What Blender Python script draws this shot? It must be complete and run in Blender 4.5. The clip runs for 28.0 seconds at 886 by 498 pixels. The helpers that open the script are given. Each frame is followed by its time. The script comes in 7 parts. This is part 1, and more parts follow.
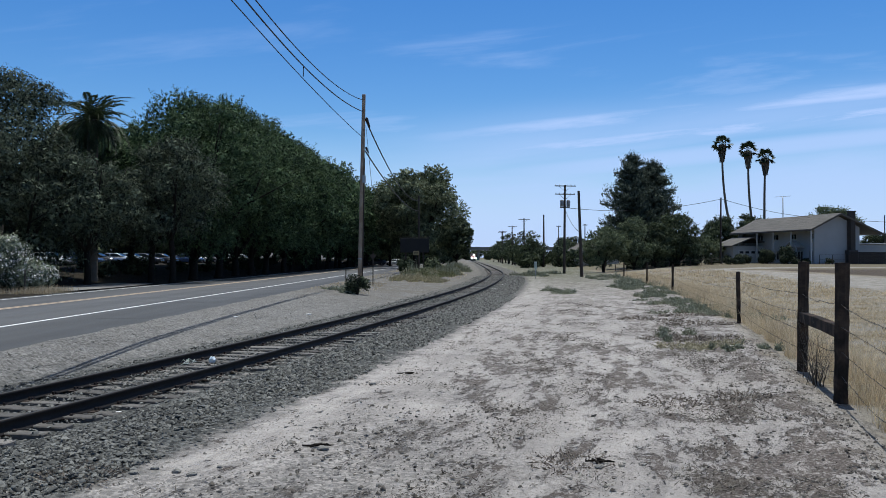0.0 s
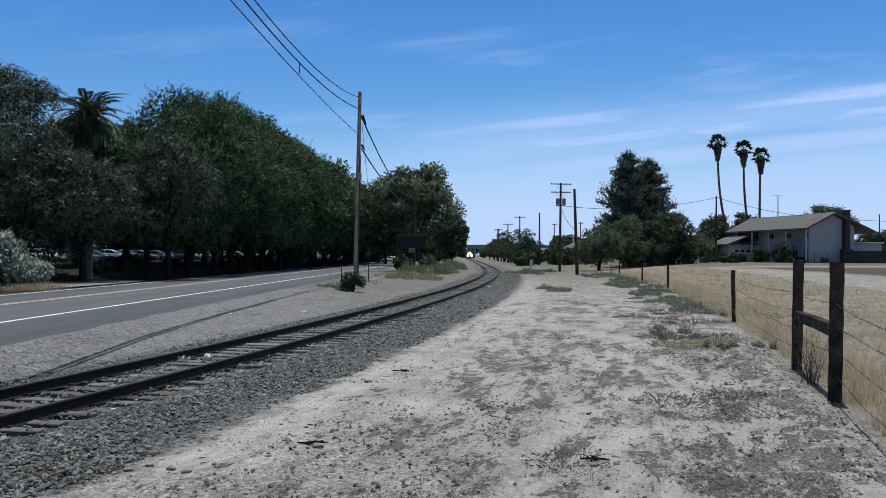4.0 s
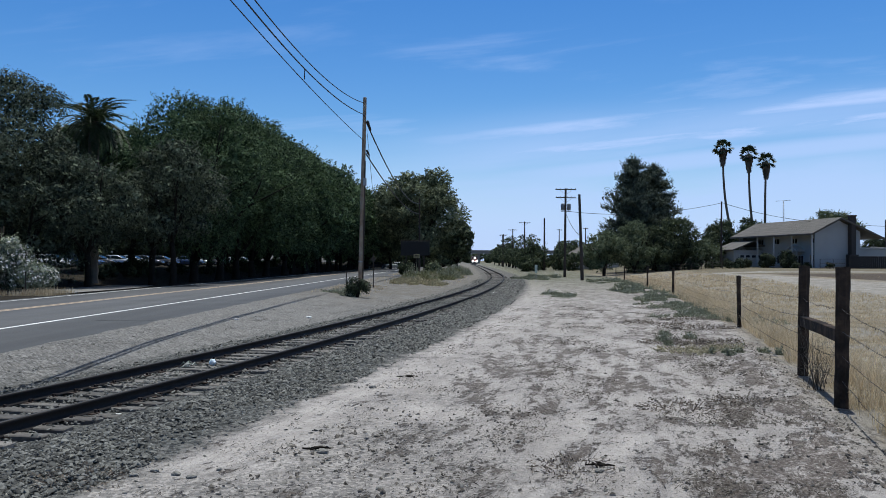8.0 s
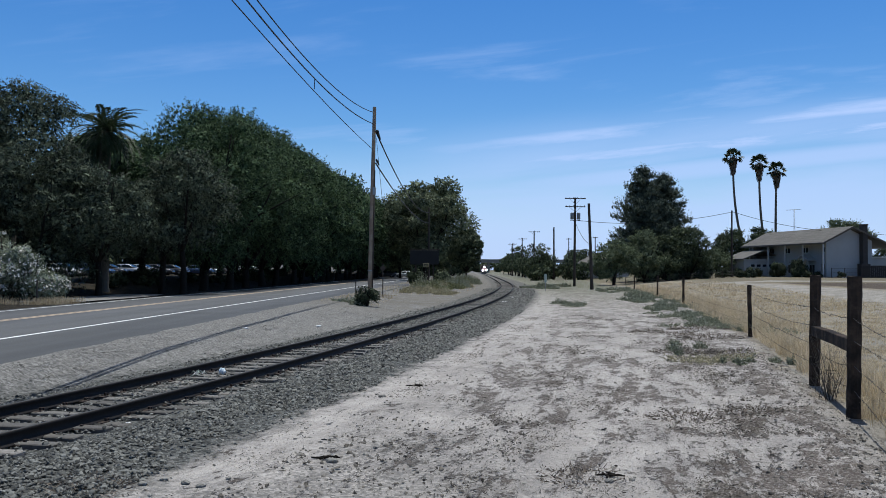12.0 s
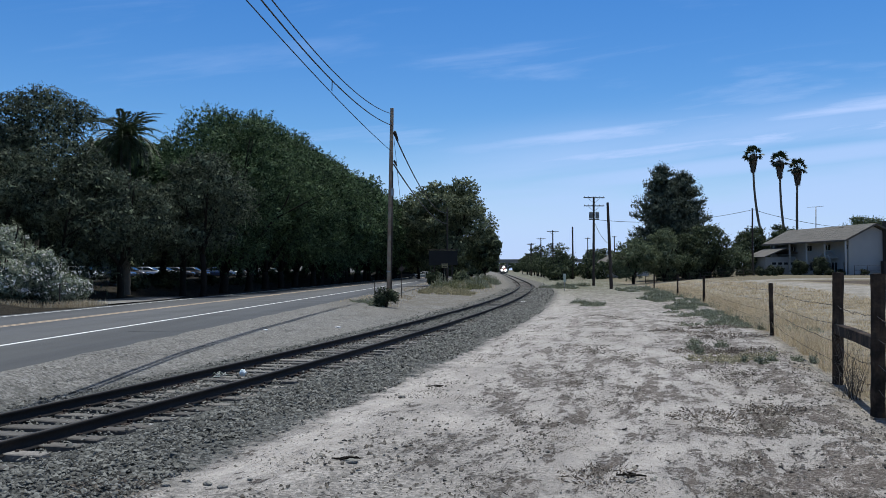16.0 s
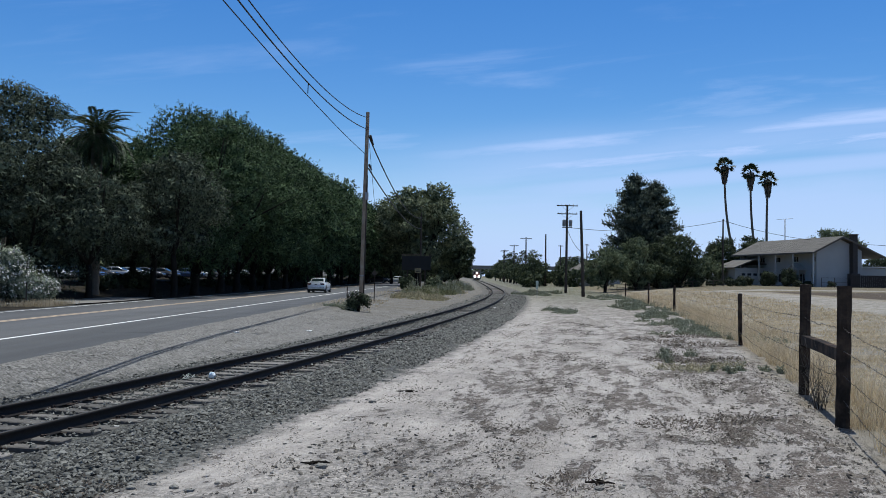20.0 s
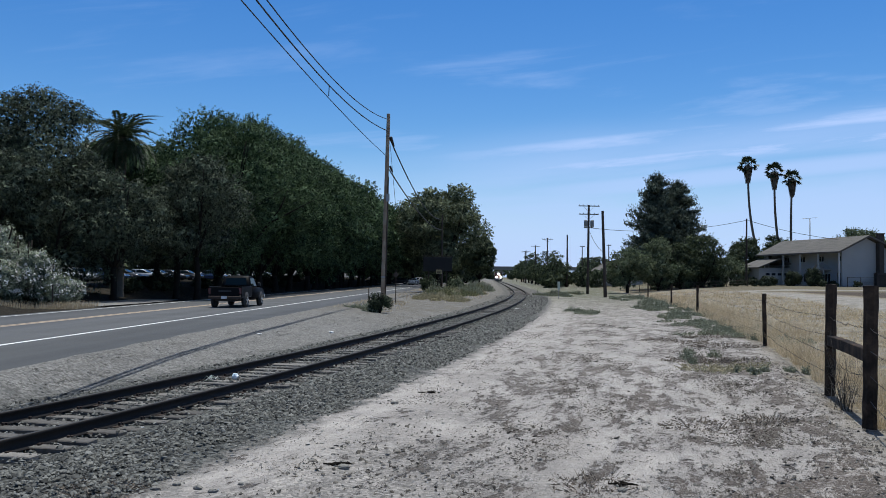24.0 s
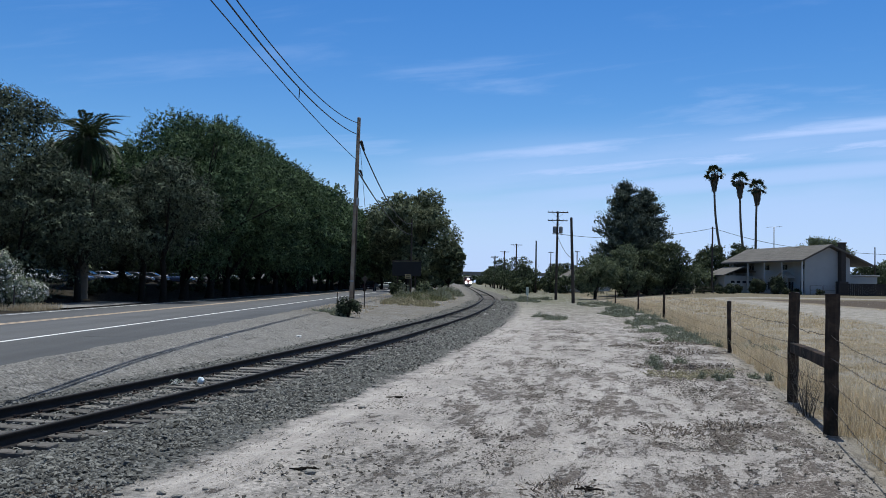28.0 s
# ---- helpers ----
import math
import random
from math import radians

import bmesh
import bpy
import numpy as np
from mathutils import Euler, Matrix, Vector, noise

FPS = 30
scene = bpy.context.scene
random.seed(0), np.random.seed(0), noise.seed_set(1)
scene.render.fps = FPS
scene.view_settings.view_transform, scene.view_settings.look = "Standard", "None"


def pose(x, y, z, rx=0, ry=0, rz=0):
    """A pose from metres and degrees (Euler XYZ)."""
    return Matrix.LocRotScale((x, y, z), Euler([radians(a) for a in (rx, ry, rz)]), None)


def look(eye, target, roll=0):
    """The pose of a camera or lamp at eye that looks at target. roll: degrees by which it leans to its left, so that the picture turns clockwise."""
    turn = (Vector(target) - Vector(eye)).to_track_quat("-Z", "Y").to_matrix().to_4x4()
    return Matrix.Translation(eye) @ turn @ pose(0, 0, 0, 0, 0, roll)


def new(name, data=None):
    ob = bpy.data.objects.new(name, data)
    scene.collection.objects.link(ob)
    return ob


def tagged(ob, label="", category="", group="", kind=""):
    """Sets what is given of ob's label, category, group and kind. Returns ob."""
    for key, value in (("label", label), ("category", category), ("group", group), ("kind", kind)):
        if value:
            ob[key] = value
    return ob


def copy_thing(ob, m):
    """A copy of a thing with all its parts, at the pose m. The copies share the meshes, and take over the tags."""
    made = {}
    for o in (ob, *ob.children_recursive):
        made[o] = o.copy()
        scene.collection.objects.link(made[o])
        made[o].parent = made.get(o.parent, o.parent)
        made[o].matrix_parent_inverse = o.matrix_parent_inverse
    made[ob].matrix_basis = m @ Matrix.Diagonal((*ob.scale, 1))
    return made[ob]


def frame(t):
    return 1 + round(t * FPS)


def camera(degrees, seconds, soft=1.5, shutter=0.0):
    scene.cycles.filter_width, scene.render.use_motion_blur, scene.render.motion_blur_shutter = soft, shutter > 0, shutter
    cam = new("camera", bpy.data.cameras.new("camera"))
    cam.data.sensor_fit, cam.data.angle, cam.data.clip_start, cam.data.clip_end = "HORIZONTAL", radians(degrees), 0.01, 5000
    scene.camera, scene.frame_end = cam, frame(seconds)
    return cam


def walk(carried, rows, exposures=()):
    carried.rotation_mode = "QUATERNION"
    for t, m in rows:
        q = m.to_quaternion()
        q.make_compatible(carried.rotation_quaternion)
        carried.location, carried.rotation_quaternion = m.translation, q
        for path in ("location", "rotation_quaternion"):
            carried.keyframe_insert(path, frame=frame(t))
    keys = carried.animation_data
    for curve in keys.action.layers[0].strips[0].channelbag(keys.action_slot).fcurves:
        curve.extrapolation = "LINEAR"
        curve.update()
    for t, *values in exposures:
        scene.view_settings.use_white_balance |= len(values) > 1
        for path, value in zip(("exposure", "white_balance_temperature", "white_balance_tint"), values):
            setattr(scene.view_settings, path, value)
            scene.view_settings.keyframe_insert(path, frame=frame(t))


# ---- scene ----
EYE = 2.17
cam = camera(55.2, 28.0, soft=0.65)
walk(cam, [
    (0, pose(0, 0, EYE, 90.573, 0, 0.000) @ pose(0, 0, 0, 0, 0, 0.000)),
    (0.5, pose(0, 0, EYE, 90.610, 0, -0.222) @ pose(0, 0, 0, 0, 0, 0.000)),
    (1, pose(0, 0, EYE, 90.502, 0, -0.260) @ pose(0, 0, 0, 0, 0, -0.091)),
    (1.5, pose(0, 0, EYE, 90.525, 0, -0.371) @ pose(0, 0, 0, 0, 0, -0.168)),
    (2, pose(0, 0, EYE, 90.536, 0, -0.478) @ pose(0, 0, 0, 0, 0, -0.030)),
    (2.5, pose(0, 0, EYE, 90.486, 0, -0.763) @ pose(0, 0, 0, 0, 0, 0.167)),
    (3, pose(0, 0, EYE, 90.436, 0, -0.671) @ pose(0, 0, 0, 0, 0, 0.282)),
    (3.5, pose(0, 0, EYE, 90.338, 0, -0.240) @ pose(0, 0, 0, 0, 0, 0.134)),
    (5.5, pose(0, 0, EYE, 90.829, 0, -0.641) @ pose(0, 0, 0, 0, 0, 0.372)),
    (6, pose(0, 0, EYE, 90.775, 0, -0.631) @ pose(0, 0, 0, 0, 0, 0.261)),
    (6.5, pose(0, 0, EYE, 90.731, 0, -0.388) @ pose(0, 0, 0, 0, 0, 0.294)),
    (7, pose(0, 0, EYE, 90.789, 0, -0.223) @ pose(0, 0, 0, 0, 0, 0.260)),
    (7.5, pose(0, 0, EYE, 90.969, 0, -0.146) @ pose(0, 0, 0, 0, 0, 0.342)),
    (8, pose(0, 0, EYE, 90.784, 0, 0.037) @ pose(0, 0, 0, 0, 0, 0.171)),
    (8.5, pose(0, 0, EYE, 90.711, 0, 0.044) @ pose(0, 0, 0, 0, 0, 0.143)),
    (9, pose(0, 0, EYE, 90.826, 0, -0.050) @ pose(0, 0, 0, 0, 0, 0.106)),
    (9.5, pose(0, 0, EYE, 91.002, 0, -0.017) @ pose(0, 0, 0, 0, 0, 0.212)),
    (10, pose(0, 0, EYE, 91.204, 0, 0.474) @ pose(0, 0, 0, 0, 0, 0.281)),
    (10.5, pose(0, 0, EYE, 91.017, 0, 0.387) @ pose(0, 0, 0, 0, 0, 0.325)),
    (11, pose(0, 0, EYE, 91.160, 0, 0.658) @ pose(0, 0, 0, 0, 0, 0.327)),
    (11.5, pose(0, 0, EYE, 91.539, 0, 0.845) @ pose(0, 0, 0, 0, 0, 0.226)),
    (12, pose(0, 0, EYE, 91.394, 0, 0.673) @ pose(0, 0, 0, 0, 0, 0.197)),
    (12.5, pose(0, 0, EYE, 91.297, 0, 0.661) @ pose(0, 0, 0, 0, 0, 0.201)),
    (14.5, pose(0, 0, EYE, 91.340, 0, 0.735) @ pose(0, 0, 0, 0, 0, 0.365)),
    (15, pose(0, 0, EYE, 91.561, 0, 0.743) @ pose(0, 0, 0, 0, 0, 0.384)),
    (15.5, pose(0, 0, EYE, 91.653, 0, 0.416) @ pose(0, 0, 0, 0, 0, 0.104)),
    (16, pose(0, 0, EYE, 91.428, 0, 1.924) @ pose(0, 0, 0, 0, 0, -0.236)),
    (16.5, pose(0, 0, EYE, 91.654, 0, 0.848) @ pose(0, 0, 0, 0, 0, 0.232)),
    (17, pose(0, 0, EYE, 92.036, 0, 0.978) @ pose(0, 0, 0, 0, 0, 0.077)),
    (17.5, pose(0, 0, EYE, 92.237, 0, 0.685) @ pose(0, 0, 0, 0, 0, 0.098)),
    (18, pose(0, 0, EYE, 92.163, 0, 0.378) @ pose(0, 0, 0, 0, 0, 0.337)),
    (18.5, pose(0, 0, EYE, 91.954, 0, 0.266) @ pose(0, 0, 0, 0, 0, 0.585)),
    (19, pose(0, 0, EYE, 91.900, 0, 0.083) @ pose(0, 0, 0, 0, 0, 0.798)),
    (19.5, pose(0, 0, EYE, 91.894, 0, 0.156) @ pose(0, 0, 0, 0, 0, 0.755)),
    (20, pose(0, 0, EYE, 91.792, 0, 0.130) @ pose(0, 0, 0, 0, 0, 0.751)),
    (20.5, pose(0, 0, EYE, 91.748, 0, -0.118) @ pose(0, 0, 0, 0, 0, 0.923)),
    (21, pose(0, 0, EYE, 91.721, 0, -0.034) @ pose(0, 0, 0, 0, 0, 0.922)),
    (21.5, pose(0, 0, EYE, 91.987, 0, 0.287) @ pose(0, 0, 0, 0, 0, 0.855)),
    (22, pose(0, 0, EYE, 92.051, 0, 0.555) @ pose(0, 0, 0, 0, 0, 0.465)),
    (22.5, pose(0, 0, EYE, 91.759, 0, 1.291) @ pose(0, 0, 0, 0, 0, 0.160)),
    (24.5, pose(0, 0, EYE, 91.871, 0, 1.504) @ pose(0, 0, 0, 0, 0, 0.595)),
    (25, pose(0, 0, EYE, 91.528, 0, 0.611) @ pose(0, 0, 0, 0, 0, 0.469)),
    (25.5, pose(0, 0, EYE, 91.341, 0, 0.527) @ pose(0, 0, 0, 0, 0, 0.582)),
    (26, pose(0, 0, EYE, 91.435, 0, 0.820) @ pose(0, 0, 0, 0, 0, 0.669)),
    (26.5, pose(0, 0, EYE, 91.310, 0, 0.750) @ pose(0, 0, 0, 0, 0, 0.533)),
    (27, pose(0, 0, EYE, 91.231, 0, 0.769) @ pose(0, 0, 0, 0, 0, 0.396)),
    (27.5, pose(0, 0, EYE, 91.440, 0, 0.054) @ pose(0, 0, 0, 0, 0, 0.419)),
    (28, pose(0, 0, EYE, 92.205, 0, -0.508) @ pose(0, 0, 0, 0, 0, 1.036)),
], exposures=[(0, 0.0, 6250, 6), (28, 0.0, 6250, 6)])


# ---- world and sun ----
SUN_ELEV, SUN_AZ = radians(76.5), radians(20)      # azimuth measured from +y towards +x
world = bpy.data.worlds.new("sky")
scene.world = world
world.use_nodes = True


def build_world():
    nt = world.node_tree
    nt.nodes.clear()
    N, L = nt.nodes.new, nt.links.new
    out, bg = N("ShaderNodeOutputWorld"), N("ShaderNodeBackground")
    sky = N("ShaderNodeTexSky")
    sky.sky_type, sky.sun_disc = "NISHITA", False
    sky.sun_elevation, sky.sun_rotation = SUN_ELEV, SUN_AZ
    sky.air_density, sky.dust_density, sky.ozone_density = 1.0, 0.2, 5.0
    hs = N("ShaderNodeHueSaturation")
    hs.inputs["Hue"].default_value, hs.inputs["Saturation"].default_value = 0.508, 1.30
    L(sky.outputs[0], hs.inputs["Color"])
    tc, sep = N("ShaderNodeTexCoord"), N("ShaderNodeSeparateXYZ")
    L(tc.outputs["Generated"], sep.inputs[0])

    def op(kind, a, c):
        k = N("ShaderNodeMath"); k.operation = kind
        for i, q in enumerate((a, c)):
            if isinstance(q, (int, float)):
                k.inputs[i].default_value = q
            else:
                L(q, k.inputs[i])
        return k.outputs[0]

    def ramp(src, a, c, lo, hi):
        r = N("ShaderNodeMapRange"); r.interpolation_type = "SMOOTHSTEP"
        for i, q in enumerate((a, c, lo, hi)):
            r.inputs[i + 1].default_value = q
        L(src, r.inputs[0])
        return r.outputs[0]

    ahead = op("MAXIMUM", op("ABSOLUTE", sep.outputs["Y"], 0.0), 0.12)
    across, rise = op("DIVIDE", sep.outputs["X"], ahead), op("DIVIDE", sep.outputs["Z"], ahead)
    # thin cirrus in long streaks that climb slowly to one side
    tilted = op("SUBTRACT", rise, op("MULTIPLY", across, 0.105))
    uv = N("ShaderNodeCombineXYZ")
    L(op("MULTIPLY", across, 2.2), uv.inputs[0]); L(op("MULTIPLY", tilted, 17.0), uv.inputs[1])

    def streaks(scale, off, rough):
        no = N("ShaderNodeTexNoise")
        no.inputs["Scale"].default_value, no.inputs["Detail"].default_value = scale, 6
        no.inputs["Roughness"].default_value, no.inputs["Distortion"].default_value = rough, 0.35
        sh = N("ShaderNodeVectorMath"); sh.operation = "ADD"; sh.inputs[1].default_value = (off, off * 1.7, 0)
        L(uv.outputs[0], sh.inputs[0]); L(sh.outputs[0], no.inputs["Vector"])
        return no.outputs["Fac"]

    veil = op("MULTIPLY", ramp(streaks(0.8, 3.1, 0.5), 0.30, 0.62, 0.22, 1.0), ramp(tilted, 0.19, 0.08, 0.0, 0.78))
    veil = op("MULTIPLY", veil, ramp(across, -0.30, 0.18, 0.25, 1.0))
    soft = ramp(streaks(1.3, 8.2, 0.6), 0.34, 0.60, 0.15, 1.0)
    fibre = ramp(streaks(2.6, 2.4, 0.65), 0.34, 0.64, 0.2, 1.0)
    upper = op("MULTIPLY", ramp(tilted, 0.128, 0.140, 0.0, 1.0), ramp(tilted, 0.156, 0.144, 0.0, 0.95))
    middle = op("MULTIPLY", ramp(tilted, 0.104, 0.115, 0.0, 1.0), ramp(tilted, 0.128, 0.119, 0.0, 0.9))
    lower = op("MULTIPLY", ramp(tilted, 0.068, 0.086, 0.0, 1.0), ramp(tilted, 0.108, 0.092, 0.0, 0.7))
    band = op("MAXIMUM", op("MULTIPLY", upper, soft), op("MAXIMUM", op("MULTIPLY", middle, fibre), lower))
    band = op("MULTIPLY", band, ramp(across, -0.16, 0.22, 0.0, 1.0))
    wisps = op("MULTIPLY", ramp(streaks(1.1, 5.0, 0.6), 0.54, 0.76, 0.0, 0.34), ramp(tilted, 0.34, 0.15, 0.35, 1.0))
    cloud = op("MAXIMUM", op("MAXIMUM", veil, band), wisps)
    haze = ramp(rise, 0.17, 0.02, 0.0, 0.86)
    add = N("ShaderNodeMath"); add.operation = "MAXIMUM"; L(cloud, add.inputs[0]); L(haze, add.inputs[1])
    mix = N("ShaderNodeMix"); mix.data_type = "RGBA"
    mix.inputs["B"].default_value = (4.3, 5.5, 8.55, 1)
    high = N("ShaderNodeMix"); high.data_type = "RGBA"     # milky veil added overhead, out of view, to take blue from the shadows
    high.inputs["B"].default_value = (1.75, 1.85, 2.0, 1)
    L(ramp(sep.outputs["Z"], 0.34, 0.75, 0.0, 0.7), high.inputs["Factor"]); L(hs.outputs[0], high.inputs["A"])
    L(add.outputs[0], mix.inputs["Factor"]); L(high.outputs["Result"], mix.inputs["A"])
    L(mix.outputs["Result"], bg.inputs["Color"])
    bg.inputs["Strength"].default_value = 0.117
    L(bg.outputs[0], out.inputs[0])


build_world()
sun = new("sun", bpy.data.lights.new("sun", "SUN"))
sun.data.energy, sun.data.angle, sun.data.color = 4.25, radians(0.33), (1.0, 0.96, 0.9)
SUN_DIR = Vector((math.sin(SUN_AZ) * math.cos(SUN_ELEV), math.cos(SUN_AZ) * math.cos(SUN_ELEV), math.sin(SUN_ELEV)))
sun.matrix_world = look(SUN_DIR * 100, (0, 0, 0))

# ---- materials ----


def node_mat(name):
    m = bpy.data.materials.new(name)
    m.use_nodes = True
    nt = m.node_tree
    return m, nt, nt.nodes["Principled BSDF"]


def surface(name, color, rough=0.8, var=0.25, scale=3.0, fine=40.0, bump=0.3, metal=0.0, spec=0.5, rand=0.0, tint=None, depth=0.02, coat=0.0):
    """Paint, wood, metal or stone: a base colour with stains (scale) and grain (fine), rand: change from piece to piece."""
    m, nt, b = node_mat(name)
    N, L = nt.nodes.new, nt.links.new
    tc = N("ShaderNodeTexCoord")
    big, small = N("ShaderNodeTexNoise"), N("ShaderNodeTexNoise")
    big.inputs["Scale"].default_value, big.inputs["Detail"].default_value = scale, 5
    small.inputs["Scale"].default_value, small.inputs["Detail"].default_value = fine, 3
    for n in (big, small):
        L(tc.outputs["Object"], n.inputs["Vector"])
    f = N("ShaderNodeMath"); f.operation = "MULTIPLY_ADD"; f.inputs[1].default_value, f.inputs[2].default_value = 0.6, 0.0
    L(big.outputs["Fac"], f.inputs[0])
    g = N("ShaderNodeMath"); g.operation = "MULTIPLY_ADD"; g.inputs[1].default_value = 0.4
    L(small.outputs["Fac"], g.inputs[0]); L(f.outputs[0], g.inputs[2])
    v = N("ShaderNodeMapRange"); v.inputs[1].default_value, v.inputs[2].default_value = 0.3, 0.7
    v.inputs[3].default_value, v.inputs[4].default_value = 1 - var, 1 + var
    L(g.outputs[0], v.inputs[0])
    src = v.outputs[0]
    if rand:
        oi = N("ShaderNodeObjectInfo")
        r = N("ShaderNodeMapRange"); r.inputs[3].default_value, r.inputs[4].default_value = 1 - rand, 1 + rand
        L(oi.outputs["Random"], r.inputs[0])
        k = N("ShaderNodeMath"); k.operation = "MULTIPLY"; L(src, k.inputs[0]); L(r.outputs[0], k.inputs[1]); src = k.outputs[0]
    vm = N("ShaderNodeVectorMath"); vm.operation = "SCALE"
    if tint:
        mx = N("ShaderNodeMix"); mx.data_type = "RGBA"
        mx.inputs["A"].default_value, mx.inputs["B"].default_value = (*color, 1), (*tint, 1)
        st = N("ShaderNodeMapRange"); st.inputs[1].default_value, st.inputs[2].default_value = 0.45, 0.62
        L(big.outputs["Fac"], st.inputs[0]); L(st.outputs[0], mx.inputs["Factor"]); L(mx.outputs["Result"], vm.inputs[0])
    else:
        vm.inputs[0].default_value = color
    L(src, vm.inputs["Scale"]); L(vm.outputs[0], b.inputs["Base Color"])
    b.inputs["Roughness"].default_value, b.inputs["Metallic"].default_value = rough, metal
    b.inputs["Specular IOR Level"].default_value, b.inputs["Coat Weight"].default_value = spec, coat
    if bump:
        bp = N("ShaderNodeBump"); bp.inputs["Strength"].default_value, bp.inputs["Distance"].default_value = bump, depth
        L(g.outputs[0], bp.inputs["Height"]); L(bp.outputs[0], b.inputs["Normal"])
    return m


def foliage(name, dark, light, rough=0.85, trans=0.26, scale=0.35):
    """Leaves: each leaf its own tone, larger patches painted as lit and shaded clumps."""
    m, nt, b = node_mat(name)
    N, L = nt.nodes.new, nt.links.new
    geo, tc, no = N("ShaderNodeNewGeometry"), N("ShaderNodeTexCoord"), N("ShaderNodeTexNoise")
    no.inputs["Scale"].default_value, no.inputs["Detail"].default_value = scale, 3
    L(tc.outputs["Object"], no.inputs["Vector"])
    a = N("ShaderNodeMath"); a.operation = "MULTIPLY_ADD"; a.inputs[1].default_value, a.inputs[2].default_value = 0.5, -0.25
    L(geo.outputs["Random Per Island"], a.inputs[0])
    s = N("ShaderNodeMath"); s.operation = "ADD"; L(a.outputs[0], s.inputs[0]); L(no.outputs["Fac"], s.inputs[1])
    mr = N("ShaderNodeMapRange"); mr.inputs[1].default_value, mr.inputs[2].default_value = 0.33, 0.74
    L(s.outputs[0], mr.inputs[0])
    mx = N("ShaderNodeMix"); mx.data_type = "RGBA"
    mx.inputs["A"].default_value, mx.inputs["B"].default_value = (*dark, 1), (*light, 1)
    L(mr.outputs[0], mx.inputs["Factor"]); L(mx.outputs["Result"], b.inputs["Base Color"])
    b.inputs["Roughness"].default_value = rough
    b.inputs["Specular IOR Level"].default_value = 0.3
    tr = N("ShaderNodeBsdfTranslucent"); L(mx.outputs["Result"], tr.inputs["Color"])
    ms = N("ShaderNodeMixShader"); ms.inputs[0].default_value = trans
    out = nt.nodes["Material Output"]
    L(b.outputs[0], ms.inputs[1]); L(tr.outputs[0], ms.inputs[2]); L(ms.outputs[0], out.inputs["Surface"])
    return m


def glass(name, color=(0.02, 0.025, 0.03), rough=0.05, ior=1.5):
    m, nt, b = node_mat(name)
    b.inputs["Base Color"].default_value = (*color, 1)
    b.inputs["Roughness"].default_value, b.inputs["IOR"].default_value = rough, ior
    return m


def glow(name, color, strength):
    m, nt, b = node_mat(name)
    b.inputs["Base Color"].default_value = (*color, 1)
    b.inputs["Emission Color"].default_value, b.inputs["Emission Strength"].default_value = (*color, 1), strength
    return m


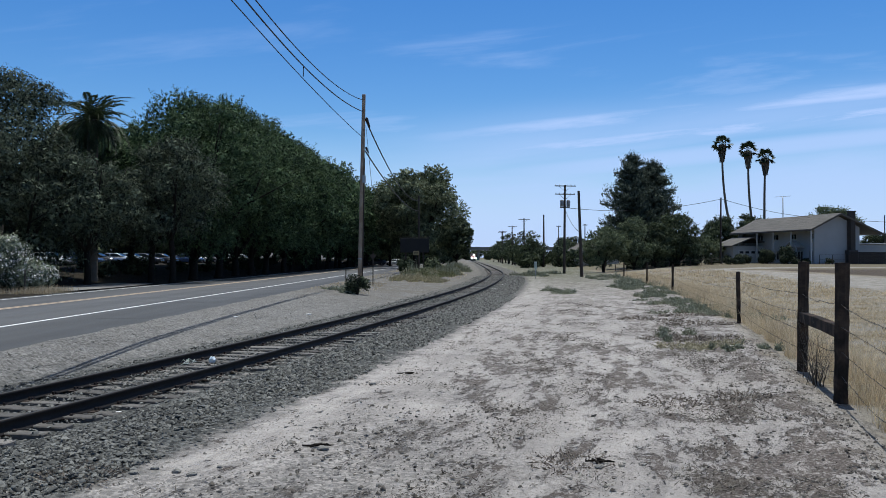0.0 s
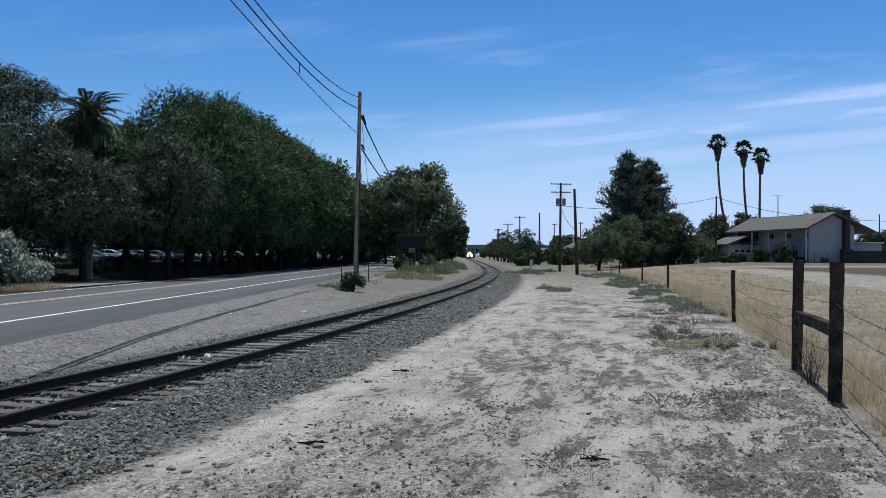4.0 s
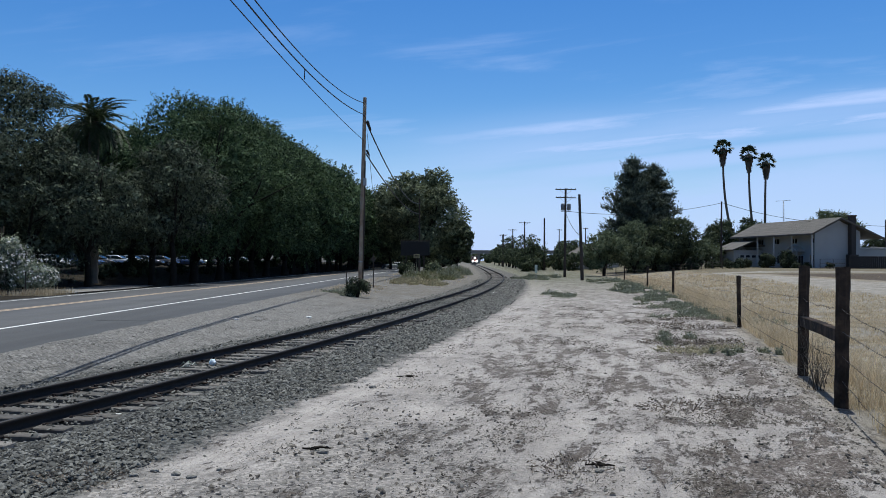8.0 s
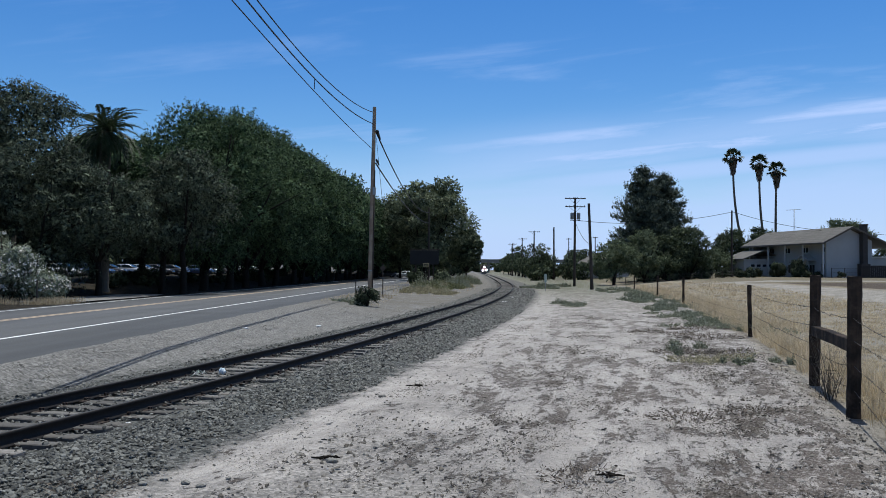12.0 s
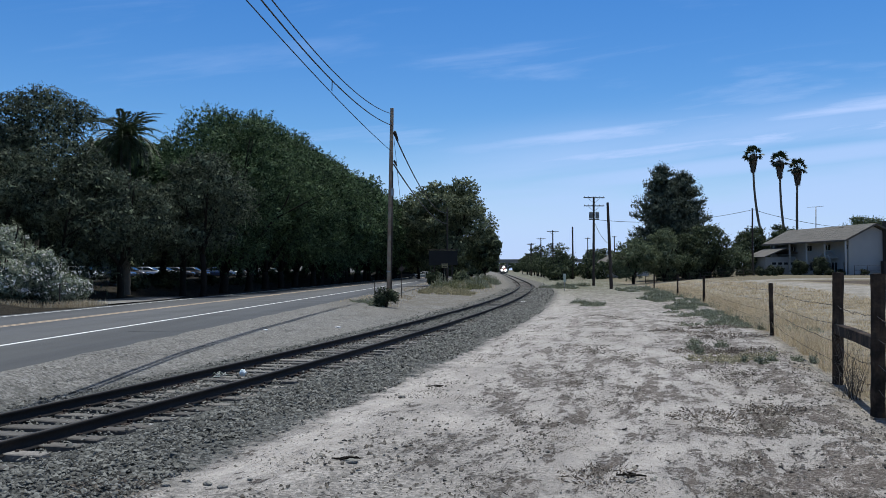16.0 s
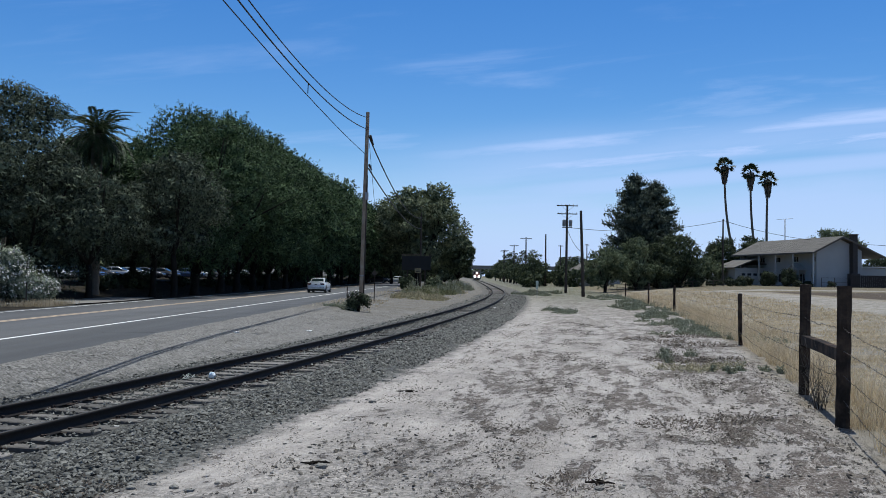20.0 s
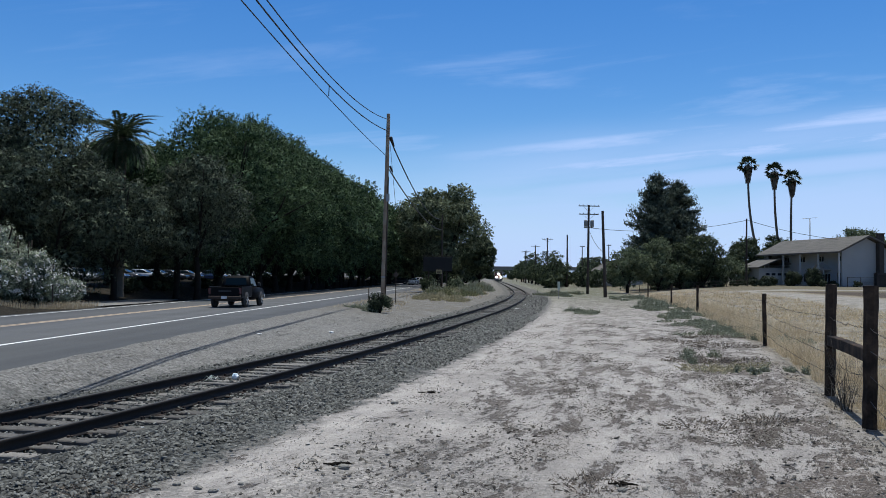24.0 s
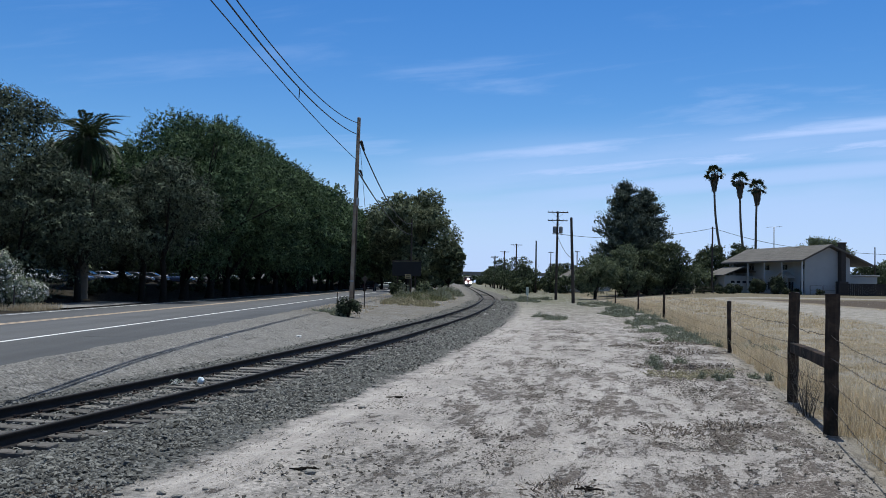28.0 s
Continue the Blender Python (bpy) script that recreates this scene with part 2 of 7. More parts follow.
def ground_material():
    """Bare dirt with tyre ruts, crushed rock beside the track, gravel shoulder, dry field: zones by the distance from track and fence."""
    m, nt, b = node_mat("ground_soil")
    N, L = nt.nodes.new, nt.links.new
    tc = N("ShaderNodeTexCoord")
    u1, u2 = N("ShaderNodeUVMap"), N("ShaderNodeUVMap")
    u1.uv_map, u2.uv_map = "track", "fence"
    s1, s2 = N("ShaderNodeSeparateXYZ"), N("ShaderNodeSeparateXYZ")
    L(u1.outputs[0], s1.inputs[0]); L(u2.outputs[0], s2.inputs[0])

    def noise_tex(vec, scale, detail=5, rough=0.55, dist=0.0):
        n = N("ShaderNodeTexNoise")
        n.inputs["Scale"].default_value, n.inputs["Detail"].default_value = scale, detail
        n.inputs["Roughness"].default_value, n.inputs["Distortion"].default_value = rough, dist
        L(vec, n.inputs["Vector"])
        return n.outputs["Fac"]

    def ramp(src, a, c, lo=0.0, hi=1.0):
        r = N("ShaderNodeMapRange")
        r.inputs[1].default_value, r.inputs[2].default_value = a, c
        r.inputs[3].default_value, r.inputs[4].default_value = lo, hi
        L(src, r.inputs[0])
        return r.outputs[0]

    def math_(op, a, c):
        k = N("ShaderNodeMath"); k.operation = op
        for i, q in enumerate((a, c)):
            if isinstance(q, (int, float)):
                k.inputs[i].default_value = q
            else:
                L(q, k.inputs[i])
        return k.outputs[0]

    def blend(fac, a, c):
        x = N("ShaderNodeMix"); x.data_type = "RGBA"
        L(fac, x.inputs["Factor"])
        for key, q in (("A", a), ("B", c)):
            if isinstance(q, tuple):
                x.inputs[key].default_value = (*q, 1)
            else:
                L(q, x.inputs[key])
        return x.outputs["Result"]

    obj = tc.outputs["Object"]
    st = N("ShaderNodeMapping"); st.inputs["Scale"].default_value = (1.0, 0.055, 1)
    L(u1.outputs[0], st.inputs[0])
    streak = noise_tex(st.outputs[0], 1.6, 6, 0.62, 0.3)
    st2 = N("ShaderNodeMapping"); st2.inputs["Scale"].default_value = (1.6, 0.55, 1)
    L(u1.outputs[0], st2.inputs[0])
    streak2 = noise_tex(st2.outputs[0], 2.4, 5, 0.6, 0.6)
    patch = noise_tex(obj, 0.35, 4)
    mid = noise_tex(obj, 2.2, 6, 0.62)
    grain = noise_tex(obj, 28, 4, 0.6)
    vor = N("ShaderNodeTexVoronoi"); vor.inputs["Scale"].default_value = 22
    L(obj, vor.inputs["Vector"])
    pebble = vor.outputs["Color"]
    psep = N("ShaderNodeSeparateXYZ"); L(pebble, psep.inputs[0])
    # dirt: pale silt, sharp-edged mats of dead weed and trampled stalks on it
    fine = noise_tex(obj, 1.25, 8, 0.72, 0.2)
    speck = noise_tex(obj, 12.0, 7, 0.8)
    st3 = N("ShaderNodeMapping"); st3.inputs["Scale"].default_value = (1.0, 0.30, 1)
    L(u1.outputs[0], st3.inputs[0])
    mats = noise_tex(st3.outputs[0], 1.7, 12, 0.72, 0.35)
    st4 = N("ShaderNodeMapping"); st4.inputs["Scale"].default_value, st4.inputs["Rotation"].default_value = (1.0, 0.5, 1), (0, 0, 0.18)
    L(u1.outputs[0], st4.inputs[0])
    flecks = noise_tex(st4.outputs[0], 4.2, 13, 0.84, 0.5)
    dirt = blend(ramp(math_("ADD", math_("MULTIPLY", fine, 0.5), math_("MULTIPLY", streak, 0.5)), 0.40, 0.58), (0.325, 0.302, 0.283), (0.465, 0.433, 0.405))
    dirt = blend(ramp(speck, 0.50, 0.64, 0.0, 0.5), dirt, (0.24, 0.222, 0.205))
    # weeds thrive between the wheel tracks and towards the fence, hardly at all on the silt beside the rock
    cover = math_("ADD", math_("MULTIPLY", math_("SUBTRACT", streak, 0.5), 0.55), ramp(s1.outputs[0], 4.0, 5.4, -0.09, 0.0))
    cover = math_("ADD", cover, math_("MULTIPLY", math_("SUBTRACT", patch, 0.5), 0.28))
    cover = math_("ADD", cover, ramp(s1.outputs[1], 18, 60, 0.0, 0.07))
    cover = math_("ADD", cover, ramp(s2.outputs[0], -3.6, -0.9, 0.0, 0.06))
    matted = ramp(math_("ADD", mats, cover), 0.44, 0.62)
    dirt = blend(math_("MULTIPLY", matted, ramp(speck, 0.42, 0.56, 0.0, 0.42)), dirt, (0.20, 0.180, 0.165))
    litter = ramp(math_("ADD", flecks, math_("MULTIPLY", math_("SUBTRACT", matted, 0.60), 0.17)), 0.505, 0.545)
    dirt = blend(math_("MULTIPLY", math_("MULTIPLY", litter, ramp(s1.outputs[1], 16, 40, 1.0, 0.6)), ramp(grain, 0.38, 0.52, 0.5, 1.0)), dirt, (0.098, 0.082, 0.072))
    dots = N("ShaderNodeTexVoronoi"); dots.inputs["Scale"].default_value = 13; L(obj, dots.inputs["Vector"])
    spot = math_("MULTIPLY", ramp(dots.outputs["Distance"], 0.28, 0.18), ramp(noise_tex(obj, 5.5, 3), 0.50, 0.58))
    dirt = blend(math_("MULTIPLY", spot, 0.7), dirt, (0.10, 0.09, 0.08))
    # low green growth far up the line
    growth = math_("MULTIPLY", ramp(s1.outputs[1], 42, 105), ramp(math_("ADD", fine, math_("MULTIPLY", patch, 0.4)), 0.54, 0.70))
    dirt = blend(math_("MULTIPLY", growth, 0.85), dirt, (0.105, 0.112, 0.066))
    # gravel worked into the dirt close to the ballast
    close = math_("MULTIPLY", math_("MULTIPLY", ramp(s1.outputs[0], 7.5, 5.2), ramp(s1.outputs[0], 3.9, 4.7)), ramp(patch, 0.40, 0.56))
    close = math_("MULTIPLY", close, ramp(s1.outputs[1], 22, 8))
    front = math_("MULTIPLY", math_("MULTIPLY", ramp(s1.outputs[1], 11.5, 9.0), ramp(s1.outputs[0], 8.0, 5.8)), ramp(fine, 0.38, 0.5, 0.35, 1.0))
    front = math_("MULTIPLY", front, math_("MAXIMUM", ramp(s1.outputs[0], 3.9, 4.7), ramp(s1.outputs[1], 8.9, 8.2)))
    close = math_("MAXIMUM", close, front)
    dirt = blend(math_("MULTIPLY", close, ramp(psep.outputs[2], 0.1, 0.75, 0.0, 0.72)), dirt, (0.12, 0.117, 0.11))
    # gravel shoulder towards the road
    grav = blend(ramp(psep.outputs[0], 0.1, 0.9), (0.115, 0.112, 0.106), (0.285, 0.278, 0.264))
    grav = blend(ramp(mid, 0.45, 0.65, 0, 0.5), grav, (0.165, 0.157, 0.147))
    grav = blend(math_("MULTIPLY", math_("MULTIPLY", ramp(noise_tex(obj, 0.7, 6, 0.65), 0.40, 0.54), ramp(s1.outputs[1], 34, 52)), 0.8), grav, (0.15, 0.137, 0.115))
    grav = blend(math_("MULTIPLY", ramp(speck, 0.54, 0.62), 0.7), grav, (0.10, 0.094, 0.084))
    lat = math_("ADD", s1.outputs[0], math_("MULTIPLY", math_("SUBTRACT", mid, 0.5), 1.6))
    col = blend(ramp(lat, -1.2, -2.0), dirt, grav)
    # crushed rock
    rock = blend(ramp(psep.outputs[1], 0, 1), (0.03, 0.031, 0.03), (0.16, 0.163, 0.155))
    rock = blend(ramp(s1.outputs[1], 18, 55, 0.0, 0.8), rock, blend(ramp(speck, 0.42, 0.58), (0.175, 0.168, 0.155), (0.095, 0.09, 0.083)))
    alat = math_("ABSOLUTE", math_("ADD", lat, -0.55), 0.0)
    col = blend(ramp(alat, 3.0, 2.5), col, rock)
    # dry field behind the fence
    turf = noise_tex(obj, 5.0, 6, 0.7)
    straw = blend(ramp(turf, 0.40, 0.60), (0.17, 0.14, 0.095), (0.40, 0.345, 0.25))
    straw = blend(ramp(patch, 0.45, 0.62, 0.0, 0.55), straw, (0.20, 0.165, 0.11))
    straw = blend(ramp(noise_tex(obj, 0.9, 7, 0.72), 0.44, 0.60, 0.0, 0.75), straw, (0.125, 0.102, 0.07))
    straw = blend(ramp(noise_tex(obj, 0.28, 9, 0.66, 0.5), 0.46, 0.56, 0.0, 0.85), straw, (0.255, 0.235, 0.20))
    track_pale = blend(ramp(noise_tex(obj, 1.1, 9, 0.75), 0.38, 0.60), (0.19, 0.175, 0.15), (0.345, 0.325, 0.295))
    # farm tracks that cross the field before the house
    jitter = math_("MULTIPLY", math_("SUBTRACT", patch, 0.5), 3.5)
    away = math_("ADD", s1.outputs[1], jitter)
    osep = N("ShaderNodeSeparateXYZ"); L(obj, osep.inputs[0])
    slant = math_("ADD", math_("ADD", osep.outputs[0], math_("MULTIPLY", s1.outputs[1], 0.169)), math_("MULTIPLY", jitter, 0.35))
    lane = math_("MULTIPLY", ramp(math_("ADD", s2.outputs[0], jitter), 11.0, 13.0), ramp(slant, 50.2, 48.4))
    far_lane = math_("MULTIPLY", ramp(away, 96.5, 97.5), ramp(away, 102.5, 101))
    olive = math_("MULTIPLY", ramp(away, 92, 94), ramp(s2.outputs[0], 9, 13))
    straw = blend(math_("MULTIPLY", olive, ramp(turf, 0.3, 0.6, 0.6, 0.95)), straw, (0.135, 0.118, 0.08))
    straw = blend(math_("MULTIPLY", math_("MAXIMUM", lane, far_lane), ramp(mid, 0.2, 0.5, 0.55, 1.0)), straw, track_pale)
    tilled = math_("MULTIPLY", math_("MULTIPLY", ramp(slant, 50.5, 51.8), ramp(away, 94, 92)), ramp(osep.outputs[0], 30, 34))
    straw = blend(math_("MULTIPLY", tilled, ramp(turf, 0.3, 0.6, 0.75, 1.0)), straw, (0.075, 0.059, 0.046))
    rough_yard = math_("MULTIPLY", ramp(away, 116, 119), ramp(s2.outputs[0], 0, 4))
    straw = blend(math_("MULTIPLY", rough_yard, 0.8), straw, (0.14, 0.12, 0.08))
    straw = blend(math_("MULTIPLY", ramp(s1.outputs[1], 128, 140), 0.9), straw, (0.15, 0.135, 0.09))
    fl = math_("ADD", s2.outputs[0], math_("MULTIPLY", math_("SUBTRACT", mid, 0.5), 1.4))
    col = blend(ramp(fl, -0.5, 0.3), col, straw)
    # verge under the trees beyond the road: dark litter with their shade painted in
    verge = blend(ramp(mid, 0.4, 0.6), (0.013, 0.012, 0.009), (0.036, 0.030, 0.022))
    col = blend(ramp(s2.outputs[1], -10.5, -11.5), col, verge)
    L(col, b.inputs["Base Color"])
    b.inputs["Roughness"].default_value = 0.95
    b.inputs["Specular IOR Level"].default_value = 0.15
    h = math_("ADD", math_("MULTIPLY", mid, 0.35), math_("MULTIPLY", grain, 0.30))
    h = math_("ADD", h, math_("MULTIPLY", math_("MAXIMUM", litter, matted), 0.22))
    h = math_("ADD", h, math_("MULTIPLY", streak2, ramp(s1.outputs[0], 2.6, 3.6, 0.0, 0.35)))
    bp = N("ShaderNodeBump"); bp.inputs["Strength"].default_value, bp.inputs["Distance"].default_value = 1.0, 0.12
    L(h, bp.inputs["Height"]); L(bp.outputs[0], b.inputs["Normal"])
    return m


def asphalt_material():
    m, nt, b = node_mat("asphalt")
    N, L = nt.nodes.new, nt.links.new
    tc = N("ShaderNodeTexCoord")
    mp = N("ShaderNodeMapping"); mp.inputs["Scale"].default_value = (1, 0.06, 1)
    L(tc.outputs["Object"], mp.inputs[0])
    a, c = N("ShaderNodeTexNoise"), N("ShaderNodeTexNoise")
    a.inputs["Scale"].default_value, a.inputs["Detail"].default_value = 0.9, 4
    c.inputs["Scale"].default_value, c.inputs["Detail"].default_value = 60, 3
    L(mp.outputs[0], a.inputs["Vector"]); L(tc.outputs["Object"], c.inputs["Vector"])
    s = N("ShaderNodeMath"); s.operation = "ADD"; L(a.outputs["Fac"], s.inputs[0]); L(c.outputs["Fac"], s.inputs[1])
    mr = N("ShaderNodeMapRange"); mr.inputs[1].default_value, mr.inputs[2].default_value = 0.7, 1.3
    L(s.outputs[0], mr.inputs[0])
    mx = N("ShaderNodeMix"); mx.data_type = "RGBA"
    mx.inputs["A"].default_value, mx.inputs["B"].default_value = (0.062, 0.064, 0.067, 1), (0.108, 0.111, 0.115, 1)
    L(mr.outputs[0], mx.inputs["Factor"]); L(mx.outputs["Result"], b.inputs["Base Color"])
    b.inputs["Roughness"].default_value = 0.85
    bp = N("ShaderNodeBump"); bp.inputs["Strength"].default_value, bp.inputs["Distance"].default_value = 0.3, 0.01
    L(c.outputs["Fac"], bp.inputs["Height"]); L(bp.outputs[0], b.inputs["Normal"])
    return m


def piece_material(name, dark, light, rough=0.9):
    """Loose stones and dry stalks: a shade for each island."""
    m, nt, b = node_mat(name)
    N, L = nt.nodes.new, nt.links.new
    geo, tc, no = N("ShaderNodeNewGeometry"), N("ShaderNodeTexCoord"), N("ShaderNodeTexNoise")
    no.inputs["Scale"].default_value = 14
    L(tc.outputs["Object"], no.inputs["Vector"])
    s = N("ShaderNodeMath"); s.operation = "MULTIPLY_ADD"; s.inputs[1].default_value = 0.35
    L(no.outputs["Fac"], s.inputs[0]); L(geo.outputs["Random Per Island"], s.inputs[2])
    mr = N("ShaderNodeMapRange"); mr.inputs[1].default_value, mr.inputs[2].default_value = 0.1, 1.2
    L(s.outputs[0], mr.inputs[0])
    mx = N("ShaderNodeMix"); mx.data_type = "RGBA"
    mx.inputs["A"].default_value, mx.inputs["B"].default_value = (*dark, 1), (*light, 1)
    L(mr.outputs[0], mx.inputs["Factor"]); L(mx.outputs["Result"], b.inputs["Base Color"])
    b.inputs["Roughness"].default_value, b.inputs["Specular IOR Level"].default_value = rough, 0.25
    return m


M = dict(
    ground=ground_material(), asphalt=asphalt_material(),
    rock=piece_material("crushed_rock", (0.020, 0.021, 0.021), (0.205, 0.208, 0.197)),
    pebble=piece_material("pebbles", (0.06, 0.057, 0.052), (0.32, 0.31, 0.285)),
    brown_weed=foliage("dry_brown_weeds", (0.115, 0.095, 0.078), (0.29, 0.25, 0.21), 0.9, 0.2, 1.2),
    dry_brush=foliage("dry_brush", (0.25, 0.225, 0.14), (0.46, 0.42, 0.28), 0.9, 0.25, 0.8),
    clod=piece_material("dark_clods", (0.045, 0.04, 0.035), (0.15, 0.137, 0.122)),
    straw=foliage("dry_grass", (0.42, 0.33, 0.205), (0.76, 0.635, 0.44), 0.9, 0.45, 0.8),
    twig=piece_material("dead_weeds", (0.05, 0.044, 0.037), (0.165, 0.145, 0.12)),
    weed=foliage("grey_green_weeds", (0.155, 0.17, 0.115), (0.33, 0.345, 0.255), 0.8, 0.2, 1.5),
    paint_white=surface("white_road_paint", (0.72, 0.72, 0.70), 0.7, 0.12, 0.6, 30, 0.1),
    paint_yellow=surface("orange_road_paint", (0.53, 0.40, 0.28), 0.7, 0.12, 0.6, 30, 0.1),
    rail=surface("rusty_rail_steel", (0.018, 0.015, 0.0135), 0.75, 0.35, 1.5, 30, 0.2, 0.2, 0.3),
    railtop=surface("worn_rail_steel", (0.032, 0.03, 0.028), 0.7, 0.2, 1.5, 30, 0.1, 0.2),
    tie=surface("weathered_sleeper_wood", (0.165, 0.155, 0.143), 0.95, 0.5, 3.0, 22, 0.9, rand=0.5, tint=(0.105, 0.097, 0.090)),
    iron=surface("rusty_iron", (0.05, 0.035, 0.028), 0.85, 0.3, 6, 40, 0.2, 0.3),
    creosote=surface("dark_creosoted_timber", (0.026, 0.02, 0.016), 0.95, 0.45, 3, 25, 0.8, spec=0.2, tint=(0.062, 0.043, 0.031), rand=0.1),
    pole=surface("brown_pole_timber", (0.29, 0.205, 0.14), 0.9, 0.3, 1.5, 25, 0.5, tint=(0.33, 0.265, 0.195)),
    pole_dark=surface("dark_pole_timber", (0.055, 0.043, 0.035), 0.9, 0.3, 1.5, 25, 0.5),
    cable=surface("black_cable", (0.012, 0.012, 0.013), 0.6, 0.1, 3, 20, 0),
    wire=surface("rusty_fence_wire", (0.06, 0.05, 0.045), 0.7, 0.3, 6, 40, 0, 0.5),
    bark=surface("dark_bark", (0.02, 0.017, 0.014), 0.95, 0.35, 2, 20, 0.8, spec=0.1),
    palm_bark=surface("palm_bark", (0.13, 0.105, 0.08), 0.95, 0.3, 3, 20, 0.6),
    elm=foliage("elm_leaves", (0.013, 0.030, 0.013), (0.125, 0.192, 0.088), trans=0.16, scale=0.9),
    pepper=foliage("pepper_tree_leaves", (0.014, 0.022, 0.014), (0.145, 0.176, 0.114), trans=0.12, scale=0.9),
    # taken near black: the eaves' shade on the porch shrubs is in this colour
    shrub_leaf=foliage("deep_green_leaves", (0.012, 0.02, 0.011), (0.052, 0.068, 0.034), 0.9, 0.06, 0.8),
    big_leaf=foliage("grey_green_leaves", (0.045, 0.06, 0.032), (0.27, 0.305, 0.18), trans=0.2, scale=0.6),
    brush=foliage("green_brush", (0.105, 0.12, 0.06), (0.31, 0.305, 0.165), 0.85, 0.2, 0.8),
    dark_leaf=foliage("dark_leaves", (0.025, 0.038, 0.02), (0.112, 0.138, 0.072), trans=0.18, scale=0.3),
    bright_leaf=foliage("mid_green_leaves", (0.06, 0.083, 0.045), (0.205, 0.24, 0.142), scale=0.5),
    needle=foliage("pine_needles", (0.03, 0.043, 0.032), (0.145, 0.175, 0.13), 0.85, 0.12, 0.6),
    palm_leaf=foliage("palm_fronds", (0.018, 0.03, 0.014), (0.058, 0.08, 0.038), 0.5, 0.15, 1.0),
    palm_dead=piece_material("dead_palm_skirt", (0.07, 0.055, 0.04), (0.19, 0.155, 0.115)),
    oleander=foliage("oleander_leaves", (0.065, 0.085, 0.055), (0.29, 0.325, 0.235), 0.6, 0.2, 0.8),
    blossom=piece_material("white_blossom", (0.60, 0.58, 0.55), (0.82, 0.80, 0.76), 0.8),
    stucco=surface("white_stucco", (0.37, 0.37, 0.36), 0.9, 0.08, 0.5, 20, 0.15),
    shingle=surface("grey_brown_shingles", (0.115, 0.108, 0.098), 0.9, 0.2, 0.7, 8, 0.5, rand=0.15),
    brick=surface("brown_chimney_brick", (0.05, 0.042, 0.038), 0.9, 0.25, 2, 14, 0.5),
    trim=surface("grey_white_trim", (0.45, 0.45, 0.43), 0.7, 0.1, 1, 20, 0.1),
    brown_trim=surface("brown_trim", (0.10, 0.085, 0.07), 0.7, 0.1, 1, 20, 0.1),
    pane=glass("window_glass"),
    steel=surface("galvanised_steel", (0.32, 0.33, 0.34), 0.5, 0.12, 3, 30, 0.1, 0.7),
    concrete=surface("concrete", (0.17, 0.165, 0.155), 0.9, 0.15, 0.6, 12, 0.3),
    board_back=surface("black_sign_boards", (0.012, 0.013, 0.014), 0.8, 0.3, 1, 20, 0.3),
    sign_yellow=surface("faded_yellow_sign", (0.27, 0.23, 0.12), 0.6, 0.1, 3, 30, 0),
    marker=surface("pale_marker_plastic", (0.42, 0.48, 0.42), 0.6, 0.1, 3, 30, 0),
    paper=surface("white_litter", (0.75, 0.75, 0.74), 0.7, 0.1, 8, 40, 0.2),
    bag=surface("pale_blue_plastic_bag", (0.55, 0.68, 0.76), 0.35, 0.15, 9, 40, 0.5, tint=(0.75, 0.8, 0.84)),
)

# ---- mesh tools ----


def mesh_data(name, V, F, mat):
    """A mesh from arrays: V (n, 3), F (m, 3 or 4) or a list of both."""
    V = np.asarray(V, np.float32)
    groups = [np.asarray(f, np.int32) for f in (F if isinstance(F, list) else [F]) if len(f)]
    me = bpy.data.meshes.new(name)
    me.vertices.add(len(V))
    me.vertices.foreach_set("co", V.ravel())
    loops = np.concatenate([g.ravel() for g in groups])
    sizes = np.concatenate([np.full(len(g), g.shape[1], np.int32) for g in groups])
    me.loops.add(len(loops))
    me.loops.foreach_set("vertex_index", loops)
    me.polygons.add(len(sizes))
    me.polygons.foreach_set("loop_start", np.concatenate([[0], np.cumsum(sizes)[:-1]]).astype(np.int32))
    me.update(calc_edges=True)
    me.validate()
    if mat:
        me.materials.append(mat)
    return me


def part(name, data, material, parent, label=""):
    """Links a bmesh, a mesh or a (V, F) pair as one mesh object under a thing or a part."""
    if isinstance(data, bmesh.types.BMesh):
        me = bpy.data.meshes.new(name)
        data.normal_update()
        data.to_mesh(me)
        data.free()
        me.materials.append(material)
    elif isinstance(data, tuple):
        me = mesh_data(name, data[0], data[1], material)
    else:
        me = data
    ob = new(name, me)
    if parent is not None:
        ob.parent = parent
    if label:
        ob["label"] = label
    return ob


def thing(name, m, label, category, group="", kind=""):
    e = new(name)
    e.empty_display_size = 0.2
    e.matrix_basis = m
    return tagged(e, label, category, group, kind)


def smooth(ob):
    ob.data.polygons.foreach_set("use_smooth", np.ones(len(ob.data.polygons), bool))
    return ob


def join(parts):
    """Several (V, F quads or list) into one."""
    Vs, Fs, k = [], [], 0
    for V, F in parts:
        Vs.append(np.asarray(V, float))
        for f in (F if isinstance(F, list) else [F]):
            if len(f):
                Fs.append(np.asarray(f) + k)
        k += len(V)
    return np.concatenate(Vs), [np.concatenate([f for f in Fs if f.shape[1] == n]) for n in sorted({f.shape[1] for f in Fs})]


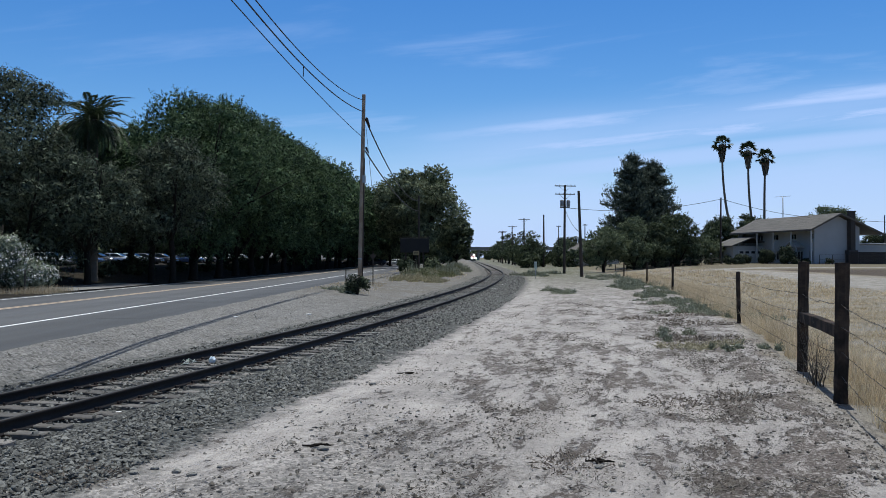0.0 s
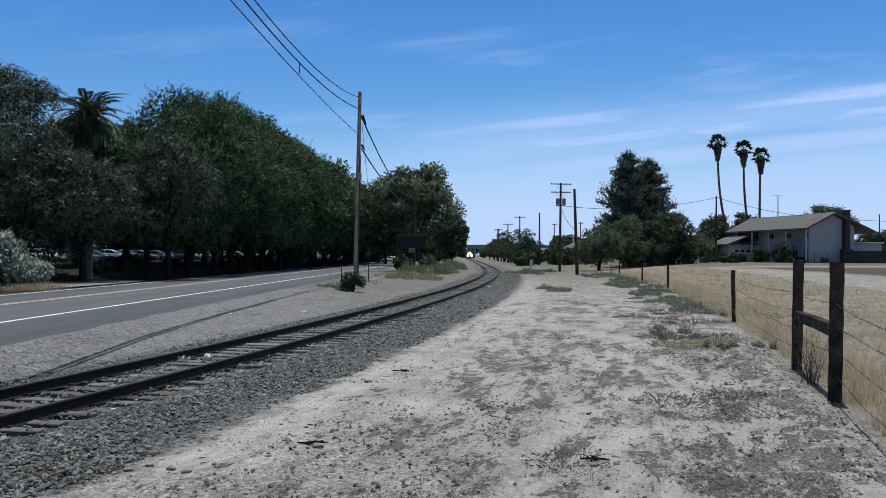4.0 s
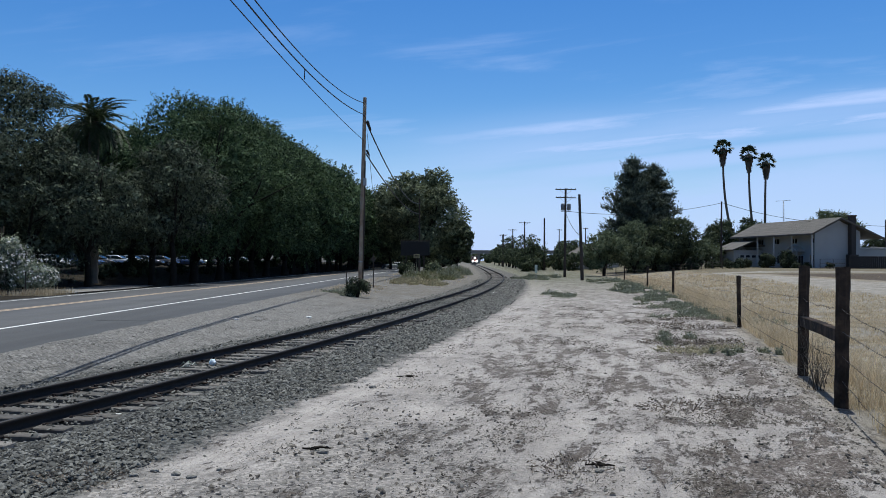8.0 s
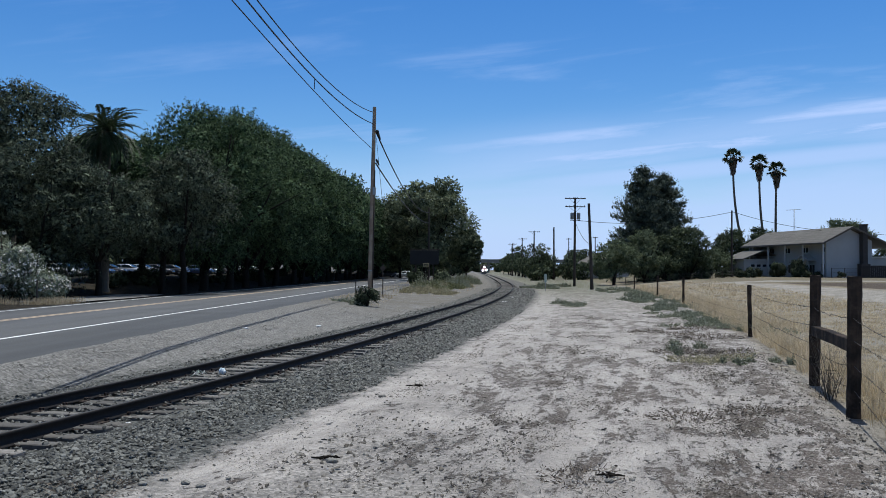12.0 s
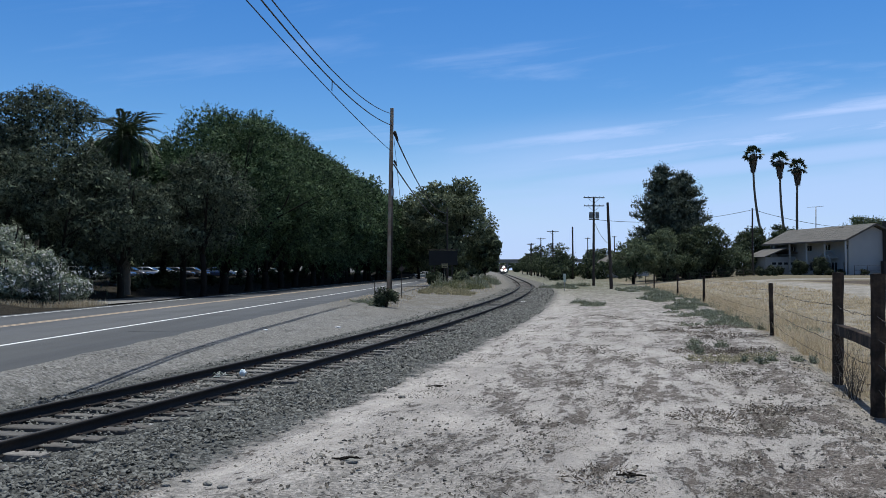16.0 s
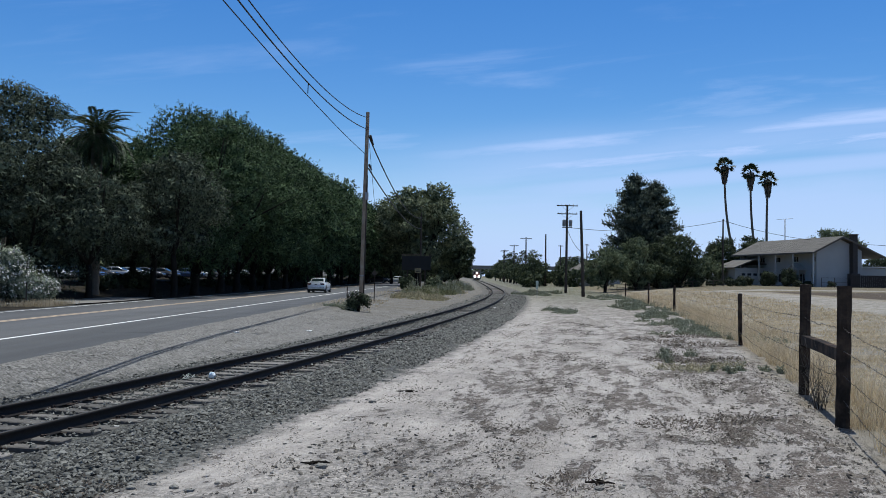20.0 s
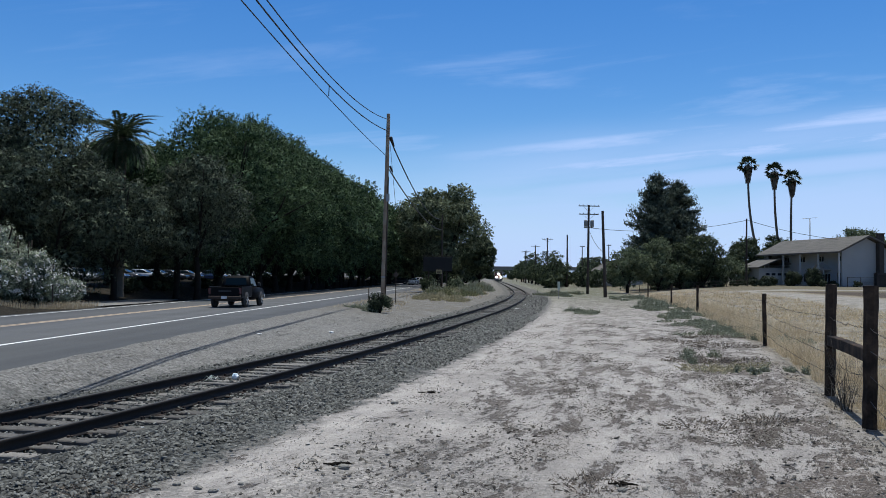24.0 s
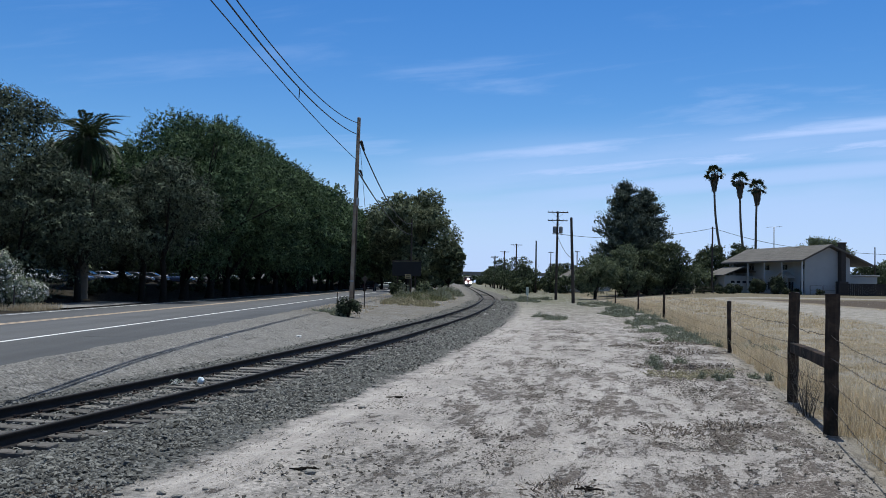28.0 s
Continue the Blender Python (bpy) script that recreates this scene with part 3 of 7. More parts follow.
def tube(points, radii, n=8, cap=True):
    """A round, tapering tube along points."""
    P = np.asarray(points, float)
    R = np.broadcast_to(np.asarray(radii, float), (len(P),))
    T = np.gradient(P, axis=0)
    T[np.linalg.norm(T, axis=1) < 1e-9] = P[-1] - P[0]
    T /= np.linalg.norm(T, axis=1)[:, None] + 1e-12
    ref = np.array([0.0, 0, 1]) if abs(T[:, 2]).mean() < 0.8 else np.array([1.0, 0, 0])
    A = np.cross(T, ref)
    A[np.linalg.norm(A, axis=1) < 1e-9] = (0, 1, 0)
    A /= np.linalg.norm(A, axis=1)[:, None]
    B = np.cross(T, A)
    ang = np.arange(n) * 2 * np.pi / n
    V = P[:, None] + R[:, None, None] * (np.cos(ang)[None, :, None] * A[:, None] + np.sin(ang)[None, :, None] * B[:, None])
    V = V.reshape(-1, 3)
    i, j = np.meshgrid(np.arange(len(P) - 1), np.arange(n), indexing="ij")
    i, j = i.ravel(), j.ravel()
    F = np.stack([i * n + j, i * n + (j + 1) % n, (i + 1) * n + (j + 1) % n, (i + 1) * n + j], 1)
    if cap:
        V = np.concatenate([V, P[:1], P[-1:]])
        a, e = len(V) - 2, len(V) - 1
        k = np.arange(n)
        q = (len(P) - 1) * n
        return V, [F, np.concatenate([np.stack([k, np.full(n, a), (k + 1) % n], 1), np.stack([q + k, q + (k + 1) % n, np.full(n, e)], 1)])]
    return V, F


def block(bm, sx, sy, sz, m=Matrix(), bevel=0.0):
    """A box of that size centred at m, its edges broken by bevel."""
    r = bmesh.ops.create_cube(bm, size=1.0, matrix=m @ Matrix.Diagonal((sx, sy, sz, 1)))
    if bevel:
        es = {e for v in r["verts"] for e in v.link_edges}
        bmesh.ops.bevel(bm, geom=list(es), offset=bevel, segments=1, affect="EDGES")


def box(sx, sy, sz, m=Matrix(), bevel=0.0):
    bm = bmesh.new()
    block(bm, sx, sy, sz, m, bevel)
    return bm


def quads(C, U, W):
    """Flat leaves: centres C, half axes U and W, as slightly pointed diamonds."""
    n = len(C)
    V = np.stack([C - U, C + W * 0.9 - U * 0.1, C + U, C - W * 0.9 - U * 0.1], 1).reshape(-1, 3)
    return V, np.arange(n * 4).reshape(n, 4)


def slivers(C, U, W):
    """Small leaves as single triangles: centres C, half axes U and W."""
    n = len(C)
    V = np.stack([C - U * 1.1, C + U * 0.7 + W, C + U * 0.7 - W * 0.8], 1).reshape(-1, 3)
    return V, np.arange(n * 3).reshape(n, 3)


def random_dirs(n, r):
    d = r.normal(size=(n, 3))
    return d / np.linalg.norm(d, axis=1)[:, None]


# ---- plan: track, road, fence ----
TRACK_AWAY = np.array([-500, 4, 12, 22, 35, 55, 85, 130, 200, 480, 900], float)
TRACK_TURN = np.array([0.29, 0.289, 0.242, 0.195, 0.171, 0.131, 0.088, 0.035, 0.027, 0.024, 0.024])
_y = np.concatenate([np.arange(-500, 0, 5.0), np.arange(0, 900, 0.5)])
_s = np.interp(_y, TRACK_AWAY, TRACK_TURN)
_x = np.concatenate([[0], np.cumsum((_s[1:] + _s[:-1]) / 2 * np.diff(_y))])
_x += -7.83 - np.interp(4.0, _y, _x)


def track_x(y):
    return np.interp(y, _y, _x)


def track_slope(y):
    return np.interp(y, TRACK_AWAY, TRACK_TURN)


def track_lat(x, y):
    s = track_slope(y)
    return (x - track_x(y)) / np.sqrt(1 + s * s)


def road_edge(y):
    return -8.55 + 0.016 * y


def white_line(y):
    return -11.65 + 0.0235 * y


def yellow_line(y):
    return -15.45 + 0.0195 * y


def far_line(y):
    return -18.9 + 0.0185 * y


def fence_x(y):
    return np.interp(y, [-40, 12.5, 16, 28, 55, 69, 90, 130, 400], [-8, 5.8, 6.7, 9.7, 14.85, 16.6, 19.0, 22.5, 40.0])


def step01(v):
    v = np.clip(v, 0, 1)
    return v * v * (3 - 2 * v)


def wobble(x, y):
    return (np.sin(x * 1.3 + y * 0.37) + np.sin(x * 0.61 - y * 0.83 + 1.7) + np.sin(x * 2.9 + 0.4 * y) * 0.5 + np.sin(y * 1.9 + x * 0.8) * 0.5) / 3


ROAD_Z = 0.42


def gz(x, y):
    """Height of the ground."""
    x, y = np.asarray(x, float), np.asarray(y, float)
    lat = track_lat(x, y)
    e = road_edge(y)
    left = track_x(y) - 2.0
    z = (ROAD_Z - 0.003) * step01((left - x) / np.maximum(left - e - 0.15, 1.0))
    z = z + 1.15 * step01((x - fence_x(y) + 6) / 26) * step01((y - 35) / 85) * (1 - 0.7 * step01((y - 260) / 200))
    z = z - 0.06 * step01((e - 0.1 - x) / 0.25)
    z = z + 0.95 * step01((-24.0 + 0.03 * np.clip(y, 0, 150) - x) / 6.0) * (np.abs(y - 80) < 400)
    near = np.exp(-np.maximum(np.abs(lat) - 30, 0) / 20) * step01((x - e) / 1.5)
    ruts = 0.02 * np.sin(lat * 3.1 + np.sin(y * 0.2)) * step01((lat - 3.3) / 0.8) * step01((fence_x(y) - x) / 1.0)
    z = z + near * (0.018 * wobble(x * 1.6, y * 1.1) + ruts)
    z = z - 0.03 * step01((1.5 - np.abs(lat)) / 0.4) * (np.abs(lat) < 1.6) * step01((40 - y) / 15)
    z = z + 0.05 * np.exp(-((lat - 2.1) / 0.8) ** 2) - 0.02 * np.exp(-((lat + 2.4) / 0.8) ** 2)
    berm = np.exp(-((x - fence_x(y) + 0.5) / 0.6) ** 2) * 0.05 * (y < 60)
    return z + berm


def gz1(x, y):
    return float(gz(np.array([x]), np.array([y]))[0])


def build_ground():
    xs = np.concatenate([[-3000, -1500, -700, -350, -200, -130], np.arange(-90, -20, 4.0), np.arange(-20, -13, 1.0), np.arange(-13, -9, 0.25),
                         np.arange(-9, 9.5, 0.16), np.arange(9.5, 22, 0.6), np.arange(22, 100, 4.0), [110, 150, 220, 350, 700, 1500, 3000]])
    ys = np.concatenate([[-3000, -1000, -400, -150, -60, -20], np.arange(-10, 4, 1.0), np.arange(4, 24, 0.16), np.arange(24, 60, 0.4), np.arange(60, 200, 2.5),
                         np.arange(200, 700, 20.0), [750, 900, 1200, 2000, 4500]])
    X, Y = np.meshgrid(xs, ys)
    Z = gz(X, Y)
    V = np.stack([X, Y, Z], 2).reshape(-1, 3)
    nx, ny = len(xs), len(ys)
    i, j = np.meshgrid(np.arange(ny - 1), np.arange(nx - 1), indexing="ij")
    k = (i * nx + j).ravel()
    F = np.stack([k, k + 1, k + nx + 1, k + nx], 1)
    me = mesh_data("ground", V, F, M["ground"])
    idx = np.zeros(len(me.loops), np.int32)
    me.loops.foreach_get("vertex_index", idx)
    x, y = V[idx, 0], V[idx, 1]
    for name, uv in (("track", (track_lat(x, y), y)), ("fence", (x - fence_x(y), x - road_edge(y)))):
        layer = me.uv_layers.new(name=name)
        layer.data.foreach_set("uv", np.stack(uv, 1).astype(np.float32).ravel())
    ob = new("ground", me)
    smooth(ob)
    return tagged(ob, "bare pale dirt with tyre ruts, gravel shoulder and dry field", "ground", kind="structure")


def strip(name, left, right, ys, z, mat, thick=0.004):
    """A flat band between two lines left(y), right(y), with an edge of its own."""
    n = len(ys)
    l, r = left(ys), right(ys)
    top = [np.stack([l, ys, np.full(n, z)], 1), np.stack([r, ys, np.full(n, z)], 1)]
    low = [np.stack([l, ys, np.full(n, z - thick)], 1), np.stack([r, ys, np.full(n, z - thick)], 1)]
    V = np.concatenate([top[0], top[1], low[0], low[1]])
    k = np.arange(n - 1)
    F = np.concatenate([np.stack([k, n + k, n + k + 1, k + 1], 1), np.stack([n + k, 3 * n + k, 3 * n + k + 1, n + k + 1], 1),
                        np.stack([2 * n + k, k, k + 1, 2 * n + k + 1], 1)])
    return mesh_data(name, V, F, mat)


ground = build_ground()
ROAD_YS = np.concatenate([np.arange(-600, 0, 20.0), np.arange(0, 200, 1.0), np.arange(200, 520, 10.0)])


def ragged(y):
    return road_edge(y) + 0.06 * np.sin(y * 1.7) + 0.05 * np.sin(y * 4.1 + 1)


road = tagged(part("road", strip("road", lambda y: far_line(y) - 0.55 + 0.05 * np.sin(y * 1.3), ragged, ROAD_YS, ROAD_Z, M["asphalt"], 0.1), None, None),
              "grey weathered asphalt road with a wide paved shoulder", "road", kind="structure")
LZ = ROAD_Z + 0.005
for lab, fx, w, mt in (("white edge line on the asphalt", white_line, 0.15, "paint_white"), ("faded orange centre line", yellow_line, 0.12, "paint_yellow"),
                       ("second faded orange centre line", lambda y: yellow_line(y) - 0.27, 0.12, "paint_yellow"), ("pale far edge line", far_line, 0.12, "paint_white")):
    ob = part("road_marking", strip("road_marking", lambda y, f=fx, w=w: f(y) - w / 2, lambda y, f=fx, w=w: f(y) + w / 2, ROAD_YS, LZ, M[mt]), None, None)
    tagged(ob, lab, "road marking", kind="structure")


def plate(name, cx, cy, w, d, z, mat, label):
    """A ragged, thin sheet on the ground, as for a side track or drive."""
    n = 40
    a = np.arange(n) * 2 * np.pi / n
    sq = np.stack([np.sign(np.cos(a)) * np.abs(np.cos(a)) ** 0.35 * w / 2, np.sign(np.sin(a)) * np.abs(np.sin(a)) ** 0.35 * d / 2], 1)
    sq *= (1 + 0.04 * np.sin(a * 7 + 1))[:, None]
    bm = bmesh.new()
    f = bm.faces.new([bm.verts.new((cx + p[0], cy + p[1], z)) for p in sq])
    bmesh.ops.triangulate(bm, faces=[f])
    return tagged(part(name, bm, mat, None), label, "drive", kind="structure")


M["drive"] = surface("grey_gravel_drive", (0.17, 0.165, 0.155), 0.95, 0.2, 0.8, 25, 0.4)
# dark sheet beside the road, in the road's own material
plate("pavement", -6.2, 95.0, 4.0, 9.0, max(gz1(-5.0, 95.0), ROAD_Z) + 0.03, M["asphalt"], "thin dark sheet at the edge of the road")
plate("pavement", -22.4, 50.5, 6.6, 14.0, ROAD_Z + 0.015, M["drive"], "grey gravel drive joining the road under the trees")

# ---- railway track ----


def rail_sweep(side):
    ys = np.concatenate([np.arange(-60, 0, 4.0), np.arange(0, 140, 0.8), np.arange(140, 720, 8.0)])
    s = track_slope(ys)
    n = np.sqrt(1 + s * s)
    cx, cy = track_x(ys) + side * 0.753 / n, ys - side * 0.753 * s / n
    prof = np.array([(-0.07, 0.0), (-0.07, 0.012), (-0.012, 0.03), (-0.012, 0.125), (-0.036, 0.135), (-0.036, 0.165), (-0.028, 0.172),
                     (0.028, 0.172), (0.036, 0.165), (0.036, 0.135), (0.012, 0.125), (0.012, 0.03), (0.07, 0.012), (0.07, 0.0)])
    k = len(prof)
    V = np.stack([cx[:, None] + prof[None, :, 0] / n[:, None], cy[:, None] - prof[None, :, 0] * (s / n)[:, None],
                  0.028 + np.broadcast_to(prof[None, :, 1], (len(ys), k))], 2).reshape(-1, 3)
    i, j = np.meshgrid(np.arange(len(ys) - 1), np.arange(k - 1), indexing="ij")
    q = (i * k + j).ravel()
    F = np.stack([q, q + k, q + k + 1, q + 1], 1)
    me = mesh_data("rail", V, F, M["rail"])
    me.materials.append(M["railtop"])
    me.polygons.foreach_set("material_index", np.where(j.ravel() == 6, 1, 0).astype(np.int32))
    return me


track = thing("railway_track", Matrix(), "single railway track, dark rails on weathered wooden sleepers", "railway track", kind="structure")
for side in (-1, 1):
    part("rail", rail_sweep(side), None, track)


def rough_block(name, sx, sy, sz, mat, seed, amp=0.012, cuts=3):
    """A worn timber: a bevelled beam with uneven faces."""
    bm = box(sx, sy, sz, bevel=min(sx, sy, sz) * 0.08)
    long_edges = [e for e in bm.edges if e.calc_length() > max(sx, sy, sz) * 0.6]
    bmesh.ops.subdivide_edges(bm, edges=long_edges, cuts=cuts, use_grid_fill=True)
    for v in bm.verts:
        v.co += Vector(noise.noise_vector(v.co * 3.1 + Vector((seed * 7.3, seed, 0)))) * amp
    me = bpy.data.meshes.new(name)
    bm.normal_update()
    bm.to_mesh(me)
    bm.free()
    me.materials.append(mat)
    return me


TIES = [rough_block("sleeper", 2.55, 0.225, 0.16, M["tie"], k, 0.014) for k in range(6)]
_r = random.Random(3)
TIE_Y = []
yy = 3.0
while len(TIE_Y) < 300:
    TIE_Y.append(yy)
    yy += 0.52 / math.sqrt(1 + float(track_slope(yy)) ** 2)


def tie_pose(y, r):
    a = math.degrees(math.atan(float(track_slope(y))))
    return pose(float(track_x(y)) + r.uniform(-0.05, 0.05), y, -0.054 + r.uniform(-0.025, 0.018), r.uniform(-2.5, 2.5), r.uniform(-0.8, 0.8), -a + r.uniform(-4, 4))


for y in TIE_Y:
    o = part("sleeper", TIES[_r.randrange(6)], None, track)
    o.matrix_basis = tie_pose(y, _r)


def iron_bits():
    """Plates, spikes and anchors at each rail seat."""
    bm = bmesh.new()
    for y in TIE_Y[:150]:
        s = float(track_slope(y))
        n = math.sqrt(1 + s * s)
        for side in (-1, 1):
            m = pose(float(track_x(y)) + side * 0.753 / n, y - side * 0.753 * s / n, 0.024, 0, 0, -math.degrees(math.atan(s)))
            block(bm, 0.30, 0.19, 0.014, m)
            for dx in (-0.1, 0.1):
                block(bm, 0.035, 0.035, 0.06, m @ pose(dx, 0.05 if dx > 0 else -0.05, 0.02))
            if _r.random() < 0.75:
                block(bm, 0.19, 0.03, 0.05, m @ pose(0, 0.14, 0.008))
    return bm


tagged(part("rail_fastenings", iron_bits(), M["iron"], track), kind="stuff")


def stones(name, C, size, mat, r, flat=0.65):
    """Broken stones: jittered octahedra with cut tips, open where they lie in the soil."""
    n = len(C)
    base = np.array([(1, 0, 0), (0, 1, 0), (-1, 0, 0), (0, -1, 0), (0, 0, 1), (0, 0, -1), (0.6, 0.6, 0.55), (-0.6, -0.5, 0.6)], float)
    tri = np.array([(0, 6, 4), (0, 1, 6), (1, 4, 6), (1, 2, 4), (2, 7, 4), (2, 3, 7), (3, 4, 7), (3, 0, 4)])
    V = base[None] + r.normal(scale=0.36, size=(n, 8, 3))
    V *= (size[:, None] * (0.6 + 0.8 * r.random((n, 3))))[:, None, :] * np.array([1, 1, flat])
    a = r.random(n) * 6.283
    ca, sa = np.cos(a)[:, None], np.sin(a)[:, None]
    V = np.stack([V[..., 0] * ca - V[..., 1] * sa, V[..., 0] * sa + V[..., 1] * ca, V[..., 2]], 2)
    V = V + C[:, None]
    F = (tri[None] + (np.arange(n) * 8)[:, None, None]).reshape(-1, 3)
    return V.reshape(-1, 3), F


def ballast():
    r = np.random.default_rng(11)
    n = 42000
    y = 5.0 + 42 * r.random(n) ** 1.7
    lat = np.where(r.random(n) < 0.64, 1.0 + 2.3 * r.random(n) ** 0.8, -2.1 + 3.2 * r.random(n))
    edge = 3.0 + 0.35 * np.sin(y * 0.9) + 0.25 * np.sin(y * 2.7 + 1)
    keep = (lat < edge) | (r.random(n) < 0.12)
    inner = np.abs(lat) < 1.35
    keep &= ~(inner & (r.random(n) < 0.12))
    keep &= ~((lat > 1.0) & (lat < 1.55) & (r.random(n) < 0.72))
    y, lat, inner = y[keep], lat[keep], inner[keep]
    s = track_slope(y)
    q = np.sqrt(1 + s * s)
    x = track_x(y) + lat / q
    yy = y - lat * s / q
    far = 5000
    yf, lf = 38 + 60 * r.random(far) ** 1.3, np.where(r.random(far) < 0.6, 0.9 + 2.1 * r.random(far), -2.4 + 3.6 * r.random(far))
    sf = track_slope(yf)
    x = np.concatenate([x, track_x(yf) + lf / np.sqrt(1 + sf * sf)])
    y, yy, inner = np.concatenate([y, yf]), np.concatenate([yy, yf - lf * sf / np.sqrt(1 + sf * sf)]), np.concatenate([inner, np.abs(lf) < 1.35])
    size = 0.012 + 0.019 * r.random(len(x)) ** 1.5 + 0.0004 * y
    z = gz(x, yy) + size * 0.35 + ~inner * 0.022 * r.random(len(x)) ** 2 + inner * (0.055 * r.random(len(x)) + 0.005)
    return stones("ballast", np.stack([x, yy, z], 1), size, M["rock"], r)


tagged(part("ballast", ballast(), M["rock"], None), "grey crushed rock beside and between the rails", "ballast", kind="stuff")


def pebbles():
    r = np.random.default_rng(12)
    n = 16500
    y = 6.0 + 40 * r.random(n) ** 1.6
    lat = 2.6 + 9 * r.random(n) ** 1.3
    left = r.random(n) < 0.48
    lat[left] = -2.0 - 4.5 * r.random(left.sum())
    s = track_slope(y)
    x = track_x(y) + lat * np.sqrt(1 + s * s)
    keep = (x < fence_x(y) + 0.6) & (x > road_edge(y) + 0.15)
    x, y = x[keep], y[keep]
    size = 0.006 + 0.019 * r.random(len(x)) ** 3.0
    return stones("pebbles", np.stack([x, y, gz(x, y) + size * 0.3], 1), size, M["pebble"], r)


def clods():
    """Dark clods and cinders: thick on the berm by the fence, in front of the rock, and thinly everywhere."""
    r = np.random.default_rng(13)
    n = 1150
    n_berm = 2100
    y = np.concatenate([8.0 + 14 * r.random(n_berm) ** 1.3, 7.4 + 5.0 * r.random(n) ** 1.2, 7.5 + 22 * r.random(n) ** 1.5])
    ya, yb, yc = y[:n_berm], y[n_berm:n_berm + n], y[n_berm + n:]
    x = np.concatenate([fence_x(ya) - 0.05 - 2.0 * r.random(n_berm) ** 1.4, track_x(yb) + 4.4 + 2.6 * r.random(n), track_x(yc) + 4.8 + 7.0 * r.random(n)])
    keep = x < fence_x(y) + 0.2
    x, y = x[keep], y[keep]
    size = 0.005 + 0.021 * r.random(len(x)) ** 3
    return stones("clods", np.stack([x, y, gz(x, y) + size * 0.35], 1), size, M["clod"], r, 0.8)


tagged(part("clods", clods(), M["clod"], None), "dark clods and cinders lying on the dirt", "clods", kind="stuff")
tagged(part("pebbles", pebbles(), M["pebble"], None), "loose pebbles and clods scattered over the dirt", "pebbles", kind="stuff")

# ---- plants ----


def leaf_shell(clumps, per_m2, size, r, droop=0.0, inner=0.25):
    """Leaves on and just under the surface of ellipsoid clumps (centre, radii)."""
    out = []
    for c, rad in clumps:
        rad = np.asarray(rad, float)
        area = 4 * np.pi * (np.prod(rad) ** (2 / 3))
        n = max(int(area * per_m2), 12)
        d = random_dirs(n, r)
        depth = 1 - inner * r.random(n) ** 1.5 + 0.34 * min(1.0, 0.9 / float(rad.mean())) * r.random(n) ** 5
        bumpy = 1 + 0.16 * np.sin(d[:, 0] * 7 + c[0]) * np.sin(d[:, 1] * 6 + c[1]) + 0.12 * np.sin(d[:, 2] * 9 + d[:, 0] * 5 + c[2])
        C = c + d * rad * (depth * bumpy)[:, None]
        nrm = d + random_dirs(n, r) * 0.42
        nrm /= np.linalg.norm(nrm, axis=1)[:, None]
        u = random_dirs(n, r) + np.array([0, 0, -2.0]) * droop
        u -= nrm * (u * nrm).sum(1)[:, None]
        u /= np.linalg.norm(u, axis=1)[:, None] + 1e-6
        w = np.cross(u, nrm)
        s = size * (0.55 + 0.9 * r.random(n))
        out.append(slivers(C, u * s[:, None], w * (s * (0.6 - 0.2 * abs(droop)))[:, None]))
    return join(out)


def leaf_sprays(clumps, per_m2, length, leaves, size, r, rise=0.3, droop=0.2, narrow=0.5, body=2.5):
    """Foliage on twigs that spring from the outside of ellipsoid clumps (centre, radii), over a loose inner body of leaves."""
    cs, rs = np.array([c for c, q in clumps]), np.array([q for c, q in clumps], float)
    A, D = [], []
    for c, rad in zip(cs, rs):
        n = max(int(4 * np.pi * np.prod(rad) ** (2 / 3) * per_m2), 4)
        d = random_dirs(n, r)
        A.append(c + d * rad * (0.70 + 0.28 * r.random(n))[:, None])
        D.append(d)
    A, D = np.concatenate(A), np.concatenate(D)
    deep = np.zeros(len(A), bool)
    for c, rad in zip(cs, rs):
        deep |= (((A - c) / rad) ** 2).sum(1) < 0.44
    A, D = A[~deep], D[~deep]
    n = len(A)
    mid = (cs * rs.prod(1)[:, None]).sum(0) / rs.prod(1).sum()
    away = A - mid
    away /= np.linalg.norm(away, axis=1)[:, None] + 1e-6
    out = D * 0.55 + away * 0.55 + random_dirs(n, r) * 0.4 + np.array([0, 0, rise])
    out /= np.linalg.norm(out, axis=1)[:, None]
    ln = length * (0.45 + 0.9 * r.random(n) ** 1.4)
    k = np.repeat(np.arange(n), leaves)
    m = len(k)
    t = r.random(m) ** 0.8
    C = A[k] + out[k] * (ln[k] * t)[:, None] + r.normal(size=(m, 3)) * (ln[k] * 0.13 * (1.15 - 0.7 * t))[:, None]
    C[:, 2] -= droop * ln[k] * t * t
    u = out[k] + random_dirs(m, r) * 0.7 - np.array([0, 0, 1]) * (droop * 1.4 * t)[:, None]
    nrm = random_dirs(m, r) * 0.8 + D[k] * 0.4 + np.array([0, 0, 0.45])
    u -= nrm * ((u * nrm).sum(1) / (nrm * nrm).sum(1))[:, None]
    u /= np.linalg.norm(u, axis=1)[:, None] + 1e-6
    w = np.cross(u, nrm)
    w /= np.linalg.norm(w, axis=1)[:, None] + 1e-6
    s = size * (0.6 + 0.8 * r.random(m))
    inner = [(c, q * 0.9) for c, q in zip(cs, rs)]
    return join([slivers(C, u * s[:, None], w * (s * narrow)[:, None]), leaf_shell(inner, body, size * 1.9, r)])


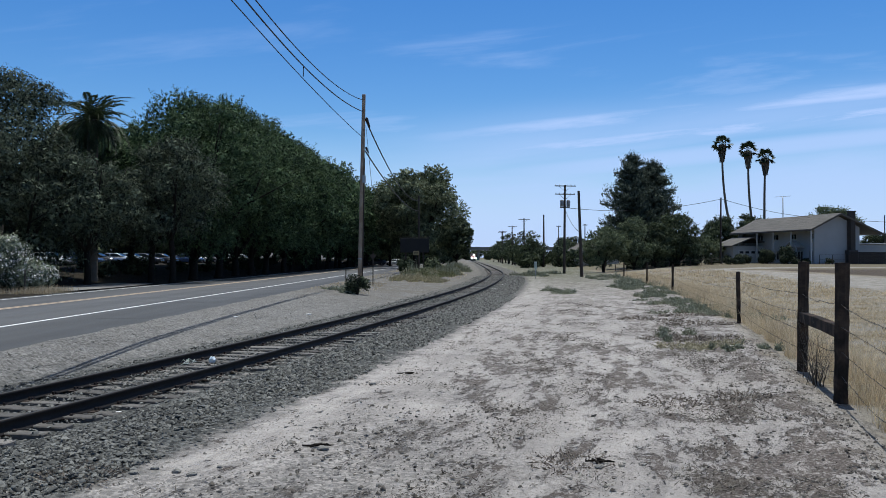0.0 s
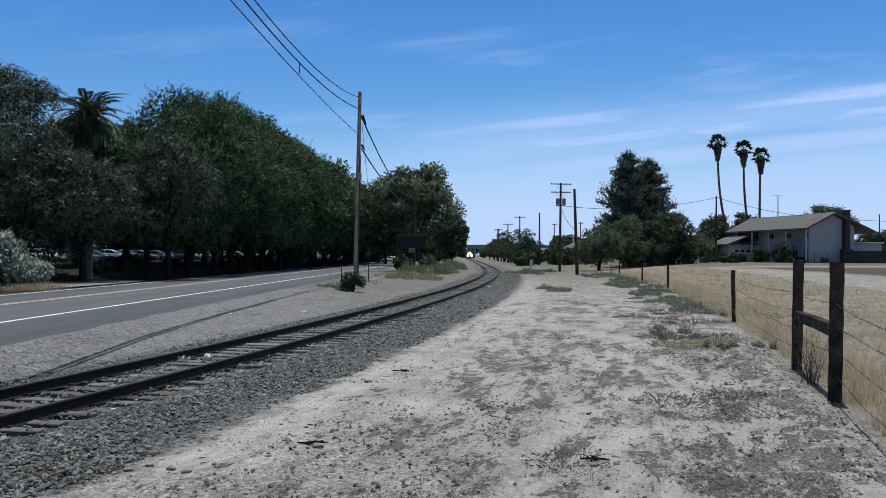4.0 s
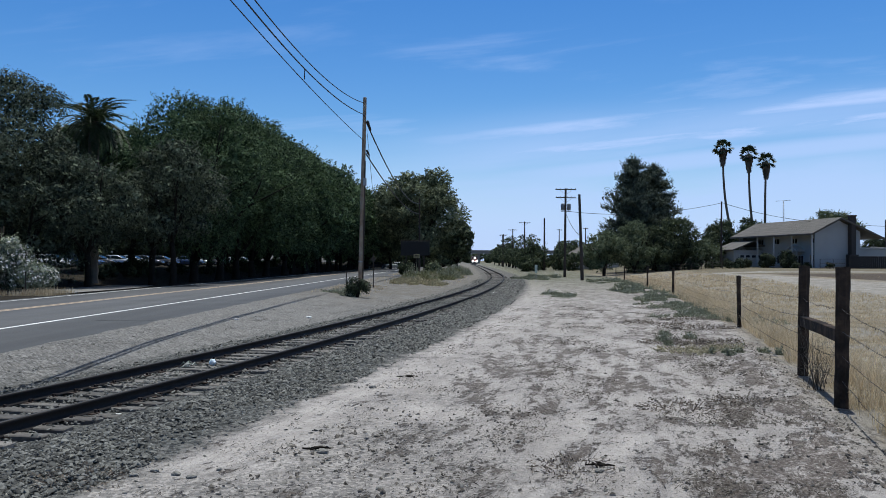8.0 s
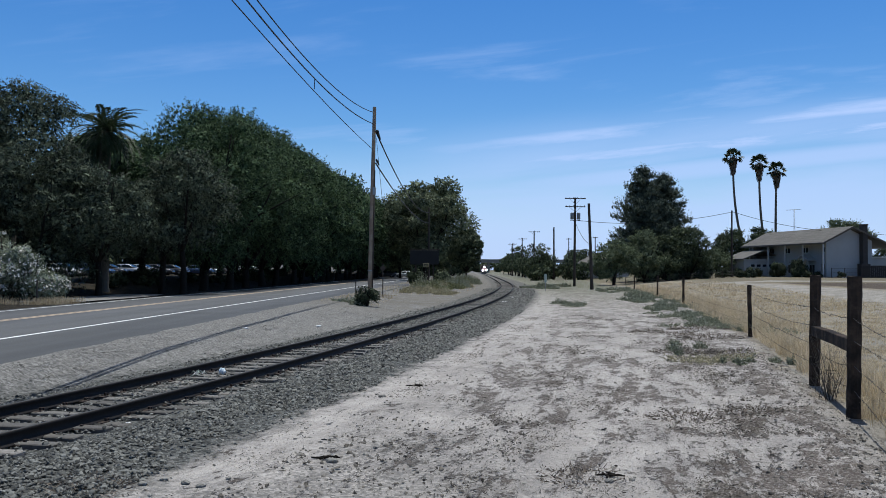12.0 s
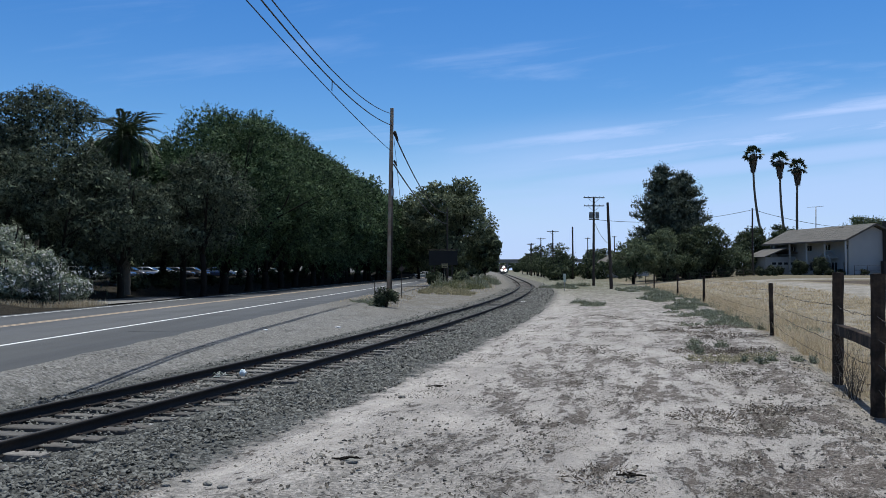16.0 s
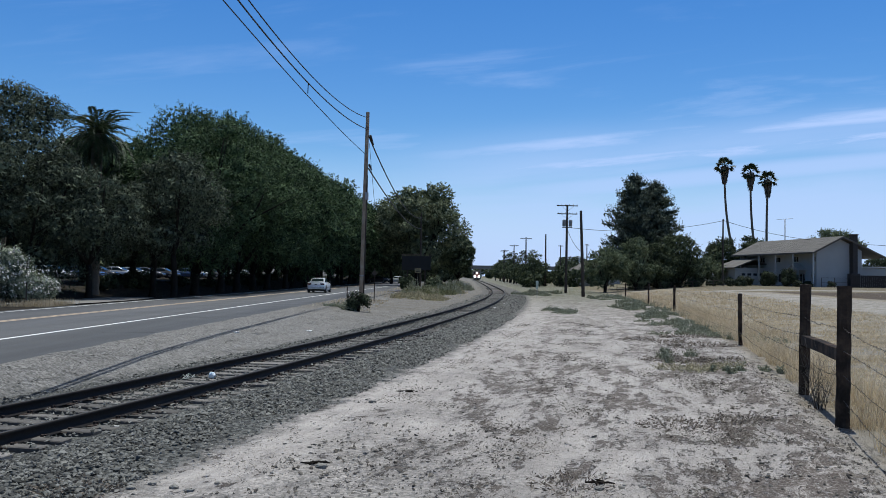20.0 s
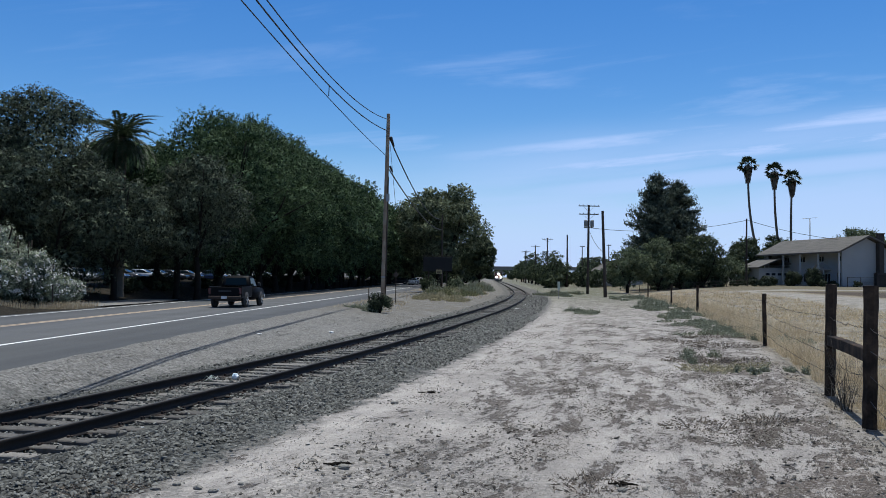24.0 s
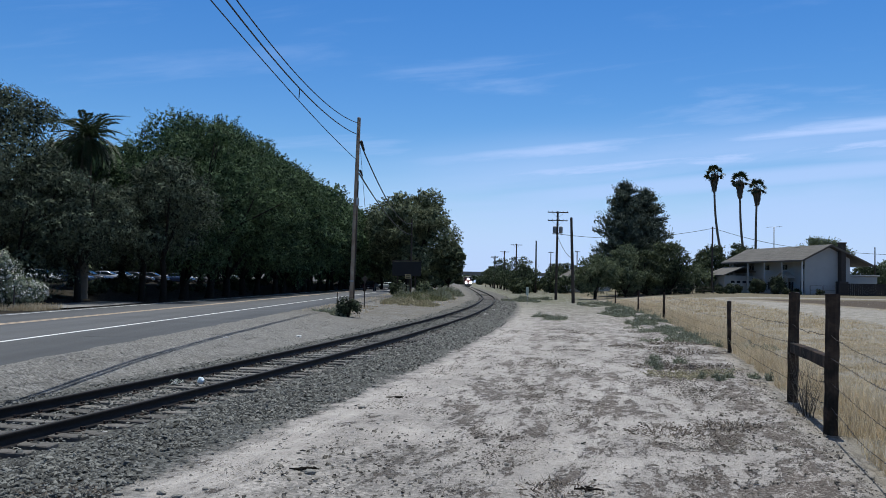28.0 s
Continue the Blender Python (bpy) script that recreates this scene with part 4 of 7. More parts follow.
def limb_set(h, base, r, n_limbs, spread, trunk_r, lean=(0, 0)):
    """A tapered trunk that forks into limbs."""
    parts = []
    fork = base
    z = np.linspace(-0.15, fork, 6)
    wob = np.stack([np.sin(z * 0.9 + r.random() * 6) * 0.10 + lean[0] * z, np.sin(z * 0.7 + r.random() * 6) * 0.10 + lean[1] * z, z], 1)
    wob[:, :2] -= wob[0, :2]
    rr = trunk_r * np.array([1.45, 1.1, 1.0, 0.95, 0.9, 0.85])
    parts.append(tube(wob, rr, 10))
    top = wob[-1]
    for k in range(n_limbs):
        a = 2 * np.pi * (k + 0.4 * r.random()) / n_limbs
        ln = (h - fork) * (0.55 + 0.35 * r.random())
        out = spread * (0.4 + 0.5 * r.random())
        t = np.linspace(0, 1, 6)[:, None]
        dirv = np.array([np.cos(a) * out, np.sin(a) * out, ln])
        pts = top + dirv * t + np.array([np.cos(a), np.sin(a), 0]) * (np.sin(t * np.pi) * 0.12 * out)
        pts += r.normal(scale=0.08, size=pts.shape) * t
        parts.append(tube(pts, trunk_r * 0.6 * (1 - 0.85 * t[:, 0]), 7))
        for b in range(2):
            q = pts[2 + b]
            dd = random_dirs(1, r)[0] * np.array([1, 1, 0.4]) * out * 0.8 + np.array([0, 0, ln * 0.25])
            t2 = np.linspace(0, 1, 4)[:, None]
            parts.append(tube(q + dd * t2, trunk_r * 0.25 * (1 - 0.8 * t2[:, 0]), 5))
    return join(parts)


def broad_tree(name, x, y, h, rad, crown_base, seed, leaf, label, size=0.2, dens=26, droop=0.0, clumps=16, trunk_r=0.26, flat=0.5, category="tree", group="", ratio=1.0, skirt=0, spray=None):
    """A broad-leaved tree: trunk with limbs, crown of leaves gathered in uneven clumps."""
    r = np.random.default_rng(seed)
    t = thing(name, pose(x, y, gz1(x, y)), label, category, group)
    part("trunk", limb_set(h * 0.9, min(crown_base + 0.8, h * 0.4), r, 5, rad, trunk_r), M["bark"], t)
    cl = []
    mid, half = (h + crown_base) / 2, (h - crown_base) / 2
    for k in range(int(clumps * 1.6)):
        d = random_dirs(1, r)[0]
        o = 0.45 + 0.32 * r.random()
        c = np.array([d[0] * rad * o * ratio, d[1] * rad * o, mid + d[2] * half * (o + 0.04)])
        taper = 1.0 - 0.25 * max(d[2], 0)
        s = rad * (0.22 + 0.17 * r.random()) * taper
        cl.append((c, (s * 1.1, s * 1.1, s * (0.62 + flat * 0.3 * r.random()))))
    cl.append((np.array([0, 0, mid]), (rad * 0.55 * ratio, rad * 0.55, half * 0.62)))
    for k in range(int(clumps * 2.4)):
        d = random_dirs(1, r)[0]
        d[2] = abs(d[2]) * 1.05 - 0.25
        c = np.array([d[0] * rad * 0.86 * ratio, d[1] * rad * 0.86, mid + d[2] * half * 0.9])
        s = rad * (0.10 + 0.13 * r.random())
        cl.append((c, (s * 1.15, s * 1.15, s * 0.7)))
    for k in range(skirt):
        a = 2 * np.pi * (k + r.random()) / skirt
        o = rad * (0.30 + 0.42 * r.random())
        s = rad * (0.15 + 0.08 * r.random())
        cl.append((np.array([np.cos(a) * o, np.sin(a) * o, crown_base + s * 0.5 + 1.3 * r.random()]), (s * 1.3, s * 1.3, s * 0.8)))
    part("crown", leaf_sprays(cl, size=size, r=r, **spray) if spray else leaf_shell(cl, dens, size, r, droop), leaf, t)
    return t


ROW = "row of roadside trees"
_r = random.Random(21)
for k in range(19):
    y = 69 + k * 6.6 + _r.uniform(-0.7, 0.7)
    x = -22.4 + 0.030 * y + _r.uniform(-0.4, 0.4)
    broad_tree("roadside_tree", x, y, 17.2 + _r.uniform(-0.6, 0.6) - (1.2 if k == 0 else 0), 6.2 + _r.uniform(-0.3, 0.5), 0.9, 100 + k, M["elm"],
               "tall dark green shade tree beside the road", size=0.078 + 0.010 * k, clumps=18, trunk_r=0.34, group=ROW,
               spray=dict(per_m2=max(2.8 - 0.2 * k, 0.6), length=0.95 + 0.03 * k, leaves=20 - k // 2, rise=0.3, droop=0.2, narrow=0.5, body=max(11 - 0.6 * k, 2.5)))
for k in range(16):
    y = 68 + k * 8.4
    broad_tree("shade_tree", -31.0 + 0.8 * math.sin(k * 2.4) + 0.03 * y, y, 12.5 + 1.0 * math.sin(k * 1.7), 6.0, 2.1, 140 + k, M["elm"], "dark shade tree beside the parked cars", size=0.42, dens=4.6, clumps=10, trunk_r=0.3,
               group="trees round the car park")
for k in range(18):
    y = 46 + k * 9.5
    broad_tree("shade_tree", -53.5 + 1.5 * math.sin(k * 2.1) + 0.03 * y, y, 10.5 + 1.5 * math.sin(k * 1.3), 6.2, -0.8, 190 + k, M["dark_leaf"], "dark leafy tree closing the car park", size=0.55, dens=3.6, clumps=10, trunk_r=0.3,
               group="trees round the car park")
for k, (x, y, h, rad, cb) in enumerate(((-26.2, 53.0, 11.2, 4.0, 0.5), (-30.6, 60.0, 15.6, 5.2, 2.0), (-18.7, 58.5, 10.9, 3.5, 2.2), (-29.6, 50.5, 9.4, 3.8, 0.4), (-22.6, 53.8, 9.3, 3.5, 1.4), (-34.5, 54.0, 12.0, 4.5, 0.6), (-21.0, 61.0, 9.0, 3.2, 2.0))):
    broad_tree("pepper_tree", x, y, h, rad, cb, 160 + k, M["pepper"], "grey-green pepper tree with drooping foliage", size=0.072, clumps=15, trunk_r=0.2, group="pepper trees", skirt=9 if cb < 0.8 else 0,
               spray=dict(per_m2=4.0, length=0.75, leaves=14, rise=0.15, droop=0.7, narrow=0.42, body=15))
broad_tree("roadside_tree", -4.6, 142, 18.0, 8.0, 2.6, 180, M["big_leaf"], "large dark broad-leaved tree beside the track", size=0.17, clumps=12, trunk_r=0.4, category="tree",
           spray=dict(per_m2=1.9, length=0.95, leaves=12, rise=0.1, droop=0.3, narrow=0.6, body=5))
broad_tree("roadside_tree", 2.6, 168, 11.0, 3.8, 0.8, 181, M["dark_leaf"], "dark green tree beside the track", size=0.34, dens=10)
broad_tree("roadside_tree", -10.5, 168, 14.5, 6.0, 2.0, 182, M["dark_leaf"], "dark green tree at the bend of the road", size=0.34, dens=10)


def shrub(name, x, y, w, d, h, seed, leaf, label, size=0.09, dens=120, category="shrub", group="", flowers=0):
    r = np.random.default_rng(seed)
    t = thing(name, pose(x, y, gz1(x, y)), label, category, group)
    for k in range(7):
        a, o = r.random() * 6.283, 0.6 * r.random() ** 0.5
        p = np.array([np.cos(a) * w / 2 * o, np.sin(a) * d / 2 * o, h * (0.6 + 0.35 * r.random())])
        tt = np.linspace(0, 1, 4)[:, None]
        part("stem", tube(np.array([p[0] * 0.2, p[1] * 0.2, -0.05]) * (1 - tt) + p * tt, 0.02 + 0.006 * h, 5), M["bark"], t)
    cl = []
    for k in range(16):
        a, o = r.random() * 6.283, r.random() ** 0.5
        s = h * (0.16 + 0.16 * r.random())
        cl.append((np.array([np.cos(a) * w * 0.38 * o, np.sin(a) * d * 0.38 * o, max(s * 0.8, h * (0.25 + 0.6 * r.random()) * (1 - 0.45 * o ** 2))]), (s * w / max(h, 1) * 0.6 + s * 0.3, s, s)))
    part("leaves", leaf_shell(cl, dens, size, r, 0.0, 0.35), leaf, t)
    if flowers:
        C = []
        for c, rad in cl:
            d = random_dirs(flowers // 5, r)
            d[:, 2] = np.abs(d[:, 2]) - 0.25
            C.append(np.repeat(c + d * np.asarray(rad) * 1.12, 6, axis=0))
        C = np.concatenate(C)
        C = C + r.normal(scale=0.05, size=C.shape)
        u = random_dirs(len(C), r)
        v = np.cross(u, random_dirs(len(C), r))
        part("blossoms", quads(C, u * 0.056, v * 0.056), M["blossom"], t, "clusters of white flowers")
    return t


def tar_seam(x, y, length, turn):
    """A sealed crack: a thin, wavering ribbon of tar on the asphalt."""
    u = np.linspace(-length / 2, length / 2, 14)
    mid = 0.03 * np.sin(u * 5) + 0.02 * np.sin(u * 13)
    half = 0.022 + 0.010 * np.sin(u * 9 + 1)
    V = np.concatenate([np.stack([u, mid - half, 0 * u], 1), np.stack([u, mid + half, 0 * u], 1)])
    k = np.arange(13)
    ob = part("tar_seam", (V, np.stack([k, k + 1, k + 15, k + 14], 1)), M["board_back"], None)
    ob.matrix_basis = pose(x, y, ROAD_Z + 0.004, 0, 0, turn)
    return tagged(ob, "dark tar seam across the paved shoulder", "tar seam", kind="structure")


tar_seam(-9.15, 24.4, 1.7, 4)
tar_seam(-10.2, 33.0, 2.2, -6)
_r = random.Random(88)
for k in range(15):
    y = 61 + 6.3 * k + _r.uniform(-2, 2)
    w = _r.uniform(2.0, 3.6)
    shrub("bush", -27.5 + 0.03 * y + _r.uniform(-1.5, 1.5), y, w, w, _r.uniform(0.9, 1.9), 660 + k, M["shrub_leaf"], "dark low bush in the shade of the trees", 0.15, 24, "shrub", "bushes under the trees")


def frond_mesh(length, pairs, width, droop, mat, seed):
    """A feather frond: a curved rib with leaflets on both sides; it grows along +x."""
    r = np.random.default_rng(seed)
    t = np.linspace(0, 1, 12)
    rib = np.stack([length * t * (1 - 0.12 * t), np.zeros(12), length * (0.45 * t - droop * t ** 2.2)], 1)
    bits = [tube(rib, 0.035 * (1.05 - t), 5, False)]
    C, U, W = [], [], []
    for s in (-1, 1):
        for tt in np.linspace(0.1, 0.99, pairs):
            p = np.array([np.interp(tt, t, rib[:, k]) for k in range(3)])
            ln = width * np.sin(np.pi * (0.15 + 0.8 * tt)) * (0.9 + 0.2 * r.random())
            d = np.array([0.65, s * 0.8, -0.25 + 0.15 * r.normal()])
            d /= np.linalg.norm(d)
            C.append(p + d * ln / 2)
            U.append(d * ln / 2)
            W.append(np.array([0.4, 0, 0.05]) * 0.11)
    bits.append(quads(np.array(C), np.array(U), np.array(W)))
    V, F = join(bits)
    return mesh_data("frond", V, F, mat)


def date_palm(x, y, h):
    t = thing("date_palm", pose(x, y, gz1(x, y)), "thick date palm with arching feather fronds among the trees", "palm tree")
    z = np.linspace(-0.2, h, 30)
    part("trunk", tube(np.stack([0 * z, 0 * z, z], 1), 0.36 + 0.03 * np.sin(z * 9), 12), M["palm_bark"], t)
    r = random.Random(5)
    kinds = [frond_mesh(2.95, 38, 0.5, 0.62 + 0.25 * k, M["palm_leaf"], k) for k in range(3)]
    for k in range(66):
        up = (k / 65) ** 0.8
        el = 84 - 122 * up + r.uniform(-8, 8)
        o = part("frond", kinds[r.randrange(3)], None, t)
        o.matrix_basis = pose(0, 0, h - 0.1, 0, 0, k * 137.5) @ pose(0, 0, 0, 0, -el + 22, 0) @ pose(0, 0, 0, r.uniform(-25, 25), 0, 0)
    return t


date_palm(-23.6, 57.0, 11.0)


def fan_mesh(rad, seed):
    """A fan leaf on its stalk: pointed blades spread over three quarters of a circle."""
    r = np.random.default_rng(seed)
    n = 20
    a = np.linspace(-1.7, 1.7, n)
    stalk = 1.3
    bits = [tube(np.array([(0, 0, 0), (stalk * 0.5, 0, 0.06), (stalk, 0, 0)]), 0.03, 4, False)]
    d = np.stack([np.cos(a), np.sin(a), -0.25 - 0.25 * np.abs(a) / 2 + 0.12 * r.normal(size=n)], 1)
    C = np.array([stalk, 0, 0]) + d * rad * 0.5
    w = np.stack([-np.sin(a), np.cos(a), 0 * a], 1) * rad * 0.15
    bits.append(quads(C, d * rad * 0.5, w))
    V, F = join(bits)
    return mesh_data("fan_leaf", V, F, M["palm_leaf"])


FANS = [fan_mesh(0.85 + 0.12 * k, k) for k in range(3)]


def fan_palm(x, y, h, bend, seed, top_off):
    """A tall fan palm: thin, bent trunk, a skirt of dead leaves, a head of fans."""
    r = random.Random(seed)
    q = np.random.default_rng(seed)
    t = thing("fan_palm", pose(x, y, gz1(x, y)), "very tall thin fan palm with a skirt of dead leaves", "palm tree", "fan palms behind the house")
    s = np.linspace(0, 1, 26)
    px = top_off * s ** 0.7 + bend * np.sin(s * np.pi)
    P = np.stack([px, 0 * s, -0.3 + (h + 0.3) * s], 1)
    part("trunk", tube(P, 0.29 - 0.11 * s, 10), M["palm_bark"], t)
    n = 420
    zz = h - 0.2 - 3.0 * q.random(n)
    a = q.random(n) * 6.283
    rr = 0.26 + 0.52 * (zz - (h - 3.2)) / 3.2 + 0.15 * q.random(n)
    C = np.stack([px[-1] + rr * np.cos(a), rr * np.sin(a), zz], 1)
    u = np.stack([0.25 * np.cos(a), 0.25 * np.sin(a), -np.ones(n)], 1) * 0.55
    w = np.stack([-np.sin(a), np.cos(a), 0 * a], 1) * 0.13
    part("dead_skirt", quads(C, u, w), M["palm_dead"], t, "brown skirt of dead hanging leaves")
    for k in range(21):
        el = 86 - 118 * (k / 20) + r.uniform(-8, 8)
        o = part("frond", FANS[r.randrange(3)], None, t)
        o.matrix_basis = pose(float(px[-1]), 0, h, 0, 0, k * 137.5) @ pose(0, 0, 0, 0, -el, 0) @ pose(0, 0, 0, r.uniform(-30, 30), 0, 0)
    return t


fan_palm(61.0, 172, 23.9, -0.9, 1, -4.3)
fan_palm(64.6, 172, 22.6, -0.6, 2, -2.6)
fan_palm(65.4, 172, 21.2, -0.2, 3, 0.1)


def pine(x, y, h, rad, seed, label):
    r = np.random.default_rng(seed)
    t = thing("pine_tree", pose(x, y, gz1(x, y)), label, "tree")
    z = np.linspace(-0.2, h * 0.96, 12)
    part("trunk", tube(np.stack([0.15 * np.sin(z * 0.4), 0 * z, z], 1), 0.38 * (1.03 - z / h), 9), M["bark"], t)
    cl = []
    for k in range(26):                     # whorls of boughs, each a flat, slightly rising plume
        f = (k + 0.6) / 26
        for j in range(6):
            a = 1.047 * j + 0.6 * k + r.normal() * 0.25
            reach = rad * (1 - f ** 2.2) ** 0.62 * (0.55 + 0.55 * r.random())
            zz = 1.0 + (h - 1.2) * f + r.normal() * 0.2
            for g in (0.25, 0.5, 0.75, 1.0):
                q = (0.52 + 0.50 * (1 - f)) * (1.2 - 0.40 * g)
                cl.append((np.array([np.cos(a) * reach * g, np.sin(a) * reach * g, zz + 0.16 * reach * g * g]), (q * 1.1, q * 1.1, q * 0.52)))
    part("crown", leaf_sprays(cl, 3.2, 0.7, 11, 0.125, r, 0.5, -0.2, 0.32, 9.0), M["needle"], t)
    return t


pine(29.1, 130, 17.2, 5.0, 31, "tall dark green pine beside the house")
pine(33.0, 133, 16.2, 4.7, 32, "second dark pine trunk close to the first")
YARD = "trees along the field's far edge"
for k, (x, y, h, rad, cb, lf, lab) in enumerate((
        (21.6, 114, 6.6, 2.9, 0.4, "bright_leaf", "round mid-green tree at the field's edge"), (26.6, 118, 8.0, 2.9, -0.4, "bright_leaf", "mid-green young tree before the pine"),
        (34.4, 124, 8.4, 3.5, -0.6, "dark_leaf", "round dark green tree beside the pine"), (30.6, 122, 7.6, 3.0, -0.6, "dark_leaf", "dark green tree before the pine"),
        (40.5, 150, 5.5, 3.4, 0.2, "dark_leaf", "low dark tree at the field's edge"), (46.5, 150, 5.0, 3.0, 0.2, "bright_leaf", "low green tree at the field's edge"),
        (54.0, 164, 9.8, 4.4, 0.4, "dark_leaf", "dark tree behind the house"), (60.0, 166, 10.6, 4.8, 0.4, "dark_leaf", "dark tree behind the house roof"),
        (74.2, 162, 12.0, 5.4, 1.0, "bright_leaf", "green tree behind the chimney"), (81.0, 150, 7.0, 3.4, 0.8, "bright_leaf", "green tree behind the yard"), (75.5, 147, 5.6, 3.4, -0.4, "dark_leaf", "low dark tree behind the house wing"))):
    broad_tree("yard_tree", x, y, h, rad, cb, 300 + k, M[lf], lab, size=0.115, clumps=12, trunk_r=0.2, group=YARD,
               spray=dict(per_m2=3.0, length=0.6, leaves=10, rise=0.25, droop=0.1, narrow=0.55, body=12))
_r = random.Random(8)
for k in range(40):
    y = 172 + k * 6.2 + _r.uniform(-3, 3)
    x = float(track_x(y)) + 9 + _r.uniform(0, 3) + (_r.random() < 0.45) * _r.uniform(6, 26)
    broad_tree("trackside_tree", x, y, _r.uniform(5.0, 11.5), _r.uniform(2.4, 4.0), 0.7, 400 + k, M["dark_leaf"], "dark green tree along the railway",
               size=0.20, dens=10, clumps=9, trunk_r=0.18, group="trees along the railway")
for k in range(12):
    y = 190 + k * 24
    broad_tree("trackside_tree", float(track_x(y)) - 9 - _r.uniform(0, 6), y, _r.uniform(8, 12), _r.uniform(4, 5.5), -0.8, 450 + k, M["dark_leaf"], "dark green tree along the railway",
               size=0.6, dens=2.8, clumps=8, trunk_r=0.2, group="trees along the railway")
for k in range(14):
    x, y = 18.5 + 18.0 * k / 13 + _r.uniform(-1.5, 1.5), 172 + (k * 37) % 46
    broad_tree("trackside_tree", x, y, _r.uniform(3.2, 5.2), _r.uniform(2.2, 3.2), -0.6, 520 + k, M["dark_leaf"], "low dark green tree beyond the fence", size=0.3, dens=5, clumps=8, trunk_r=0.15, group="trees along the railway")
for k in range(8):
    broad_tree("far_tree", -5.5 - 1.2 * k, 232 + (k * 29) % 90, 9.5, 4.8, -0.8, 560 + k, M["dark_leaf"], "dark leafy tree beyond the bend of the road", size=0.55, dens=3, clumps=8, trunk_r=0.22, group="trees beyond the bend")
for k in range(12):
    broad_tree("far_tree", -14 + 9.0 * k, 735 + 8 * (k % 3), 9.0 + 2 * (k % 2), 7.5, -0.8, 580 + k, M["dark_leaf"], "far dark tree behind the overpass", size=1.0, dens=1.2, clumps=8, trunk_r=0.3, group="trees behind the overpass")
for x, y, h in ((-15.0, 206, 8.0), (-19.0, 214, 9.0), (-12.5, 216, 8.5)):
    broad_tree("far_tree", x, y, h, 4.6, -0.8, int(470 + y), M["dark_leaf"], "dark leafy tree beyond the bend of the road", size=0.5, dens=3.2, clumps=8, trunk_r=0.22, group="trees beyond the bend")
for k in range(14):
    y = 205 + (k % 7) * 16
    broad_tree("far_tree", -16 - 0.14 * (y - 200) - (k // 7) * 14 - _r.uniform(0, 6), y + _r.uniform(-4, 4), _r.uniform(10, 14), _r.uniform(5, 6.5), -0.8, 480 + k, M["dark_leaf"], "dark leafy tree beyond the bend of the road",
               size=0.6, dens=2.8, clumps=8, trunk_r=0.22, group="trees beyond the bend")


for k, (x, y, w, h) in enumerate(((-24.0, 45.5, 3.6, 3.8), (-26.4, 46.5, 4.6, 4.9), (-29.3, 46.0, 4.6, 5.0), (-22.7, 46.2, 2.4, 2.4), (-24.9, 44.2, 3.0, 2.6))):
    shrub("oleander", x, y, w, 3.4, h, 500 + k, M["oleander"], "oleander bush covered in white blossom", 0.09, 120, "shrub", "oleander hedge", 230)
shrub("bush", -4.55, 45.0, 1.3, 1.1, 1.15, 520, M["shrub_leaf"], "small dark bush at the foot of the pole", 0.05, 200)


def blades(x, y, h, r, mat_w=0.006, lean=0.35):
    """Grass stalks: narrow bent strips, two faces each."""
    n = len(x)
    z = gz(x, y) - 0.02
    a, b = r.random(n) * 6.283, r.random(n) * 6.283
    w = np.stack([np.cos(a), np.sin(a), 0 * a], 1) * mat_w
    ln = np.stack([np.cos(b), np.sin(b), 0 * b], 1) * (h * lean * r.random(n))[:, None]
    p0 = np.stack([x, y, z], 1)
    p1 = p0 + ln * 0.35 + np.array([0, 0, 1]) * (h * 0.55)[:, None]
    p2 = p0 + ln + np.array([0, 0, 1]) * h[:, None]
    V = np.stack([p0 - w, p0 + w, p1 + w * 0.8, p1 - w * 0.8, p2], 1).reshape(-1, 3)
    k = np.arange(n) * 5
    return V, [np.stack([k, k + 1, k + 2, k + 3], 1), np.stack([k + 3, k + 2, k + 4], 1)]


